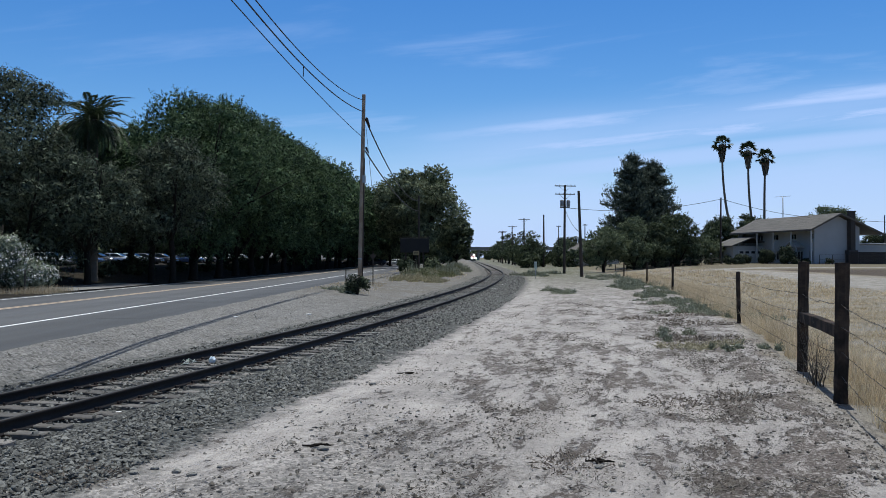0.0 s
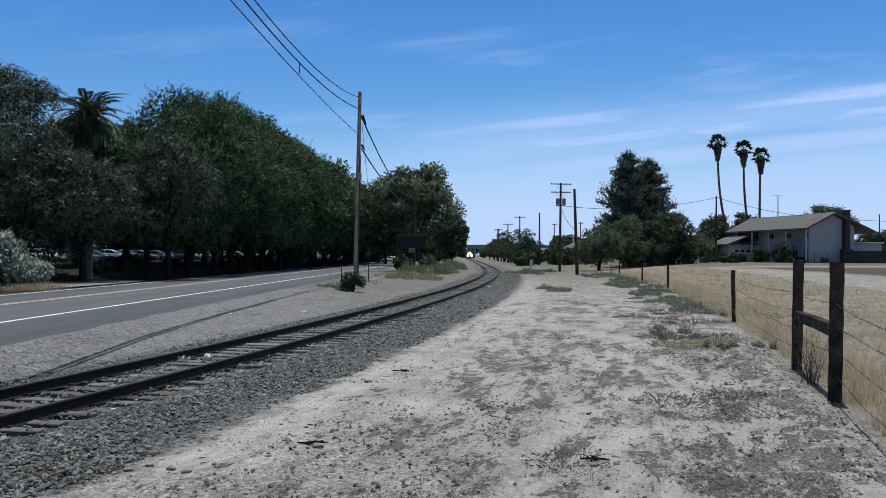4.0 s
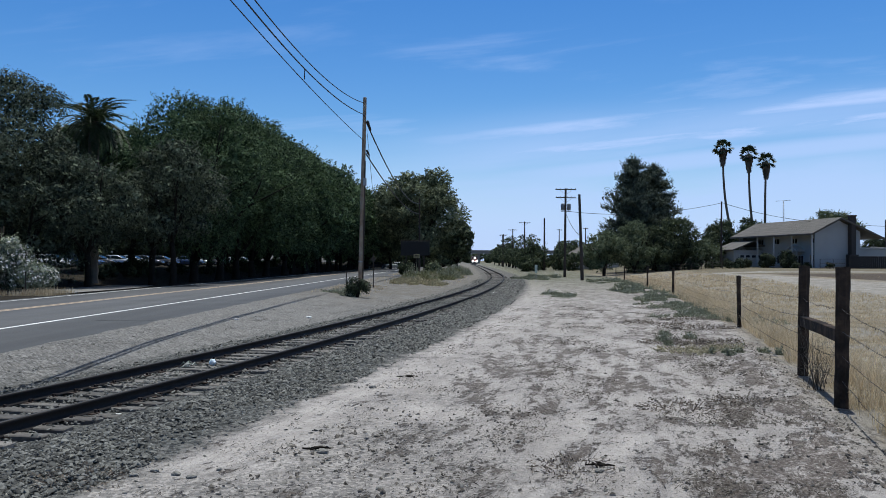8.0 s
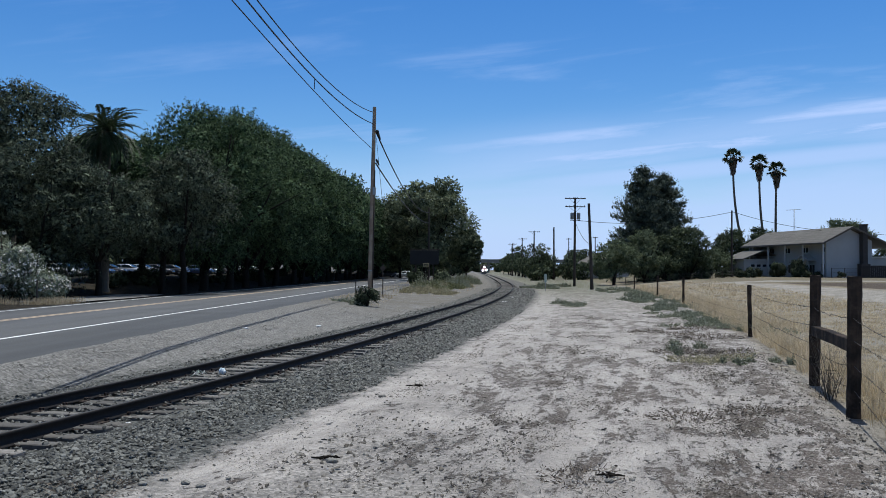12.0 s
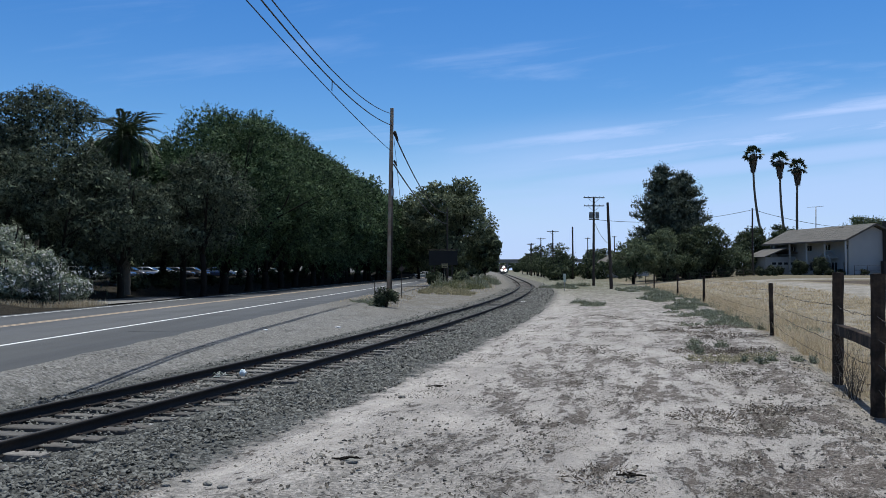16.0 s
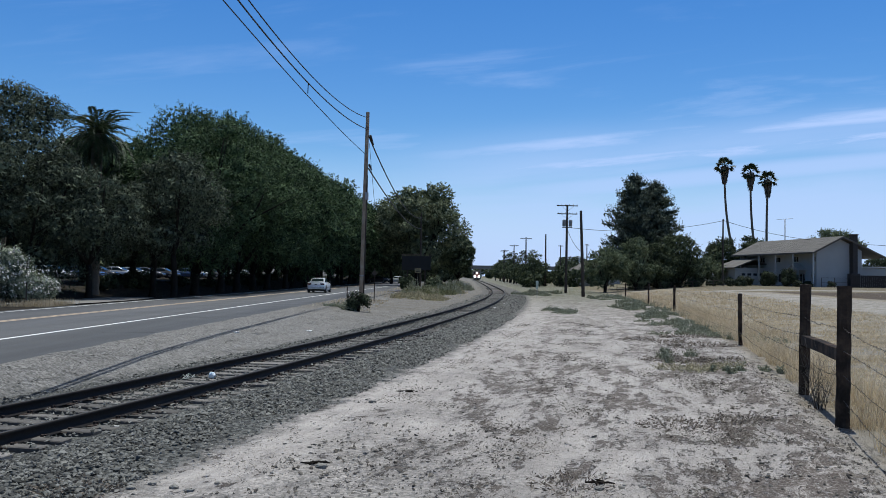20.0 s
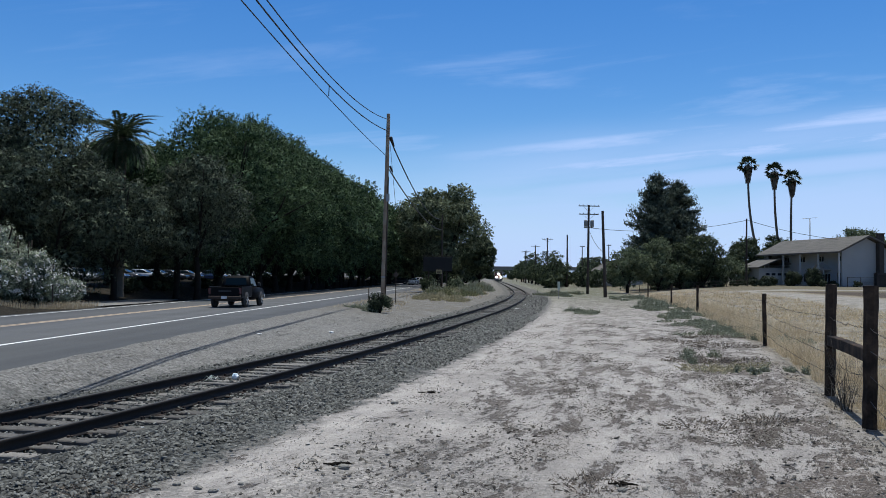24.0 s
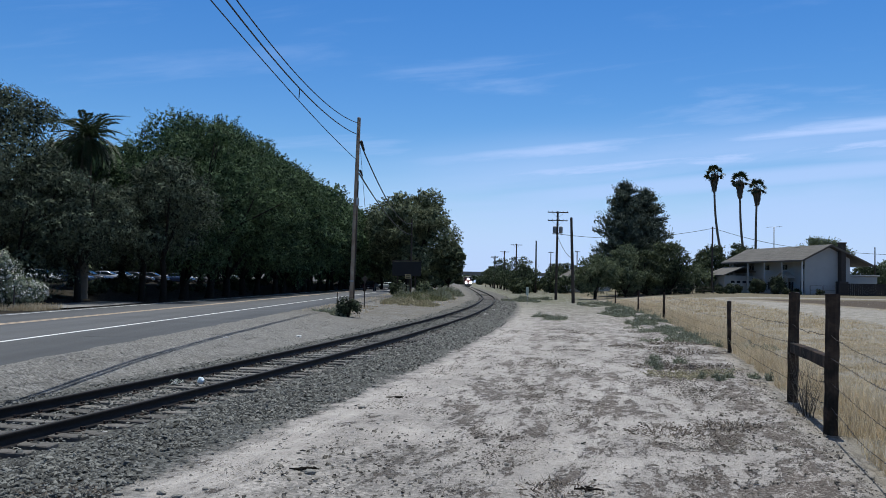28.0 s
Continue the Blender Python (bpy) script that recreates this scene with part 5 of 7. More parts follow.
def dry_grass():
    r = np.random.default_rng(41)
    out = []
    # thick fringe along the fence, then an open field
    for n, y0, y1, pw, d0, d1, h0, h1, mw in ((30000, 8, 60, 1.5, 0.16, 1.5, 0.14, 0.62, 0.0042), (14000, 8, 40, 1.6, 0.8, 4.5, 0.06, 0.30, 0.0035), (16000, 9, 60, 1.3, 1.5, 15, 0.04, 0.16, 0.0045), (16000, 30, 95, 1.0, -0.2, 3.0, 0.12, 0.5, 0.007),
                                              (6000, 50, 120, 1.0, 2, 40, 0.05, 0.16, 0.012)):
        y = y0 + (y1 - y0) * r.random(n) ** pw
        d = d0 + (d1 - d0) * r.random(n) ** 1.25
        x = fence_x(y) + d
        clump = np.sin(x * 2.3 + y * 0.6) * np.sin(x * 0.7 - y * 1.1) + 0.6 * np.sin(y * 3.1 + x)
        keep = r.random(n) < np.clip((0.45 if d1 < 4 else 0.05) + 0.9 * clump, 0.02, 1)
        keep &= ~((d > 14) & (r.random(n) < 0.92))
        x, y = x[keep], y[keep]
        h = h0 + (h1 - h0) * r.random(len(x)) ** 1.5
        out.append(blades(x, y, h, r, mw, 0.95))
    # single tufts standing in the thin field
    for n, m, y0, y1, pw, d0, d1, rad, h0, h1, mw in ((2600, 13, 9, 55, 1.5, 0.6, 12.5, 0.11, 0.05, 0.20, 0.007), (1300, 9, 45, 105, 1.0, 0.6, 12, 0.3, 0.08, 0.24, 0.018)):
        cy = y0 + (y1 - y0) * r.random(n) ** pw
        cx = fence_x(cy) + d0 + (d1 - d0) * r.random(n)
        size = 0.5 + 0.9 * r.random(n) ** 2
        k = np.repeat(np.arange(n), m)
        x = cx[k] + r.normal(size=len(k)) * rad * size[k]
        y = cy[k] + r.normal(size=len(k)) * rad * size[k]
        out.append(blades(x, y, (h0 + (h1 - h0) * r.random(len(k))) * size[k], r, mw, 1.1))
    return join(out)


tagged(part("dry_grass", dry_grass(), M["straw"], None), "tall straw-coloured dry grass along the wire fence", "grass", kind="stuff")


def verge_grass():
    r = np.random.default_rng(42)
    out = []
    for n, xa, xb, ya, yb, h0, h1, mw in ((15000, -31, -19.2, 41.5, 45.0, 0.08, 0.45, 0.009), (5000, -8.5, -4.0, 46, 62, 0.04, 0.22, 0.008), (7000, -6.5, 3.0, 66, 140, 0.04, 0.32, 0.010)):
        x, y = xa + (xb - xa) * r.random(n), ya + (yb - ya) * r.random(n)
        keep = (np.sin(x * 1.9 + y * 0.5) + np.sin(y * 1.3 - x) + 0.9 * r.normal(size=n) > 0.3) & (x < track_x(y) - 3.4)
        keep &= (x > road_edge(y) + 0.4) | (x < far_line(y) - 1.2)
        x, y = x[keep], y[keep]
        out.append(blades(x, y, h0 + (h1 - h0) * r.random(len(x)) ** 1.6, r, mw))
    return join(out)


tagged(part("verge_grass", verge_grass(), M["straw"], None), "dry yellow grass on the road verge", "grass", kind="stuff")


def weed_clump(name, x, y, w, h, seed, mat, label, n=260, group="weeds on the dirt"):
    """A low weed: stems that spread from the root, with small leaves."""
    r = np.random.default_rng(seed)
    o = np.sqrt(r.random(n)) * w / 2
    a = r.random(n) * 6.283
    bx, by = o * np.cos(a), o * np.sin(a)
    hh = h * (0.2 + 0.8 * r.random(n) ** 1.7) * (1 - 0.35 * (o / (w / 2)) ** 2) * (0.6 + 0.5 * np.abs(np.sin(bx * 5 / w + seed) * np.sin(by * 6 / w)))
    z0 = gz(x + bx, y + by) - gz1(x, y) - 0.01
    p0 = np.stack([bx, by, z0], 1)
    d = np.stack([bx * 0.5, by * 0.5, hh], 1) + r.normal(scale=0.04, size=(n, 3))
    wv = np.cross(d, random_dirs(n, r))
    wv /= np.linalg.norm(wv, axis=1)[:, None] + 1e-9
    stems = quads(p0 + d / 2, d / 2, wv * (0.005 + 0.0002 * y))
    m = n * 2
    k = r.integers(0, n, m)
    C = p0[k] + d[k] * (0.35 + 0.65 * r.random(m))[:, None] + r.normal(scale=0.02, size=(m, 3))
    u = random_dirs(m, r)
    v = np.cross(u, random_dirs(m, r))
    s = 0.016 + 0.0007 * y
    ob = part(name, join([stems, quads(C, u * s, v * s * 0.6)]), mat, None)
    ob.matrix_basis = pose(x, y, gz1(x, y))
    return tagged(ob, label, "weed", group)


_r = random.Random(77)
GREEN, BROWN = "low grey-green weed growing in the dirt", "dry brown weed flattened on the dirt"
for x, y, w, h in ((5.65, 22.2, 0.9, 0.36), (7.1, 19.4, 0.8, 0.36), (6.6, 19.8, 0.5, 0.2), (9.8, 33, 2.2, 0.42), (11.0, 36.5, 1.8, 0.4), (11.2, 42, 2.4, 0.45), (12.9, 50, 1.6, 0.5), (13.6, 58, 2.4, 0.5), (14.9, 66, 2.6, 0.6),
                   (15.8, 76, 3.0, 0.6), (17.2, 88, 3.2, 0.7), (7.36, 53.4, 2.2, 0.45), (6.69, 24.5, 0.8, 0.32), (10.4, 30.2, 1.6, 0.35), (11.5, 47, 1.5, 0.4), (13.4, 60, 1.6, 0.5), (10.9, 100, 3.2, 0.8), (12.6, 112, 3.6, 1.0)):
    for j in range(13 if w > 1.2 else 3):
        dx, dy = _r.gauss(0, 0.36) * w, _r.gauss(0, 0.75) * w
        weed_clump("green_weed", x + dx, y + dy, w * _r.uniform(0.14, 0.36), h * _r.uniform(0.4, 1.0), int(x * 100 + y) + j, M["weed"], GREEN, 90)


for x, y, w, h in ((5.7, 20.3, 0.7, 0.20), (6.2, 20.6, 0.6, 0.22), (6.9, 20.9, 0.5, 0.20), (5.9, 22.4, 0.8, 0.14), (6.6, 22.8, 0.7, 0.14), (7.2, 22.3, 0.6, 0.12), (1.35, 9.0, 0.5, 0.07), (3.4, 12.5, 0.6, 0.09), (4.6, 13.1, 0.5, 0.08),
                   (8.3, 27.5, 1.2, 0.16), (7.3, 29.5, 1.2, 0.14), (9.2, 31.5, 1.3, 0.18), (-3.55, 8.3, 0.45, 0.12)):
    weed_clump("dry_weed", x, y, w * 1.5, h, int(900 + x * 10 + y), M["dry_brush" if 20 < y < 21 else "brown_weed"], BROWN, 170, "dry weeds on the dirt")


def dead_stalks():
    """Trampled stalks and small dead weeds in drifts on the dirt."""
    r = np.random.default_rng(55)
    n = 110000
    y = 6.8 + 34 * r.random(n) ** 1.7
    lo = track_x(y) + 3.6
    x = lo + (fence_x(y) - 0.2 - lo) * r.random(n) ** 0.75
    lat = track_lat(x, y)
    drift = np.sin(lat * 2.1 + 0.7 * np.sin(y * 0.8)) + np.sin(y * 1.15 + lat * 1.7 + 2) + 0.7 * np.sin(lat * 5.3 - y * 0.9) + 0.6 * np.sin(y * 3.7 + lat)
    keep = r.random(n) < np.clip((drift - 0.55) * 0.9, 0.015, 1)
    x, y = x[keep], y[keep]
    # thicker mats where weeds died
    for cx, cy, w in ((1.45, 8.5, 0.55), (3.35, 11.7, 0.5), (4.1, 11.8, 0.4), (5.15, 16.9, 0.5), (7.2, 26.5, 1.0), (2.65, 22.6, 0.8), (0.3, 7.9, 0.6), (5.6, 17.6, 0.4), (2.7, 8.0, 0.4), (6.0, 21.0, 0.9), (4.6, 19.0, 0.6), (2.2, 14.0, 0.5)):
        k = 560
        x = np.concatenate([x, cx + w * 0.55 * r.normal(size=k)])
        y = np.concatenate([y, cy + w * 0.8 * r.normal(size=k)])
    m = len(x)
    a = r.random(m) * 6.283
    ln = 0.008 + 0.034 * r.random(m) ** 2
    up = np.abs(r.normal(scale=0.35, size=m))
    u = np.stack([np.cos(a), np.sin(a), up], 1) * ln[:, None]
    w = np.stack([-np.sin(a), np.cos(a), r.normal(size=m) * 0.6], 1) * (0.0024 + 0.0002 * y)[:, None]
    C = np.stack([x, y, gz(x, y) + 0.008 + up * ln * 0.8], 1)
    return quads(C, u, w)


tagged(part("dead_stalks", dead_stalks(), M["twig"], None), "dry brown stalks trampled into the dirt", "dry weeds", kind="stuff")
for k in range(54):
    y = 84 + 60 * _r.random()
    x = float(track_x(y)) - 4.4 - 4.2 * _r.random() ** 0.8
    if x < float(road_edge(y)) + 1.5:
        continue
    s = _r.random()
    weed_clump("green_weed", x, y, 0.7 + 1.5 * s, 0.35 + 1.7 * s * _r.uniform(0.4, 1.25), 700 + k, M["brush" if k % 3 else "weed"], "tall green brush on the bank beside the track", 330, "brush beside the track")
for k in range(34):
    y = 68 + 40 * _r.random() ** 1.2
    x = max(float(road_edge(y)) + 2.8, float(track_x(y)) - 7.5) + 3.0 * _r.random() ** 1.5
    weed_clump("dry_weed", x, y, 0.6 + 1.0 * _r.random(), 0.3 + 0.75 * _r.random(), 760 + k, M["dry_brush"], "pale yellow dry weeds on the bank beside the track", 230, "dry weeds beside the track")
for x, y, w, h in ((-5.2, 46.5, 0.9, 0.45), (-5.9, 48, 1.5, 0.3), (-5.0, 45.2, 0.7, 0.35), (-5.4, 52, 1.2, 0.4)):
    weed_clump("green_weed", x, y, w, h, int(720 + y), M["weed"], "low green weeds near the utility pole", 300, "weeds near the pole")

# ---- wire fence ----
POSTS = [("brace", 5.86, 12.5, 2.06, 0.19, 1.0), ("brace", 6.77, 16.0, 2.06, 0.18, 1.4), ("line", 9.70, 27.8, 1.68, 0.13, -0.6), ("line", 14.85, 54.8, 1.68, 0.15, 0.3), ("line", 16.5, 68.6, 1.62, 0.14, 0.5),
         ("line", 19.0, 89.0, 1.5, 0.14, 0.2), ("line", 21.3, 112.0, 1.6, 0.15, 9.0), ("line", 3.7, 5.5, 1.7, 0.14, 0.0), ("line", 0.6, -4.0, 1.7, 0.14, 0.0)]
fence = thing("wire_fence", Matrix(), "old barbed wire fence on dark weathered timber posts", "fence")


def post_mesh(h, w, seed, square):
    bm = bmesh.new()
    n = 8
    rings = []
    for k in range(9):
        z = -0.25 + (h + 0.25) * k / 8
        ring = []
        for j in range(n):
            a = 2 * math.pi * j / n + math.pi / 8
            q = w / 2 * (1.0 if not square else 1.12)
            x, y = math.cos(a) * q, math.sin(a) * q
            d = noise.noise(Vector((x * 9, y * 9, z * 2.5 + seed * 3))) * 0.022
            ring.append(bm.verts.new((x * (1 + d / w * 2), y * (1 + d / w * 2), z + (0.03 * noise.noise(Vector((x * 14, y * 14, seed))) if k == 8 else 0))))
        rings.append(ring)
    for a, b in zip(rings, rings[1:]):
        for j in range(n):
            bm.faces.new((a[j], a[(j + 1) % n], b[(j + 1) % n], b[j]))
    c = bm.verts.new((0, 0, h + 0.012))
    for j in range(n):
        bm.faces.new((rings[-1][j], rings[-1][(j + 1) % n], c))
    return bm


for k, (kind, x, y, h, w, lean) in enumerate(POSTS):
    o = part("post", post_mesh(h, w, k, kind == "brace"), M["creosote"], fence, "thick timber brace post" if kind == "brace" else "")
    o.matrix_basis = pose(x, y, gz1(x, y), 0, lean, 20 if kind == "brace" else 0)
a, b = Vector((5.88, 12.5, gz1(5.86, 12.5) + 1.05)), Vector((6.79, 16.0, gz1(6.77, 16) + 1.03))
o = part("brace_rail", rough_block("brace_rail", (b - a).length - 0.1, 0.14, 0.19, M["creosote"], 4, 0.012, 4), None, fence)
o.matrix_basis = Matrix.Translation((a + b) / 2) @ (b - a).to_track_quat("X", "Z").to_matrix().to_4x4()


def barbed(p, q, sag, seed):
    r = np.random.default_rng(seed)
    n = 14
    t = np.linspace(0, 1, n)[:, None]
    P = np.array(p) * (1 - t) + np.array(q) * t - np.array([0, 0, 1]) * (4 * sag * t * (1 - t))
    P[1:-1] += r.normal(scale=0.008, size=(n - 2, 3))
    bits = [tube(P, 0.0042, 4)]
    ln = np.linalg.norm(np.array(q) - np.array(p))
    for s in np.arange(0.1, ln, 0.16 if p[1] < 20 else 0.6):
        c = np.array([np.interp(s / ln, t[:, 0], P[:, k]) for k in range(3)])
        d = random_dirs(1, r)[0] * 0.024
        bits.append(tube(np.array([c - d, c + d]), 0.0025, 3))
    return join(bits)


LINE = sorted([p for p in POSTS if p[3] > 1], key=lambda p: p[2])
for p, q in zip(LINE, LINE[1:]):
    for lv, f in enumerate((0.86, 0.66, 0.45, 0.24)):
        A = (p[1], p[2], gz1(p[1], p[2]) + f * min(p[3], 1.7))
        B = (q[1], q[2], gz1(q[1], q[2]) + f * min(q[3], 1.7))
        part("wire", barbed(A, B, 0.05 + 0.06 * ((lv * 7 + int(p[2])) % 3) / 2, lv + 100 + int(p[2] * 10)), M["wire"], fence)


def twigs(x, y, h, seed):
    r = np.random.default_rng(seed)
    bits = []
    for k in range(15):
        a = r.random() * 6.283
        d = np.array([np.cos(a) * 0.25, np.sin(a) * 0.25, 1.0]) * h * (0.5 + 0.5 * r.random())
        t = np.linspace(0, 1, 5)[:, None]
        P = np.array([r.normal() * 0.08, r.normal() * 0.08, 0]) + d * t + np.array([np.cos(a + 1), np.sin(a + 1), 0]) * 0.12 * t ** 2
        bits.append(tube(P, 0.006 * (1.1 - t[:, 0]), 4))
        for j in range(3):
            s = P[1 + j]
            e = random_dirs(1, r)[0] * 0.28 + np.array([0, 0, 0.12])
            bits.append(tube(np.array([s, s + e * 0.5, s + e]), [0.0025, 0.002, 0.001], 3))
    ob = part("bare_bush", join(bits), M["twig"], None)
    ob.matrix_basis = pose(x, y, gz1(x, y))
    return tagged(ob, "bare dead bush caught in the wire fence", "bush")


twigs(6.25, 14.2, 1.35, 1)
twigs(6.6, 15.0, 0.6, 2)

# ---- utility poles and overhead cables ----


M["can"] = surface("grey_transformer_paint", (0.19, 0.20, 0.205), 0.6, 0.15, 2, 20, 0.1)


def utility_pole(x, y, h, r0, label, mat, arms=(), lean=0.0, transformer=False, turn=0.0, steps=False):
    t = thing("utility_pole", pose(x, y, gz1(x, y), 0, lean, turn), label, "utility pole", "utility poles")
    z = np.append(np.linspace(-0.4, h - 0.02, 10), h)
    smooth(part("pole", tube(np.stack([0 * z, 0 * z, z], 1), r0 * (1 - 0.32 * z / h), 12), mat, t))
    for za, w in arms:
        part("crossarm", box(w, 0.1, 0.12, pose(0, -r0, za), 0.01), M["pole_dark"], t)
        k = 6 if w > 2 else 4
        for j in range(k):
            xx = -w / 2 + 0.12 + (w - 0.24) * j / (k - 1)
            part("insulator", tube(np.array([(xx, -r0, za + 0.06), (xx, -r0, za + 0.14), (xx, -r0, za + 0.2)]), [0.02, 0.05, 0.03], 8), M["steel"], t)
        if w > 2:
            for s in (-1, 1):
                part("brace", tube(np.array([(s * w * 0.32, -r0 - 0.02, za), (0, -r0, za - 0.75)]), 0.018, 5), M["steel"], t)
    if transformer:
        for s in (-0.42, 0.42):
            part("transformer", tube(np.array([(s, -0.3, h - 2.95), (s, -0.3, h - 2.9), (s, -0.3, h - 2.15), (s, -0.3, h - 2.05)]), [0.2, 0.25, 0.25, 0.16], 12), M["can"], t, "grey transformer can")
        part("transformer_rack", box(1.3, 0.12, 0.12, pose(0, -0.1, h - 3.05), 0.01), M["pole_dark"], t)
    if steps:
        part("conduit", tube(np.array([(0.16, -0.12, 0.0), (0.15, -0.12, 4.0), (0.13, -0.11, 8.4)]), 0.045, 6), M["pole_dark"], t)
        part("junction_box", box(0.22, 0.18, 0.5, pose(0.14, -0.16, 7.0), 0.02), M["steel"], t)
        part("band", tube(np.array([(0, 0, 1.7), (0, 0, 1.8)]), 0.185, 12), M["steel"], t)
        part("splice_case", tube(np.array([(0.2, -0.15, 11.05), (0.24, -0.1, 11.0), (0.4, 0.3, 10.5)]), [0.07, 0.09, 0.06], 8), M["cable"], t)
        part("splice_case", tube(np.array([(0.2, -0.15, 9.1), (0.24, -0.1, 9.05), (0.36, 0.2, 8.8)]), [0.06, 0.08, 0.05], 8), M["cable"], t)
    return t


utility_pole(-5.48, 56.0, 12.62, 0.17, "tall brown timber utility pole beside the road", M["pole"], lean=1.1, steps=True)
utility_pole(-3.7, 130.0, 11.3, 0.16, "timber utility pole before the large tree", M["pole_dark"])
utility_pole(15.55, 95.0, 9.65, 0.20, "bare dark timber pole beside the fence", M["pole_dark"], lean=-2.0)
utility_pole(16.3, 114.0, 11.9, 0.19, "timber pole with two crossarms and transformers", M["pole_dark"], arms=((11.75, 2.8), (10.65, 2.7)), transformer=True, lean=0.6)
for x, y, h in ((19.9, 208.0, 11.8), (20.9, 256.0, 11.8), (21.2, 300.0, 11.6), (22.4, 322.0, 12.0)):
    utility_pole(x, y, h, 0.2, "distant timber pole with a crossarm", M["pole_dark"], arms=((h - 0.3, 2.8),))
utility_pole(22.6, 190.0, 11.7, 0.22, "bare dark timber pole among the trees", M["pole_dark"])
utility_pole(27.3, 200.0, 9.5, 0.14, "thin timber pole with a short arm", M["pole_dark"], arms=((9.3, 1.2),))
utility_pole(30.5, 182.0, 8.9, 0.14, "thin timber pole behind the trees", M["pole_dark"], arms=((8.7, 1.0),))
utility_pole(43.9, 134.0, 10.5, 0.17, "bare timber pole beside the house", M["pole_dark"], lean=0.4)
utility_pole(73.0, 140.0, 8.0, 0.12, "thin pole beyond the house yard", M["pole_dark"])


def cable(name, A, B, sag, rad, label, n=28):
    t = np.linspace(0, 1, n)[:, None]
    P = np.array(A) * (1 - t) + np.array(B) * t - np.array([0, 0, 1]) * (4 * sag * t * (1 - t))
    ob = part(name, tube(P, rad, 6), M["cable"], None)
    return tagged(ob, label, "cable", "overhead cables")


PT = (-5.25, 55.9)
cable("overhead_cable", (PT[0] - 0.1, PT[1], 12.6), (-6.7, 0.0, 12.5), 2.08, 0.023, "thick black overhead cable to the pole top", 60)
cable("overhead_cable", (PT[0], PT[1], 11.8), (-6.65, 0.0, 11.8), 1.82, 0.027, "thick black telephone cable", 60)
cable("overhead_cable", (PT[0] - 0.06, PT[1], 10.1), (-6.8, 0.0, 10.2), 0.52, 0.019, "lower black telephone cable", 60)
cable("overhead_cable", (PT[0] + 0.12, PT[1], 11.3), (-3.7, 130.0, 11.0), 1.6, 0.05, "black cable running on to the next pole", 40)
cable("overhead_cable", (PT[0] + 0.12, PT[1], 9.2), (-3.7, 130.0, 9.3), 0.95, 0.05, "lower black cable running on to the next pole", 40)
cable("cable_hanger", (-5.77, 35.0, 10.1), (-5.79, 35.02, 9.66), 0.0, 0.02, "short hanger tying two cables together", 3)
utility_pole(-6.75, -0.2, 12.7, 0.17, "tall brown timber utility pole beside the track", M["pole"])
cable("guy_wire", (PT[0] + 0.15, PT[1], 10.9), (-4.6, 55.0, 6.6), 0.0, 0.014, "thin wire down from the pole")
cable("overhead_cable", (16.3, 114, 8.9), (30, 128, 9.35), 0.25, 0.035, "thin black cable to the pole by the house")
cable("overhead_cable", (30, 128, 9.35), (43.9, 134, 11.4), 0.25, 0.035, "thin black cable to the pole by the house")
cable("overhead_cable", (43.9, 134, 11.5), (63.0, 138, 8.5), 0.6, 0.035, "thin black cable to the house")
cable("overhead_cable", (16.3, 114, 9.0), (15.6, 96, 5.0), 0.6, 0.03, "slack service cable between the poles")
cable("overhead_cable", (63.0, 138, 8.5), (90, 142, 8.2), 0.4, 0.035, "thin black cable beyond the house")


# ---- small things along the track ----


def crumple(name, x, y, s, mat, label, category, seed, stretch=(1, 1, 0.7), z=None):
    bm = bmesh.new()
    bmesh.ops.create_icosphere(bm, subdivisions=3, radius=s)
    for v in bm.verts:
        v.co += Vector(noise.noise_vector(v.co * (2.2 / s) + Vector((seed, 0, 0)))) * s * 0.45
        v.co = Vector((v.co.x * stretch[0], v.co.y * stretch[1], v.co.z * stretch[2]))
    ob = smooth(part(name, bm, mat, None))
    zz = gz1(x, y) if z is None else z
    ob.matrix_basis = pose(x, y, zz + s * stretch[2] * 0.6, 0, 0, seed * 40)
    return tagged(ob, label, category)


crumple("plastic_bag", -4.73, 17.4, 0.066, M["bag"], "crumpled pale blue plastic bag between the rails", "litter", 1, (1.1, 0.9, 1.0), 0.03)
for x, y, s, lab in ((-4.92, 31.1, 0.11, "white sheet of litter on the gravel"), (-6.6, 27.0, 0.08, "white paper on the gravel"), (-5.25, 18.0, 0.08, "white scrap beside the rail"),
                     (-4.6, 12.0, 0.035, "small white scrap on the sleeper end"), (-4.0, 20.2, 0.07, "white scrap by the far rail"), (3.4, 57, 0.16, "white scrap on the sleepers"), (4.6, 66, 0.14, "white scrap near the rail"),
                     (-3.6, 75, 0.2, "pale scrap on the bank")):
    crumple("litter", x, y, s, M["paper"], lab, "litter", int(x * 10) % 7 + 2, (1.3, 0.8, 0.25))
_r = random.Random(29)
for k in range(9):
    ln, a = _r.uniform(0.06, 0.17), _r.uniform(0, 360)
    ob = part("litter", tube(np.array([(-ln, 0, 0.02), (0, 0.02, _r.uniform(0.03, 0.10)), (ln, 0, 0.03)]), 0.006, 5), M["paper" if k % 3 == 0 else "marker"], None)
    ob.matrix_basis = pose(-5.08 + _r.uniform(-0.16, 0.16), 17.1 + _r.uniform(-0.3, 0.3), 0.02, 0, 0, a)
    tagged(ob, "pale broken stick lying between the rails", "litter", "sticks between the rails")
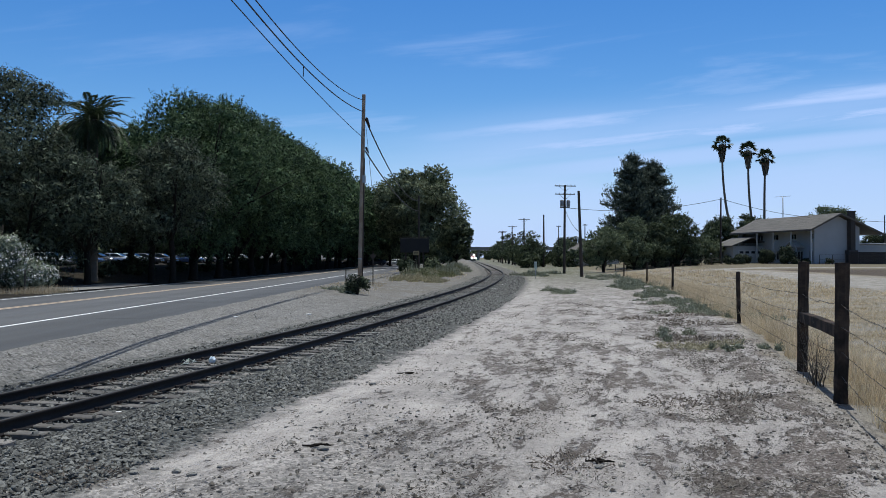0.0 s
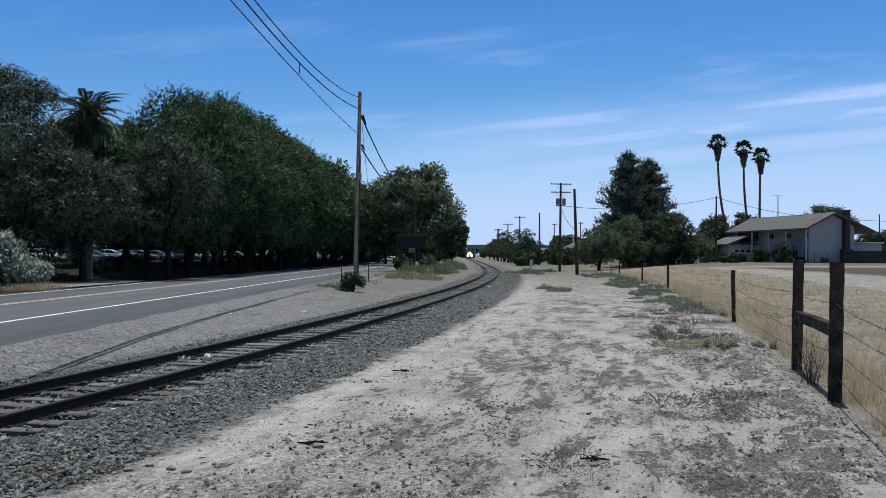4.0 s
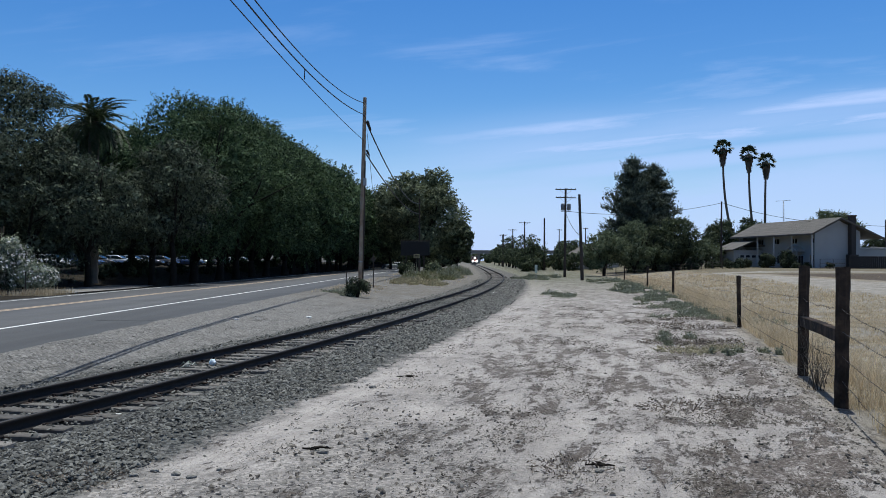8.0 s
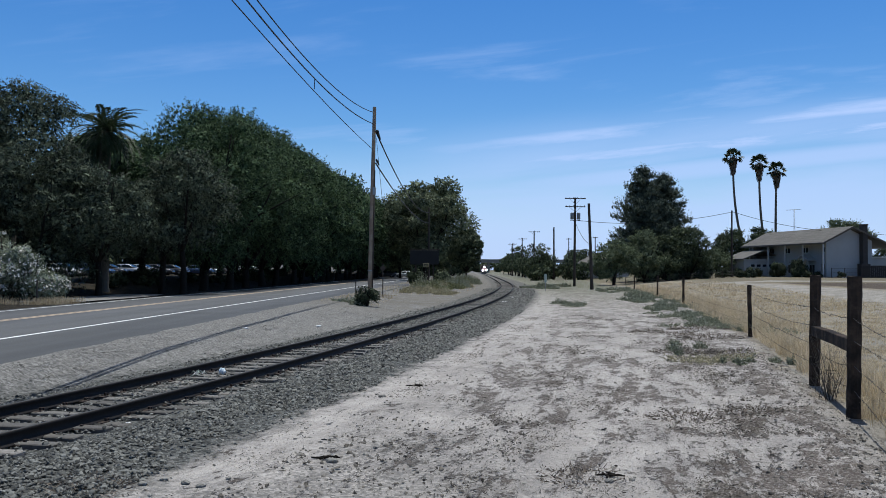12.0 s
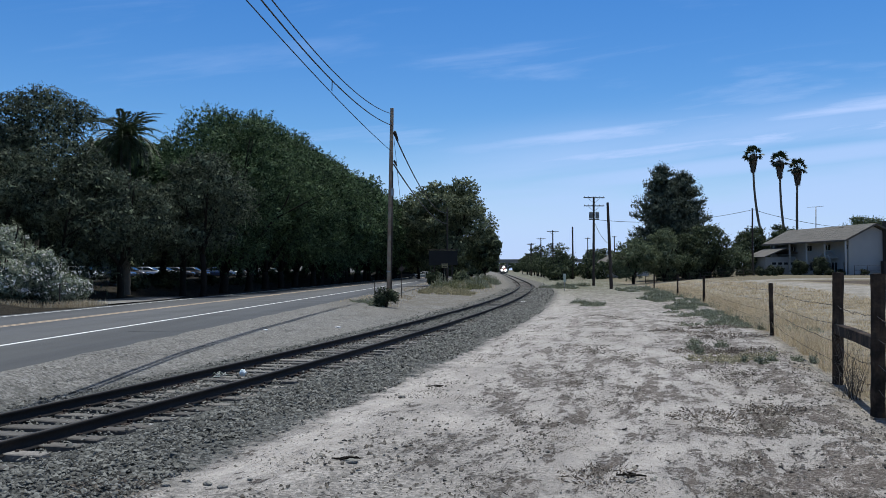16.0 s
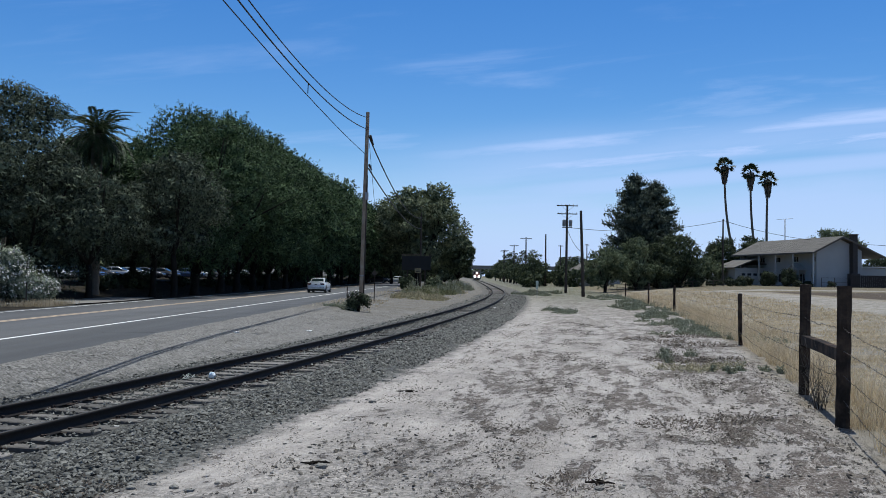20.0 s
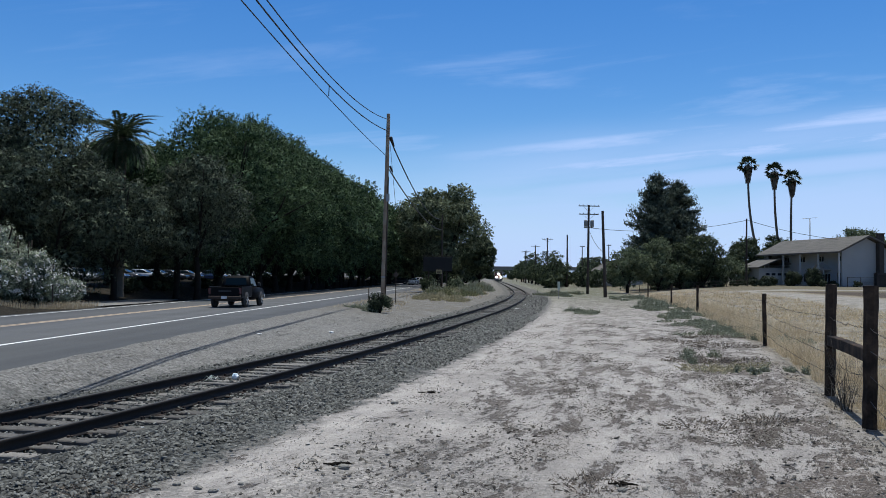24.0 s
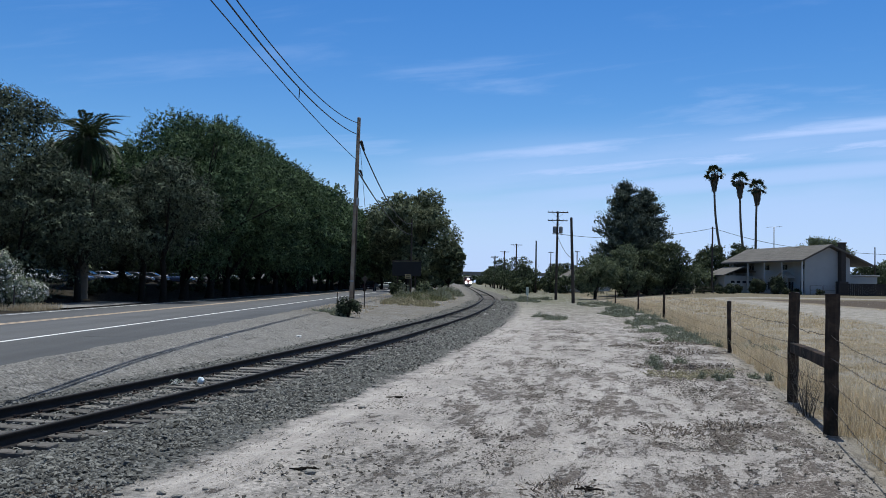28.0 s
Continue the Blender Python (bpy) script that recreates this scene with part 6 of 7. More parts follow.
for x, y, s in ((-1.36, 9.6, 0.055), (-2.7, 8.6, 0.045), (-2.5, 8.45, 0.04), (-2.95, 8.7, 0.035), (-2.3, 8.75, 0.03), (-3.1, 8.5, 0.04), (1.6, 8.7, 0.04), (-1.2, 14.5, 0.05), (-0.6, 8.0, 0.03), (0.9, 10.2, 0.03)):
    crumple("stone", x, y, s, M["pebble"], "dark broken stone lying on the dirt", "stone", int(x * 31) % 9 + 1, (1.2, 0.9, 0.55))


def branch(x, y, seed):
    r = np.random.default_rng(seed)
    t = thing("dead_branch", pose(x, y, gz1(x, y) + 0.01), "small dark dead branch on the dirt", "branch")
    for k in range(6):
        a = r.random() * 6.283
        c = r.normal(scale=0.05, size=3) * np.array([1, 1, 0.1])
        d = np.array([np.cos(a), 0.5 * np.sin(a), 0.12 * r.random()]) * 0.1
        part("twig", tube(np.array([c - d, c + r.normal(scale=0.01, size=3), c + d]) + (0, 0, 0.02), [0.008, 0.013, 0.005], 5), M["bark"], t)
    return t


branch(-1.42, 9.7, 1)
branch(1.62, 8.9, 2)
branch(-0.65, 15.8, 3)

marker = thing("marker_post", pose(9.5, 87.0, gz1(9.5, 87)), "pale green marker post in the dirt", "marker post")
part("post", tube(np.array([(0, 0, -0.2), (0, 0, 1.3)]), 0.035, 8), M["steel"], marker)
part("plate", box(0.27, 0.04, 0.8, pose(0, -0.06, 1.35), 0.012), M["marker"], marker)


def road_sign(x, y, h, kind, label):
    t = thing("road_sign", pose(x, y, gz1(x, y)), label, "road sign")
    part("post", box(0.06, 0.06, h + 0.2, pose(0, 0, h / 2 - 0.1), 0.008), M["pole_dark"], t)
    if kind == "diamond":
        part("plate", box(0.3, 0.02, 0.3, pose(0, -0.05, h - 0.35, 0, 45, 0), 0.005), M["pole_dark"], t)
    elif kind == "plate":
        part("plate", box(0.75, 0.03, 0.5, pose(0, -0.05, h - 0.3), 0.01), M["sign_yellow"], t)
        for k in range(2):
            part("lettering", box(0.5, 0.01, 0.07, pose(0, -0.074, h - 0.2 - 0.2 * k)), M["board_back"], t)
    return t


road_sign(-4.75, 57.5, 2.3, "diamond", "thin grey sign post beside the road")
road_sign(-6.3, 55.0, 1.0, "stake", "short dark post near the utility pole")
road_sign(-3.3, 104.0, 2.7, "plate", "small faded yellow sign below the billboard")
road_sign(-21.4, 43.4, 1.2, "stake", "short dark post beside the oleander hedge")
billboard = thing("billboard", pose(-3.85, 115.0, gz1(-3.85, 115), 0, 0, 4), "large black billboard on timber legs before the tree", "billboard")
part("panel", box(3.9, 0.15, 1.95, pose(0, 0, 3.45), 0.02), M["board_back"], billboard)
for s in (-1.2, 1.2):
    part("leg", box(0.16, 0.16, 4.6, pose(s, 0.16, 2.1), 0.02), M["pole_dark"], billboard)
part("frame", box(4.1, 0.08, 0.1, pose(0, 0.02, 4.56), 0.01), M["pole_dark"], billboard)
shrub("bush", -4.7, 106, 2.0, 1.8, 1.9, 530, M["dark_leaf"], "dark bush beside the billboard", 0.16, 40)
shrub("bush", -1.6, 112, 2.4, 2.0, 2.4, 531, M["dark_leaf"], "dark bush under the billboard", 0.16, 40)

# ---- house ----
HW, HL, HE, HR = 9.6, 23.6, 5.3, 7.7      # gable width, length, eaves, ridge
hx, hy = 56.6, 130.0
house = thing("house", pose(hx, hy, gz1(hx, hy), 0, 0, 10.5), "white stucco two-storey house with a low gabled roof", "house")


def gable_wall(w, h, hr, t, y):
    bm = bmesh.new()
    prof = [(0.9, 0), (w - 0.9, 0), (w - 0.9, h + (hr - h) * 0.9 / (w / 2)), (w / 2, hr), (0.9, h + (hr - h) * 0.9 / (w / 2))]
    lo = [bm.verts.new((p[0], y, p[1])) for p in prof]
    hi = [bm.verts.new((p[0], y + t, p[1])) for p in prof]
    bm.faces.new(lo)
    bm.faces.new(hi[::-1])
    for i in range(5):
        j = (i + 1) % 5
        bm.faces.new((lo[j], lo[i], hi[i], hi[j]))
    return bm


part("wall", gable_wall(HW, HE, HR - 0.15, 0.25, 0.7), M["stucco"], house)
part("wall", gable_wall(HW, HE, HR - 0.15, 0.25, HL - 0.7), M["stucco"], house)
part("wall", box(0.25, HL - 1.7, HE, pose(HW - 1.03, HL / 2, HE / 2)), M["stucco"], house)


def wall_with_holes(length, h, holes, t=0.25):
    """A wall along y at x = 0 with real openings (y, z, w, h)."""
    ys = sorted({0.0, length, *[v for o in holes for v in (o[0], o[0] + o[2])]})
    zs = sorted({0.0, h, *[v for o in holes for v in (o[1], o[1] + o[3])]})
    bm = bmesh.new()
    for a, b in zip(ys, ys[1:]):
        for c, d in zip(zs, zs[1:]):
            cy, cz = (a + b) / 2, (c + d) / 2
            if any(o[0] < cy < o[0] + o[2] and o[1] < cz < o[1] + o[3] for o in holes):
                continue
            block(bm, t, b - a, d - c, pose(0, cy, cz))
    bmesh.ops.remove_doubles(bm, verts=bm.verts, dist=0.001)
    return bm


HOLES = [(2.0, 0.05, 1.0, 2.05), (4.6, 0.05, 1.6, 2.0), (7.0, 0.7, 0.9, 1.3), (0.9, 3.9, 1.6, 0.95), (6.3, 3.9, 1.6, 0.95), (11.4, 3.9, 1.8, 0.95), (16.2, 3.9, 1.6, 0.95), (10.0, 0.6, 2.2, 1.5), (14.5, 0.05, 2.0, 2.0)]
w = part("wall", wall_with_holes(HL - 1.6, HE, HOLES), M["stucco"], house)
w.matrix_basis = pose(2.2, 0.82, 0)
for k, (y, z, ww, hh) in enumerate(HOLES):
    if z < 0.2 and ww < 1.3:
        d = part("door", box(0.06, ww - 0.06, hh - 0.04, pose(2.22, 0.82 + y + ww / 2, z + hh / 2), 0.01), M["brown_trim"], house)
        continue
    win = part("window", box(0.02, ww, hh, pose(2.24, 0.82 + y + ww / 2, z + hh / 2)), M["pane"], house)
    bm = bmesh.new()
    for s in (-1, 1):
        block(bm, 0.1, 0.07, hh, pose(2.12, 0.82 + y + ww / 2 + s * (ww / 2 - 0.035), z + hh / 2))
        block(bm, 0.1, ww, 0.07, pose(2.12, 0.82 + y + ww / 2, z + hh / 2 + s * (hh / 2 - 0.035)))
    block(bm, 0.08, 0.05, hh, pose(2.12, 0.82 + y + ww / 2, z + hh / 2))
    part("window_frame", bm, M["trim"], win)


def roof_slab(x0, z0, x1, z1, y0, y1, t=0.18):
    bm = bmesh.new()
    c = [(x0, y0, z0), (x1, y0, z1), (x1, y1, z1), (x0, y1, z0)]
    lo = [bm.verts.new(p) for p in c]
    hi = [bm.verts.new((p[0], p[1], p[2] + t)) for p in c]
    bm.faces.new(lo[::-1])
    bm.faces.new(hi)
    for i in range(4):
        j = (i + 1) % 4
        bm.faces.new((lo[i], lo[j], hi[j], hi[i]))
    return bm


part("roof", roof_slab(-0.3, HE - 0.12, HW / 2, HR, -0.3, HL + 0.3), M["shingle"], house)
part("roof", roof_slab(HW + 2.6, HE - 0.72, HW / 2 + 0.001, HR, -0.3, HL + 0.3), M["shingle"], house)
for k in range(34):      # shingle courses as raised laps
    f = (k + 0.5) / 34
    x = -0.3 + (HW / 2 + 0.3) * f
    z = HE - 0.12 + (HR - HE + 0.12) * f + 0.185
    part("shingle_course", box(0.17, HL + 0.58, 0.03, pose(x, HL / 2, z, 0, -24, 0)), M["shingle"], house)
part("fascia", box(0.06, HL + 0.7, 0.24, pose(-0.34, HL / 2, HE - 0.05)), M["brown_trim"], house)
for sx0, sz0, sx1, sz1 in ((-0.3, HE - 0.12, HW / 2, HR), (HW + 2.6, HE - 0.72, HW / 2, HR)):
    ln = math.hypot(sx1 - sx0, sz1 - sz0)
    an = math.degrees(math.atan2(sz1 - sz0, sx1 - sx0))
    part("bargeboard", box(ln, 0.06, 0.26, pose((sx0 + sx1) / 2, -0.34, (sz0 + sz1) / 2 + 0.06, 0, -an, 0)), M["brown_trim"], house)
for y in (0.3, 5.6, 10.6, 15.6, 20.6):
    part("porch_column", box(0.22, 0.22, HE - 0.1, pose(0.1, y, HE / 2 - 0.05), 0.02), M["trim"], house)
chimney = part("chimney", box(0.82, 0.9, 8.2, pose(HW / 2 + 2.15, 0.25, 4.0), 0.03), M["brick"], house)
part("chimney_cap", box(1.0, 1.05, 0.2, pose(HW / 2 + 2.15, 0.25, 8.15), 0.03), M["brick"], chimney)
part("chimney_base", box(1.6, 1.0, 2.2, pose(HW / 2 + 2.15, 0.2, 1.05), 0.05), M["brick"], chimney)
for s in (-1, 1):      # small gabled portico over the entrance
    part("portico_roof", box(1.6, 2.0, 0.1, pose(1.45, 6.9 + s * 0.9, 3.1, -s * 28, 0, 0), 0.02), M["trim"], house)
    part("portico_column", box(0.16, 0.16, 2.7, pose(0.85, 6.9 + s * 1.5, 1.35), 0.02), M["trim"], house)
part("portico_gable", box(0.08, 2.6, 0.5, pose(1.0, 6.9, 2.85), 0.02), M["stucco"], house)
part("porch_floor", box(2.4, HL, 0.12, pose(1.1, HL / 2, 0.0), 0.02), M["concrete"], house)
# side wing at the right
part("wing_wall", box(5.5, 6.0, 3.1, pose(HW + 3.0, 6.0, 1.5)), M["stucco"], house)
part("wing_roof", box(6.0, 6.6, 0.2, pose(HW + 3.0, 6.0, 3.2), 0.03), M["trim"], house)

garage = thing("garage", pose(50.0, 146.0, gz1(50, 146), 0, 0, 10.5), "low white garage with a brown gabled roof", "garage")
part("wall", box(7.0, 6.0, 3.0, pose(3.5, 3.0, 1.5)), M["stucco"], garage)
part("roof", roof_slab(-0.5, 2.9, 3.5, 4.4, -0.5, 6.5), M["shingle"], garage)
part("roof", roof_slab(7.5, 2.9, 3.501, 4.4, -0.5, 6.5), M["shingle"], garage)
gd = part("garage_door", box(4.6, 0.1, 2.2, pose(3.2, -0.04, 1.15), 0.01), M["trim"], garage)
for k in range(4):
    part("window", box(0.7, 0.03, 0.4, pose(1.5 + k * 1.1, -0.1, 1.9)), M["pane"], gd)
for k, (x, y, w, h) in enumerate(((53.0, 139, 2.8, 2.7), (54.6, 134.5, 2.4, 3.2), (51.2, 143, 1.8, 1.6), (56.0, 130.6, 1.4, 1.1), (58.6, 128.6, 1.6, 0.9), (49.5, 147, 2.0, 1.6), (54.6, 131, 1.6, 1.2))):
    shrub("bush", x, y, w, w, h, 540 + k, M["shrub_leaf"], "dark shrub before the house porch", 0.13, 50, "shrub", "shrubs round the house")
_r = random.Random(61)
for k in range(9):
    x, y, w = 27.5 + 2.05 * k + _r.uniform(-0.5, 0.5), 122 + 0.35 * k + _r.uniform(-1.5, 2.5), _r.uniform(2.0, 3.4)
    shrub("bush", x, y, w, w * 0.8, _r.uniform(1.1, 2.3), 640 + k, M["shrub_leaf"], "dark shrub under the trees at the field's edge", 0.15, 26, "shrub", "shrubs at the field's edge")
shed = thing("farm_shed", pose(31.2, 178.0, gz1(31.2, 178), 0, 0, 25), "far grey shed with a pale gabled roof", "shed")
part("wall", box(7.0, 9.0, 3.0, pose(3.5, 4.5, 1.5)), M["trim"], shed)
part("roof", roof_slab(-0.4, 2.9, 3.5, 5.0, -0.4, 9.4), M["shingle"], shed)
part("roof", roof_slab(7.4, 2.9, 3.501, 5.0, -0.4, 9.4), M["shingle"], shed)
mast = thing("antenna_mast", pose(64.6, 161.0, gz1(64.6, 161)), "tall thin lattice antenna mast behind the house", "antenna")
for k in range(3):
    a = k * 2.094
    part("leg", tube(np.array([(0.16 * math.cos(a), 0.16 * math.sin(a), 0), (0.1 * math.cos(a), 0.1 * math.sin(a), 12.6)]), 0.03, 5), M["steel"], mast)
part("boom", tube(np.array([(-1.4, 0, 12.5), (1.4, 0, 12.7)]), 0.03, 5), M["steel"], mast)
for k in range(7):
    x = -1.3 + k * 0.43
    part("element", tube(np.array([(x, -0.7, 12.52 + 0.07 * (x + 1.3)), (x, 0.7, 12.52 + 0.07 * (x + 1.3))]), 0.02, 4), M["steel"], mast)


def yard_fence(x0, y0, x1, y1, h, label, solid):
    t = thing("yard_fence", pose(x0, y0, gz1(x0, y0)), label, "fence")
    n = int(math.hypot(x1 - x0, y1 - y0) / (0.32 if solid else 1.6))
    dz = gz1(x1, y1) - gz1(x0, y0)
    ang = math.degrees(math.atan2(y1 - y0, x1 - x0))
    me = box(0.3, 0.03, h, bevel=0.005) if solid else box(0.07, 0.07, h, bevel=0.008)
    data = bpy.data.meshes.new("board")
    me.to_mesh(data)
    me.free()
    data.materials.append(M["board_fence"] if solid else M["pole_dark"])
    for k in range(n + 1):
        f = k / n
        o = part("board" if solid else "post", data, None, t)
        o.matrix_basis = pose((x1 - x0) * f, (y1 - y0) * f, dz * f + h / 2 - 0.05, 0, 0, ang)
    if not solid:
        for z in (0.15, h * 0.5, h - 0.08):
            part("rail", tube(np.array([(0, 0, z), (x1 - x0, y1 - y0, dz + z)]), 0.02, 5), M["pole_dark"], t)
    return t


M["board_fence"] = surface("dark_fence_boards", (0.025, 0.021, 0.019), 0.9, 0.3, 2, 15, 0.3, rand=0.2)
yard_fence(56.2, 126.5, 60.5, 127.4, 1.5, "low dark rail fence before the house", False)
yard_fence(61.2, 127.6, 76.0, 130.0, 1.9, "dark board fence beside the house", True)
yard_fence(24.0, 118.0, 40.0, 121.5, 1.0, "low rail fence along the field's far edge", False)

# ---- overpass ----
bridge = thing("overpass", pose(14.0, 650.0, 0, 0, 0, 4), "distant concrete road overpass crossing the railway", "bridge")
part("deck", box(150, 11, 1.7, pose(0, 0, 8.4), 0.1), M["concrete"], bridge)
part("parapet", box(150, 0.4, 1.0, pose(0, -5.3, 9.7), 0.05), M["concrete"], bridge)
for x in (-34, -13, 13, 34):
    part("pier", box(1.4, 8, 8.0, pose(x, 0, 3.8), 0.1), M["concrete"], bridge)
for s in (-1, 1):
    bm = bmesh.new()
    v = [bm.verts.new(p) for p in ((s * 75, -14, 0), (s * 75, 14, 0), (s * 75, 6, 9), (s * 75, -6, 9), (s * 330, -10, 0), (s * 330, 10, 0), (s * 330, 6, 0.3), (s * 330, -6, 0.3))]
    for q in ((0, 1, 2, 3), (4, 5, 6, 7), (0, 1, 5, 4), (1, 2, 6, 5), (2, 3, 7, 6), (3, 0, 4, 7)):
        bm.faces.new([v[i] for i in q])
    part("embankment", bm, M["drive"], bridge)

# ---- vehicles ----


def loft(sections, close=True):
    """Skin over cross sections, each a list of (x, y, z) of one length."""
    bm = bmesh.new()
    rings = [[bm.verts.new(p) for p in s] for s in sections]
    for a, b in zip(rings, rings[1:]):
        n = len(a)
        for j in range(n):
            bm.faces.new((a[j], b[j], b[(j + 1) % n], a[(j + 1) % n]))
    if close:
        bm.faces.new(rings[0])
        bm.faces.new(rings[-1][::-1])
    bmesh.ops.recalc_face_normals(bm, faces=bm.faces)
    return bm


def ring(y, w, z0, z1, tuck=0.06, top=None):
    """Cross section of a car body at y: half width w, bottom z0, top z1, rounded shoulders."""
    t = w * 0.86 if top is None else top
    zs = z0 + (z1 - z0) * 0.5
    right = [(w - tuck, y, z0), (w, y, z0 + 0.12), (w + 0.015, y, zs), (w - 0.02, y, z1 - 0.07), (t, y, z1 - 0.012), (t * 0.5, y, z1)]
    return right + [(-x, yy, z) for x, yy, z in right[::-1]]


def wheel(t, x, y, r, w):
    s = 1 if x > 0 else -1
    o = part("wheel", tube(np.array([(-w / 2, 0, 0), (-w / 2 + 0.03, 0, 0), (w / 2 - 0.03, 0, 0), (w / 2, 0, 0)]), [r * 0.93, r, r, r * 0.93], 24), M["tyre"], t)
    o.matrix_basis = pose(x, y, r)
    part("rim", tube(np.array([(s * w / 2 - s * 0.02, 0, 0), (s * (w / 2 + 0.005), 0, 0), (s * (w / 2 - 0.02), 0, 0)]), [r * 0.66, r * 0.64, r * 0.2], 18), M["rim"], o)
    bm = bmesh.new()
    for k in range(5):
        block(bm, 0.02, r * 0.12, r * 0.55, pose(s * (w / 2 + 0.008), 0, 0, k * 72, 0, 0) @ pose(0, 0, r * 0.34))
    part("spokes", bm, M["rim"], o)
    return o


M.update(tyre=surface("tyre_rubber", (0.02, 0.02, 0.02), 0.85, 0.15, 5, 30, 0.2), rim=surface("alloy_rim", (0.48, 0.49, 0.50), 0.45, 0.1, 5, 30, 0.05, 0.3),
         car_white=surface("white_car_paint", (0.74, 0.76, 0.78), 0.25, 0.04, 1, 30, 0, coat=0.6), car_black=surface("black_car_paint", (0.004, 0.004, 0.005), 0.55, 0.1, 1, 30, 0, spec=0.1),
         tail=surface("red_tail_lamp", (0.055, 0.008, 0.012), 0.2, 0.1, 4, 30, 0, coat=0.5), black=surface("black_plastic", (0.02, 0.02, 0.022), 0.6, 0.1, 4, 30, 0.1),
         chrome=surface("chrome", (0.62, 0.63, 0.65), 0.15, 0.05, 4, 30, 0, 1.0), car_glass=glass("car_glass", (0.012, 0.02, 0.02), 0.05, 1.25), plate=surface("pale_plate", (0.6, 0.6, 0.62), 0.5, 0.05, 5, 30, 0),
         car_silver=surface("silver_car_paint", (0.42, 0.45, 0.5), 0.3, 0.05, 1, 30, 0, 0.5, coat=0.5), car_blue=surface("blue_car_paint", (0.06, 0.10, 0.2), 0.25, 0.05, 1, 30, 0, coat=0.5),
         car_dark=surface("dark_grey_car_paint", (0.05, 0.05, 0.055), 0.25, 0.05, 1, 30, 0, coat=0.5))


def panel(name, corners, mat, parent, lift=0.0):
    bm = bmesh.new()
    v = [bm.verts.new(c) for c in corners]
    f = bm.faces.new(v)
    bm.normal_update()
    r = bmesh.ops.extrude_face_region(bm, geom=[f])
    nv = f.normal.copy()
    bmesh.ops.translate(bm, verts=[e for e in r["geom"] if isinstance(e, bmesh.types.BMVert)], vec=nv * 0.012)
    return part(name, bm, mat, parent)


def sedan(paint, label, group=""):
    """A four-door saloon, 4.7 m long; it faces +y, its base at the road."""
    t = thing("car", Matrix(), label, "car", group)
    L = 2.35
    body = [ring(-L, 0.74, 0.46, 0.86, 0.05), ring(-L + 0.10, 0.84, 0.42, 0.98, 0.05), ring(-L + 0.3, 0.875, 0.37, 1.02), ring(-1.5, 0.89, 0.24, 1.01), ring(-0.8, 0.895, 0.2, 0.98), ring(0.6, 0.895, 0.2, 0.95),
            ring(1.1, 0.89, 0.2, 0.93), ring(1.7, 0.87, 0.22, 0.86), ring(L - 0.25, 0.84, 0.26, 0.76), ring(L - 0.05, 0.76, 0.34, 0.68), ring(L, 0.68, 0.4, 0.62)]
    smooth(part("body", loft(body), paint, t))
    # greenhouse: pillars and roof
    roof = [ring(-1.62, 0.72, 0.96, 1.0, 0.0, 0.66), ring(-0.98, 0.66, 0.96, 1.36, 0.0, 0.56), ring(-0.75, 0.645, 0.96, 1.405, 0.0, 0.54), ring(-0.1, 0.65, 0.95, 1.42, 0.0, 0.54), ring(0.35, 0.66, 0.94, 1.385, 0.0, 0.56), ring(1.15, 0.74, 0.90, 0.95, 0.0, 0.68)]
    smooth(part("cabin", loft(roof), paint, t))
    g = M["car_glass"]
    part_list = (("rear_window", [(-0.655, -1.60, 1.015), (0.655, -1.60, 1.015), (0.545, -1.035, 1.36), (-0.545, -1.035, 1.36)]),
                 ("windscreen", [(0.64, 1.10, 0.99), (-0.64, 1.10, 0.99), (-0.53, 0.44, 1.36), (0.53, 0.44, 1.36)]))
    for n, c in part_list:
        panel(n, c, g, t)
    for s in (-1, 1):
        for y0, y1, ya, yb in ((-0.52, -1.38, -0.58, -0.92), (0.92, -0.40, 0.30, -0.42)):
            c = [(s * 0.755, y0, 1.0), (s * 0.755, y1, 1.02), (s * 0.655, yb, 1.335), (s * 0.655, ya, 1.335)]
            panel("side_window", c if s > 0 else c[::-1], g, t)
        part("tail_light", box(0.40, 0.12, 0.17, pose(s * 0.635, -L + 0.05, 0.82), 0.03), M["tail"], t)
        part("headlight", box(0.42, 0.1, 0.12, pose(s * 0.52, L - 0.06, 0.62), 0.02), M["chrome"], t)
        part("mirror", box(0.16, 0.09, 0.12, pose(s * 0.93, 0.78, 1.0), 0.02), M["black"], t)
        part("side_moulding", box(0.02, 2.5, 0.05, pose(s * 0.91, -0.1, 0.52)), M["black"], t)
        for y in (-1.0, 0.15):
            part("door_handle", box(0.03, 0.16, 0.035, pose(s * 0.90, y, 0.86), 0.005), M["black"], t)
        part("wheel_arch", tube(np.array([(s * 0.80, -1.42, 0.34), (s * 0.905, -1.42, 0.34)]), 0.375, 20), M["black"], t)
        part("wheel_arch", tube(np.array([(s * 0.80, 1.35, 0.34), (s * 0.90, 1.35, 0.34)]), 0.375, 20), M["black"], t)
        wheel(t, s * 0.832, -1.42, 0.315, 0.2)
        wheel(t, s * 0.832, 1.35, 0.315, 0.2)
    part("rear_bumper", box(1.66, 0.16, 0.2, pose(0, -L - 0.0, 0.48), 0.05), paint, t)
    part("front_bumper", box(1.5, 0.14, 0.2, pose(0, L - 0.03, 0.42), 0.05), paint, t)
    part("bumper_moulding", box(1.62, 0.03, 0.045, pose(0, -L - 0.075, 0.535), 0.01), M["black"], t)
    part("boot_lid", box(1.42, 0.05, 0.05, pose(0, -L + 0.09, 1.005), 0.02), paint, t)
    part("number_plate", box(0.32, 0.02, 0.15, pose(0, -L + 0.0, 0.79)), M["plate"], t)
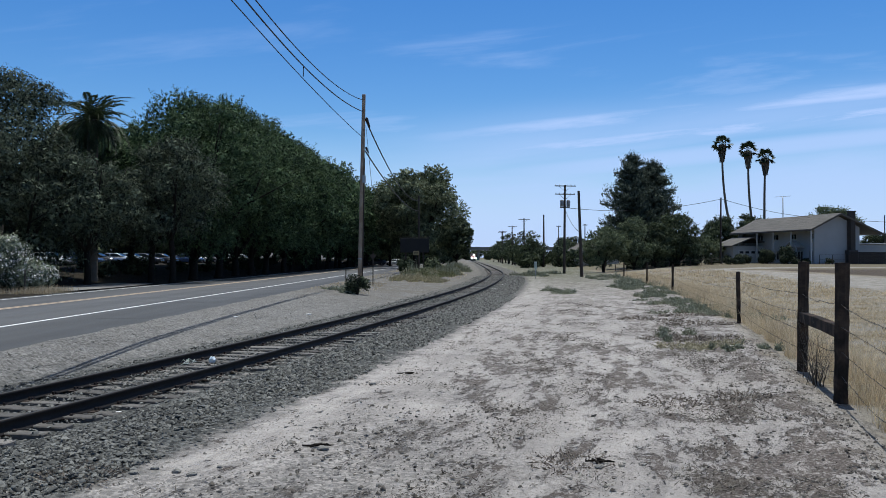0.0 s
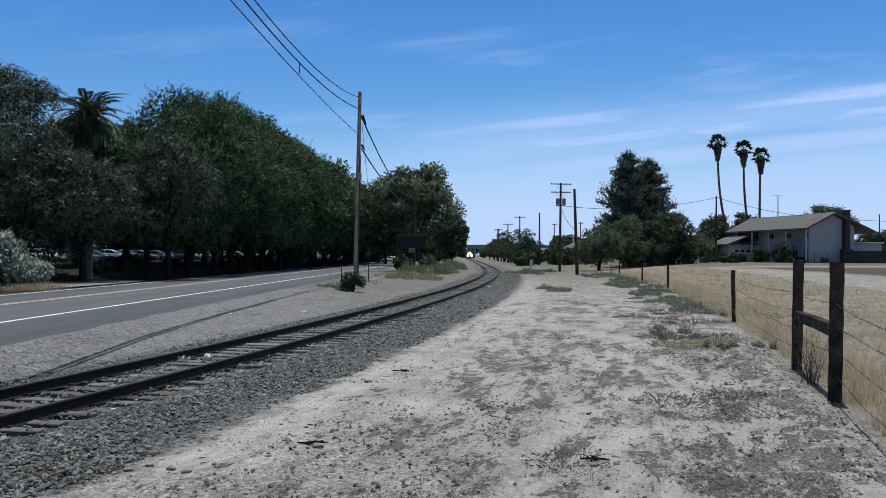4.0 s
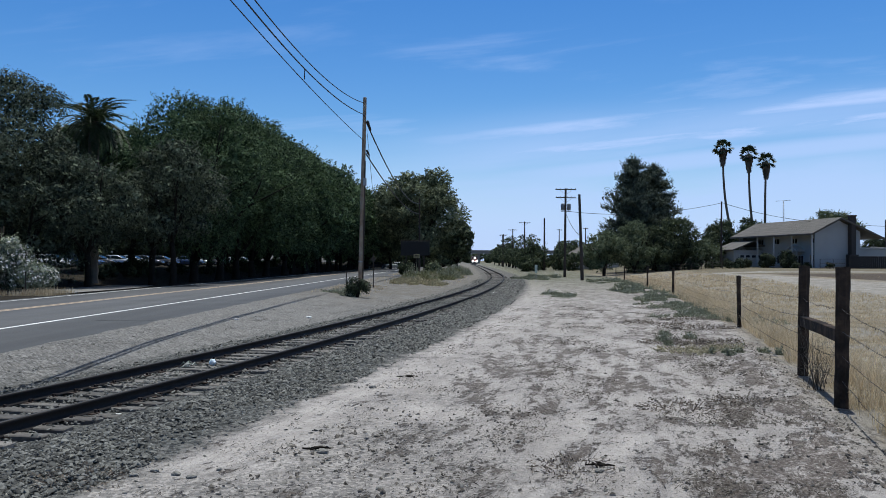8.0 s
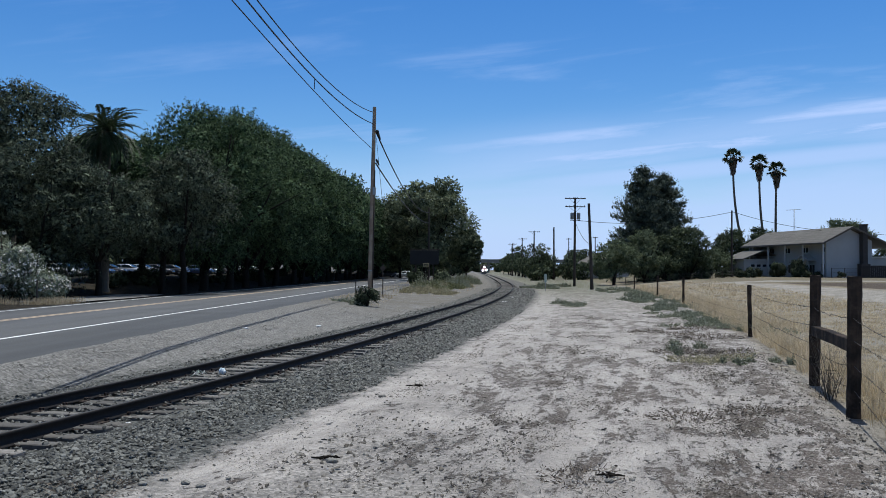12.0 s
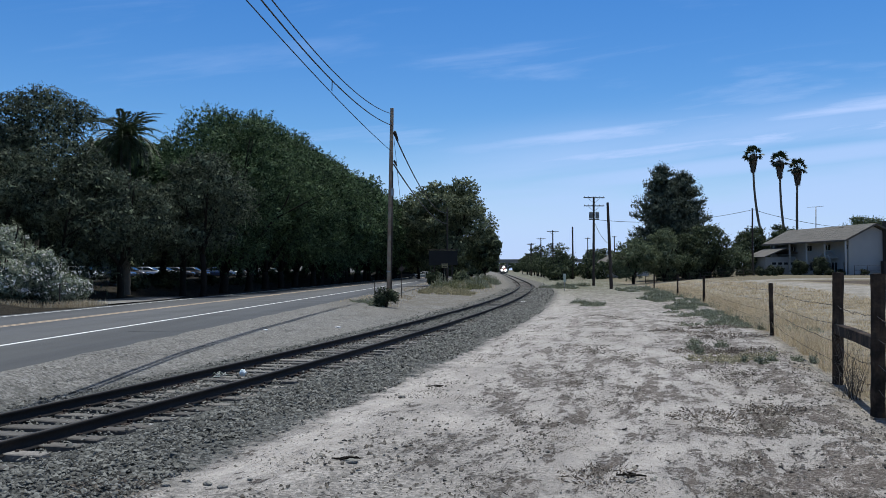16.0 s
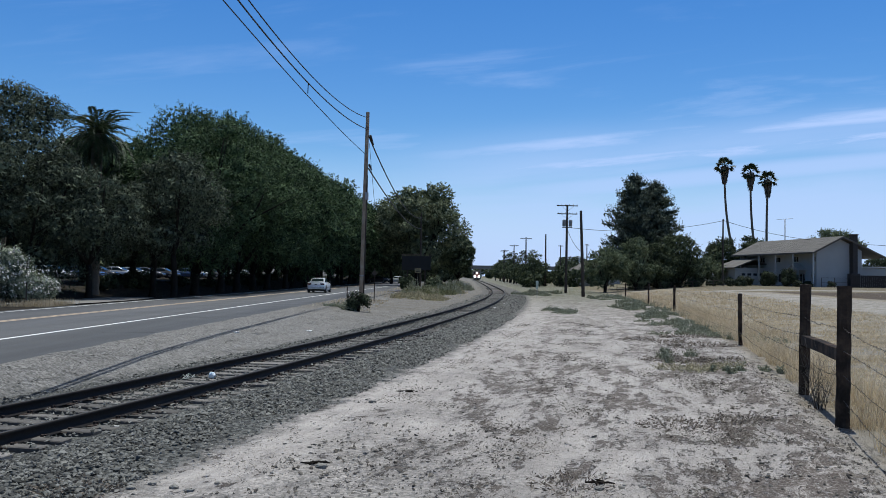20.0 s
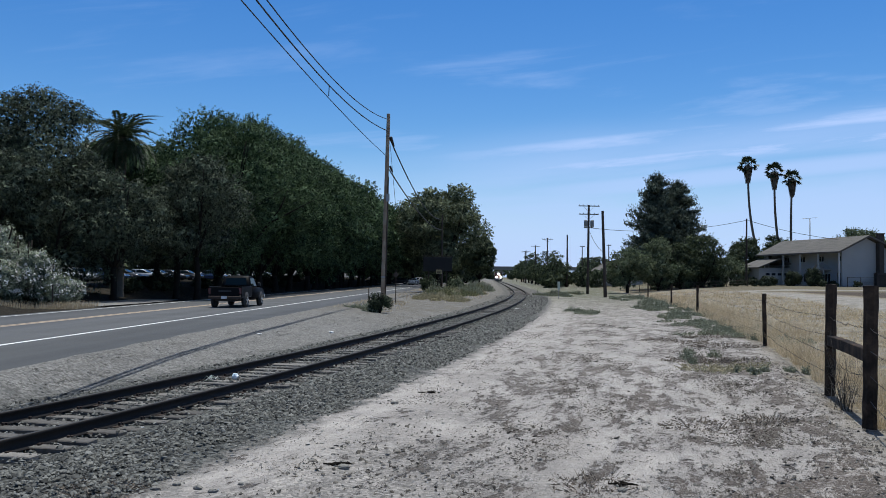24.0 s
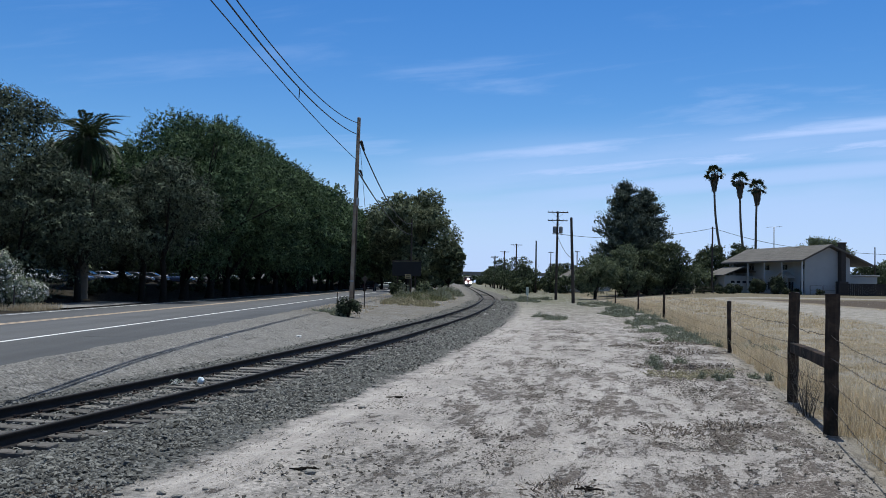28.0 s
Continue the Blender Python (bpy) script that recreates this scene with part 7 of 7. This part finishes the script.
    part("plate_lettering", box(0.24, 0.01, 0.05, pose(0, -L - 0.012, 0.79)), M["black"], t)
    part("underbody", box(1.5, 3.9, 0.14, pose(0, 0, 0.24)), M["black"], t)
    return t


def pickup(paint, label):
    """An older two-door pickup; it faces +y."""
    t = thing("pickup_truck", Matrix(), label, "truck")
    L = 2.6
    w = 0.93
    front = [ring(-0.35, w, 0.45, 1.12), ring(1.1, w, 0.45, 1.12), ring(1.7, w - 0.02, 0.45, 1.10), ring(L - 0.15, w - 0.05, 0.48, 1.04), ring(L, w - 0.12, 0.55, 0.95)]
    smooth(part("body", loft(front), paint, t))
    cab = [ring(-0.45, 0.80, 1.08, 1.2, 0.0, 0.72), ring(-0.36, 0.76, 1.08, 1.72, 0.0, 0.66), ring(0.1, 0.74, 1.08, 1.78, 0.0, 0.64), ring(0.55, 0.76, 1.08, 1.72, 0.0, 0.66), ring(1.15, 0.82, 1.08, 1.15, 0.0, 0.76)]
    smooth(part("cabin", loft(cab), paint, t))
    panel("rear_window", [(-0.62, -0.445, 1.25), (0.62, -0.445, 1.25), (0.57, -0.385, 1.64), (-0.57, -0.385, 1.64)], M["car_glass"], t)
    panel("windscreen", [(0.70, 1.13, 1.2), (-0.70, 1.13, 1.2), (-0.60, 0.62, 1.68), (0.60, 0.62, 1.68)], M["car_glass"], t)
    part("bed", box(1.86, 2.0, 0.1, pose(0, -1.5, 0.62)), M["black"], t)
    for s in (-1, 1):
        part("bed_side", box(0.09, 2.16, 0.58, pose(s * 0.895, -1.45, 0.88), 0.03), paint, t)
        c = [(s * 0.835, 0.85, 1.18), (s * 0.835, -0.25, 1.18), (s * 0.755, -0.25, 1.62), (s * 0.755, 0.5, 1.62)]
        panel("side_window", c if s > 0 else c[::-1], M["car_glass"], t)
        part("tail_light", box(0.14, 0.06, 0.32, pose(s * 0.85, -L + 0.06, 0.92), 0.01), M["tail"], t)
        part("headlight", box(0.3, 0.08, 0.2, pose(s * 0.66, L - 0.04, 0.86), 0.02), M["chrome"], t)
        part("mirror", box(0.18, 0.08, 0.2, pose(s * 1.04, 0.72, 1.28), 0.02), M["black"], t)
        part("wheel_arch", tube(np.array([(s * 0.80, -1.55, 0.42), (s * 0.955, -1.55, 0.42)]), 0.45, 20), M["black"], t)
        part("wheel_arch", tube(np.array([(s * 0.80, 1.62, 0.42), (s * 0.94, 1.62, 0.42)]), 0.45, 20), M["black"], t)
        wheel(t, s * 0.862, -1.55, 0.37, 0.24)
        wheel(t, s * 0.862, 1.62, 0.37, 0.24)
    part("front_bed_wall", box(1.8, 0.06, 0.56, pose(0, -0.42, 0.88)), paint, t)
    part("tailgate", box(1.66, 0.08, 0.54, pose(0, -L + 0.08, 0.88), 0.02), paint, t)
    part("tailgate_badge", box(0.7, 0.01, 0.09, pose(0, -L + 0.034, 0.92)), M["black"], t)
    part("rear_bumper", box(1.84, 0.16, 0.2, pose(0, -L - 0.02, 0.56), 0.04), M["iron"], t)
    part("front_bumper", box(1.8, 0.14, 0.22, pose(0, L, 0.58), 0.04), M["chrome"], t)
    part("number_plate", box(0.32, 0.02, 0.15, pose(0, -L - 0.11, 0.57)), M["plate"], t)
    part("underbody", box(1.2, 4.6, 0.2, pose(0, 0, 0.45)), M["black"], t)
    return t


white_car = sedan(M["car_white"], "white four-door saloon car driving away on the road")
black_truck = pickup(M["car_black"], "black pickup truck driving away on the road")
white_car.scale, black_truck.scale = (0.94, 0.88, 0.97), (0.95, 0.93, 0.95)
PARK = "cars parked under the trees"
cars = [sedan(M[k], lab, PARK) for k, lab in (("car_silver", "silver saloon car parked under the trees"), ("car_white", "white saloon car parked under the trees"), ("car_blue", "blue saloon car parked under the trees"), ("car_dark", "dark grey saloon car parked under the trees"))]
_r = random.Random(15)
for k in range(22):
    x, y = -41.5 + 0.03 * (k * 6) + _r.uniform(-1.6, 1.6), 60.0 + k * 4.7 + _r.uniform(-1.1, 1.1)
    m = pose(x, y, gz1(x, y), 0, 0, -90 + _r.uniform(-4, 4))
    if k < 4:
        cars[k].matrix_basis = m
    else:
        copy_thing(cars[_r.choice((0, 0, 1, 2, 2, 3, 3))], m)
tagged(copy_thing(cars[1], pose(-10.7, 190, ROAD_Z, 0, 0, 80)), "white car waiting at the side road", "car", "cars at the bend")
tagged(copy_thing(cars[3], pose(-14.8, 186, ROAD_Z, 0, 0, 88)), "dark car parked at the bend of the road", "car", "cars at the bend")
tagged(copy_thing(cars[3], pose(-20.0, 188, ROAD_Z, 0, 0, 95)), "dark car parked at the bend of the road", "car", "cars at the bend")

# ---- train ----
M.update(loco_red=surface("red_locomotive_paint", (0.032, 0.008, 0.008), 0.45, 0.2, 0.8, 12, 0.1), loco_grey=surface("grey_locomotive_paint", (0.10, 0.10, 0.11), 0.5, 0.2, 0.8, 12, 0.1),
         lamp=glow("headlamp_glow", (1.0, 0.97, 0.92), 60.0), car_brown=surface("brown_wagon_paint", (0.14, 0.07, 0.045), 0.7, 0.25, 0.6, 10, 0.2))
train = thing("locomotive", Matrix(), "red diesel locomotive with bright headlamps coming along the track", "locomotive")
part("frame", box(3.0, 17.5, 0.5, pose(0, 9.0, 1.35), 0.05), M["loco_grey"], train)
part("nose", box(2.4, 2.2, 1.7, pose(0, 1.5, 2.45), 0.15), M["loco_red"], train)
part("cab", box(3.0, 2.4, 2.7, pose(0, 3.8, 2.95), 0.12), M["loco_red"], train)
part("hood", box(2.1, 12.0, 2.2, pose(0, 11.0, 2.75), 0.1), M["loco_red"], train)
part("roof", box(3.1, 2.6, 0.15, pose(0, 3.8, 4.36), 0.05), M["loco_grey"], train)
part("plow", box(2.8, 0.25, 0.8, pose(0, 0.1, 0.65, 12, 0, 0), 0.05), M["loco_grey"], train)
part("coupler", box(0.3, 0.6, 0.3, pose(0, -0.2, 1.0), 0.04), M["iron"], train)
for s in (-1, 1):
    part("window", box(0.85, 0.05, 0.6, pose(s * 0.75, 2.58, 3.75), 0.02), M["pane"], train)
    part("ditch_lamp", tube(np.array([(s * 0.95, 0.1, 1.85), (s * 0.95, -0.05, 1.85)]), 0.38, 14), M["lamp"], train, "glowing ditch lamp")
    part("handrail", tube(np.array([(s * 1.4, 0.15, 1.6), (s * 1.4, 0.15, 2.6), (s * 1.4, 2.4, 2.6)]), 0.03, 6), M["steel"], train)
    part("step_well", box(0.5, 0.6, 0.9, pose(s * 1.2, 0.5, 0.85), 0.04), M["loco_grey"], train)
    for y in (3.0, 4.8, 6.6, 12.0, 13.8, 15.6):
        part("wheel", tube(np.array([(s * 0.70, y, 0.5), (s * 0.82, y, 0.5)]), 0.5, 18), M["iron"], train)
part("headlamp", tube(np.array([(0, 0.45, 3.25), (0, 0.32, 3.25)]), 0.38, 14), M["lamp"], train, "glowing twin headlamp on the nose")
wagons = []
for k in range(3):
    wg = thing("freight_wagon", Matrix(), "brown freight wagon coupled behind the locomotive", "wagon", "wagons of the train")
    part("body", box(3.0, 15.5, 3.0, pose(0, 9.0, 2.7), 0.08), M["car_brown"], wg)
    part("frame", box(2.6, 16.5, 0.4, pose(0, 9.0, 1.05), 0.04), M["iron"], wg)
    for s in (-1, 1):
        for y in (2.5, 4.2, 13.8, 15.5):
            part("wheel", tube(np.array([(s * 0.70, y, 0.45), (s * 0.82, y, 0.45)]), 0.45, 16), M["iron"], wg)
    wagons.append(wg)


# ---- things that move ----


def on_track(y):
    return pose(float(track_x(y)), y, 0.2, 0, 0, -math.degrees(math.atan(float(track_slope(y)))))


def on_lane(y):
    x = (float(white_line(y)) + float(yellow_line(y))) / 2
    return pose(x, y, ROAD_Z + 0.004, 0, 0, -1.2)


def motions():
    steps = [28.0 * k / 14 for k in range(15)]
    walk(train, [(t, on_track(470 - 3.6 * t)) for t in steps])
    for k, wg in enumerate(wagons):
        walk(wg, [(t, on_track(470 - 3.6 * t + 19.0 + 17.6 * k)) for t in steps])
    walk(white_car, [(t, on_lane(39.1 + 20.6 * (t - 18.0))) for t in (0.0, 7.0, 14.0, 17.0, 18.0, 20.0, 22.0, 24.0, 26.0, 28.0)])
    walk(black_truck, [(t, on_lane(57.9 + 22.9 * (t - 24.5))) for t in (0.0, 8.0, 16.0, 22.0, 24.5, 26.0, 28.0)])


motions()
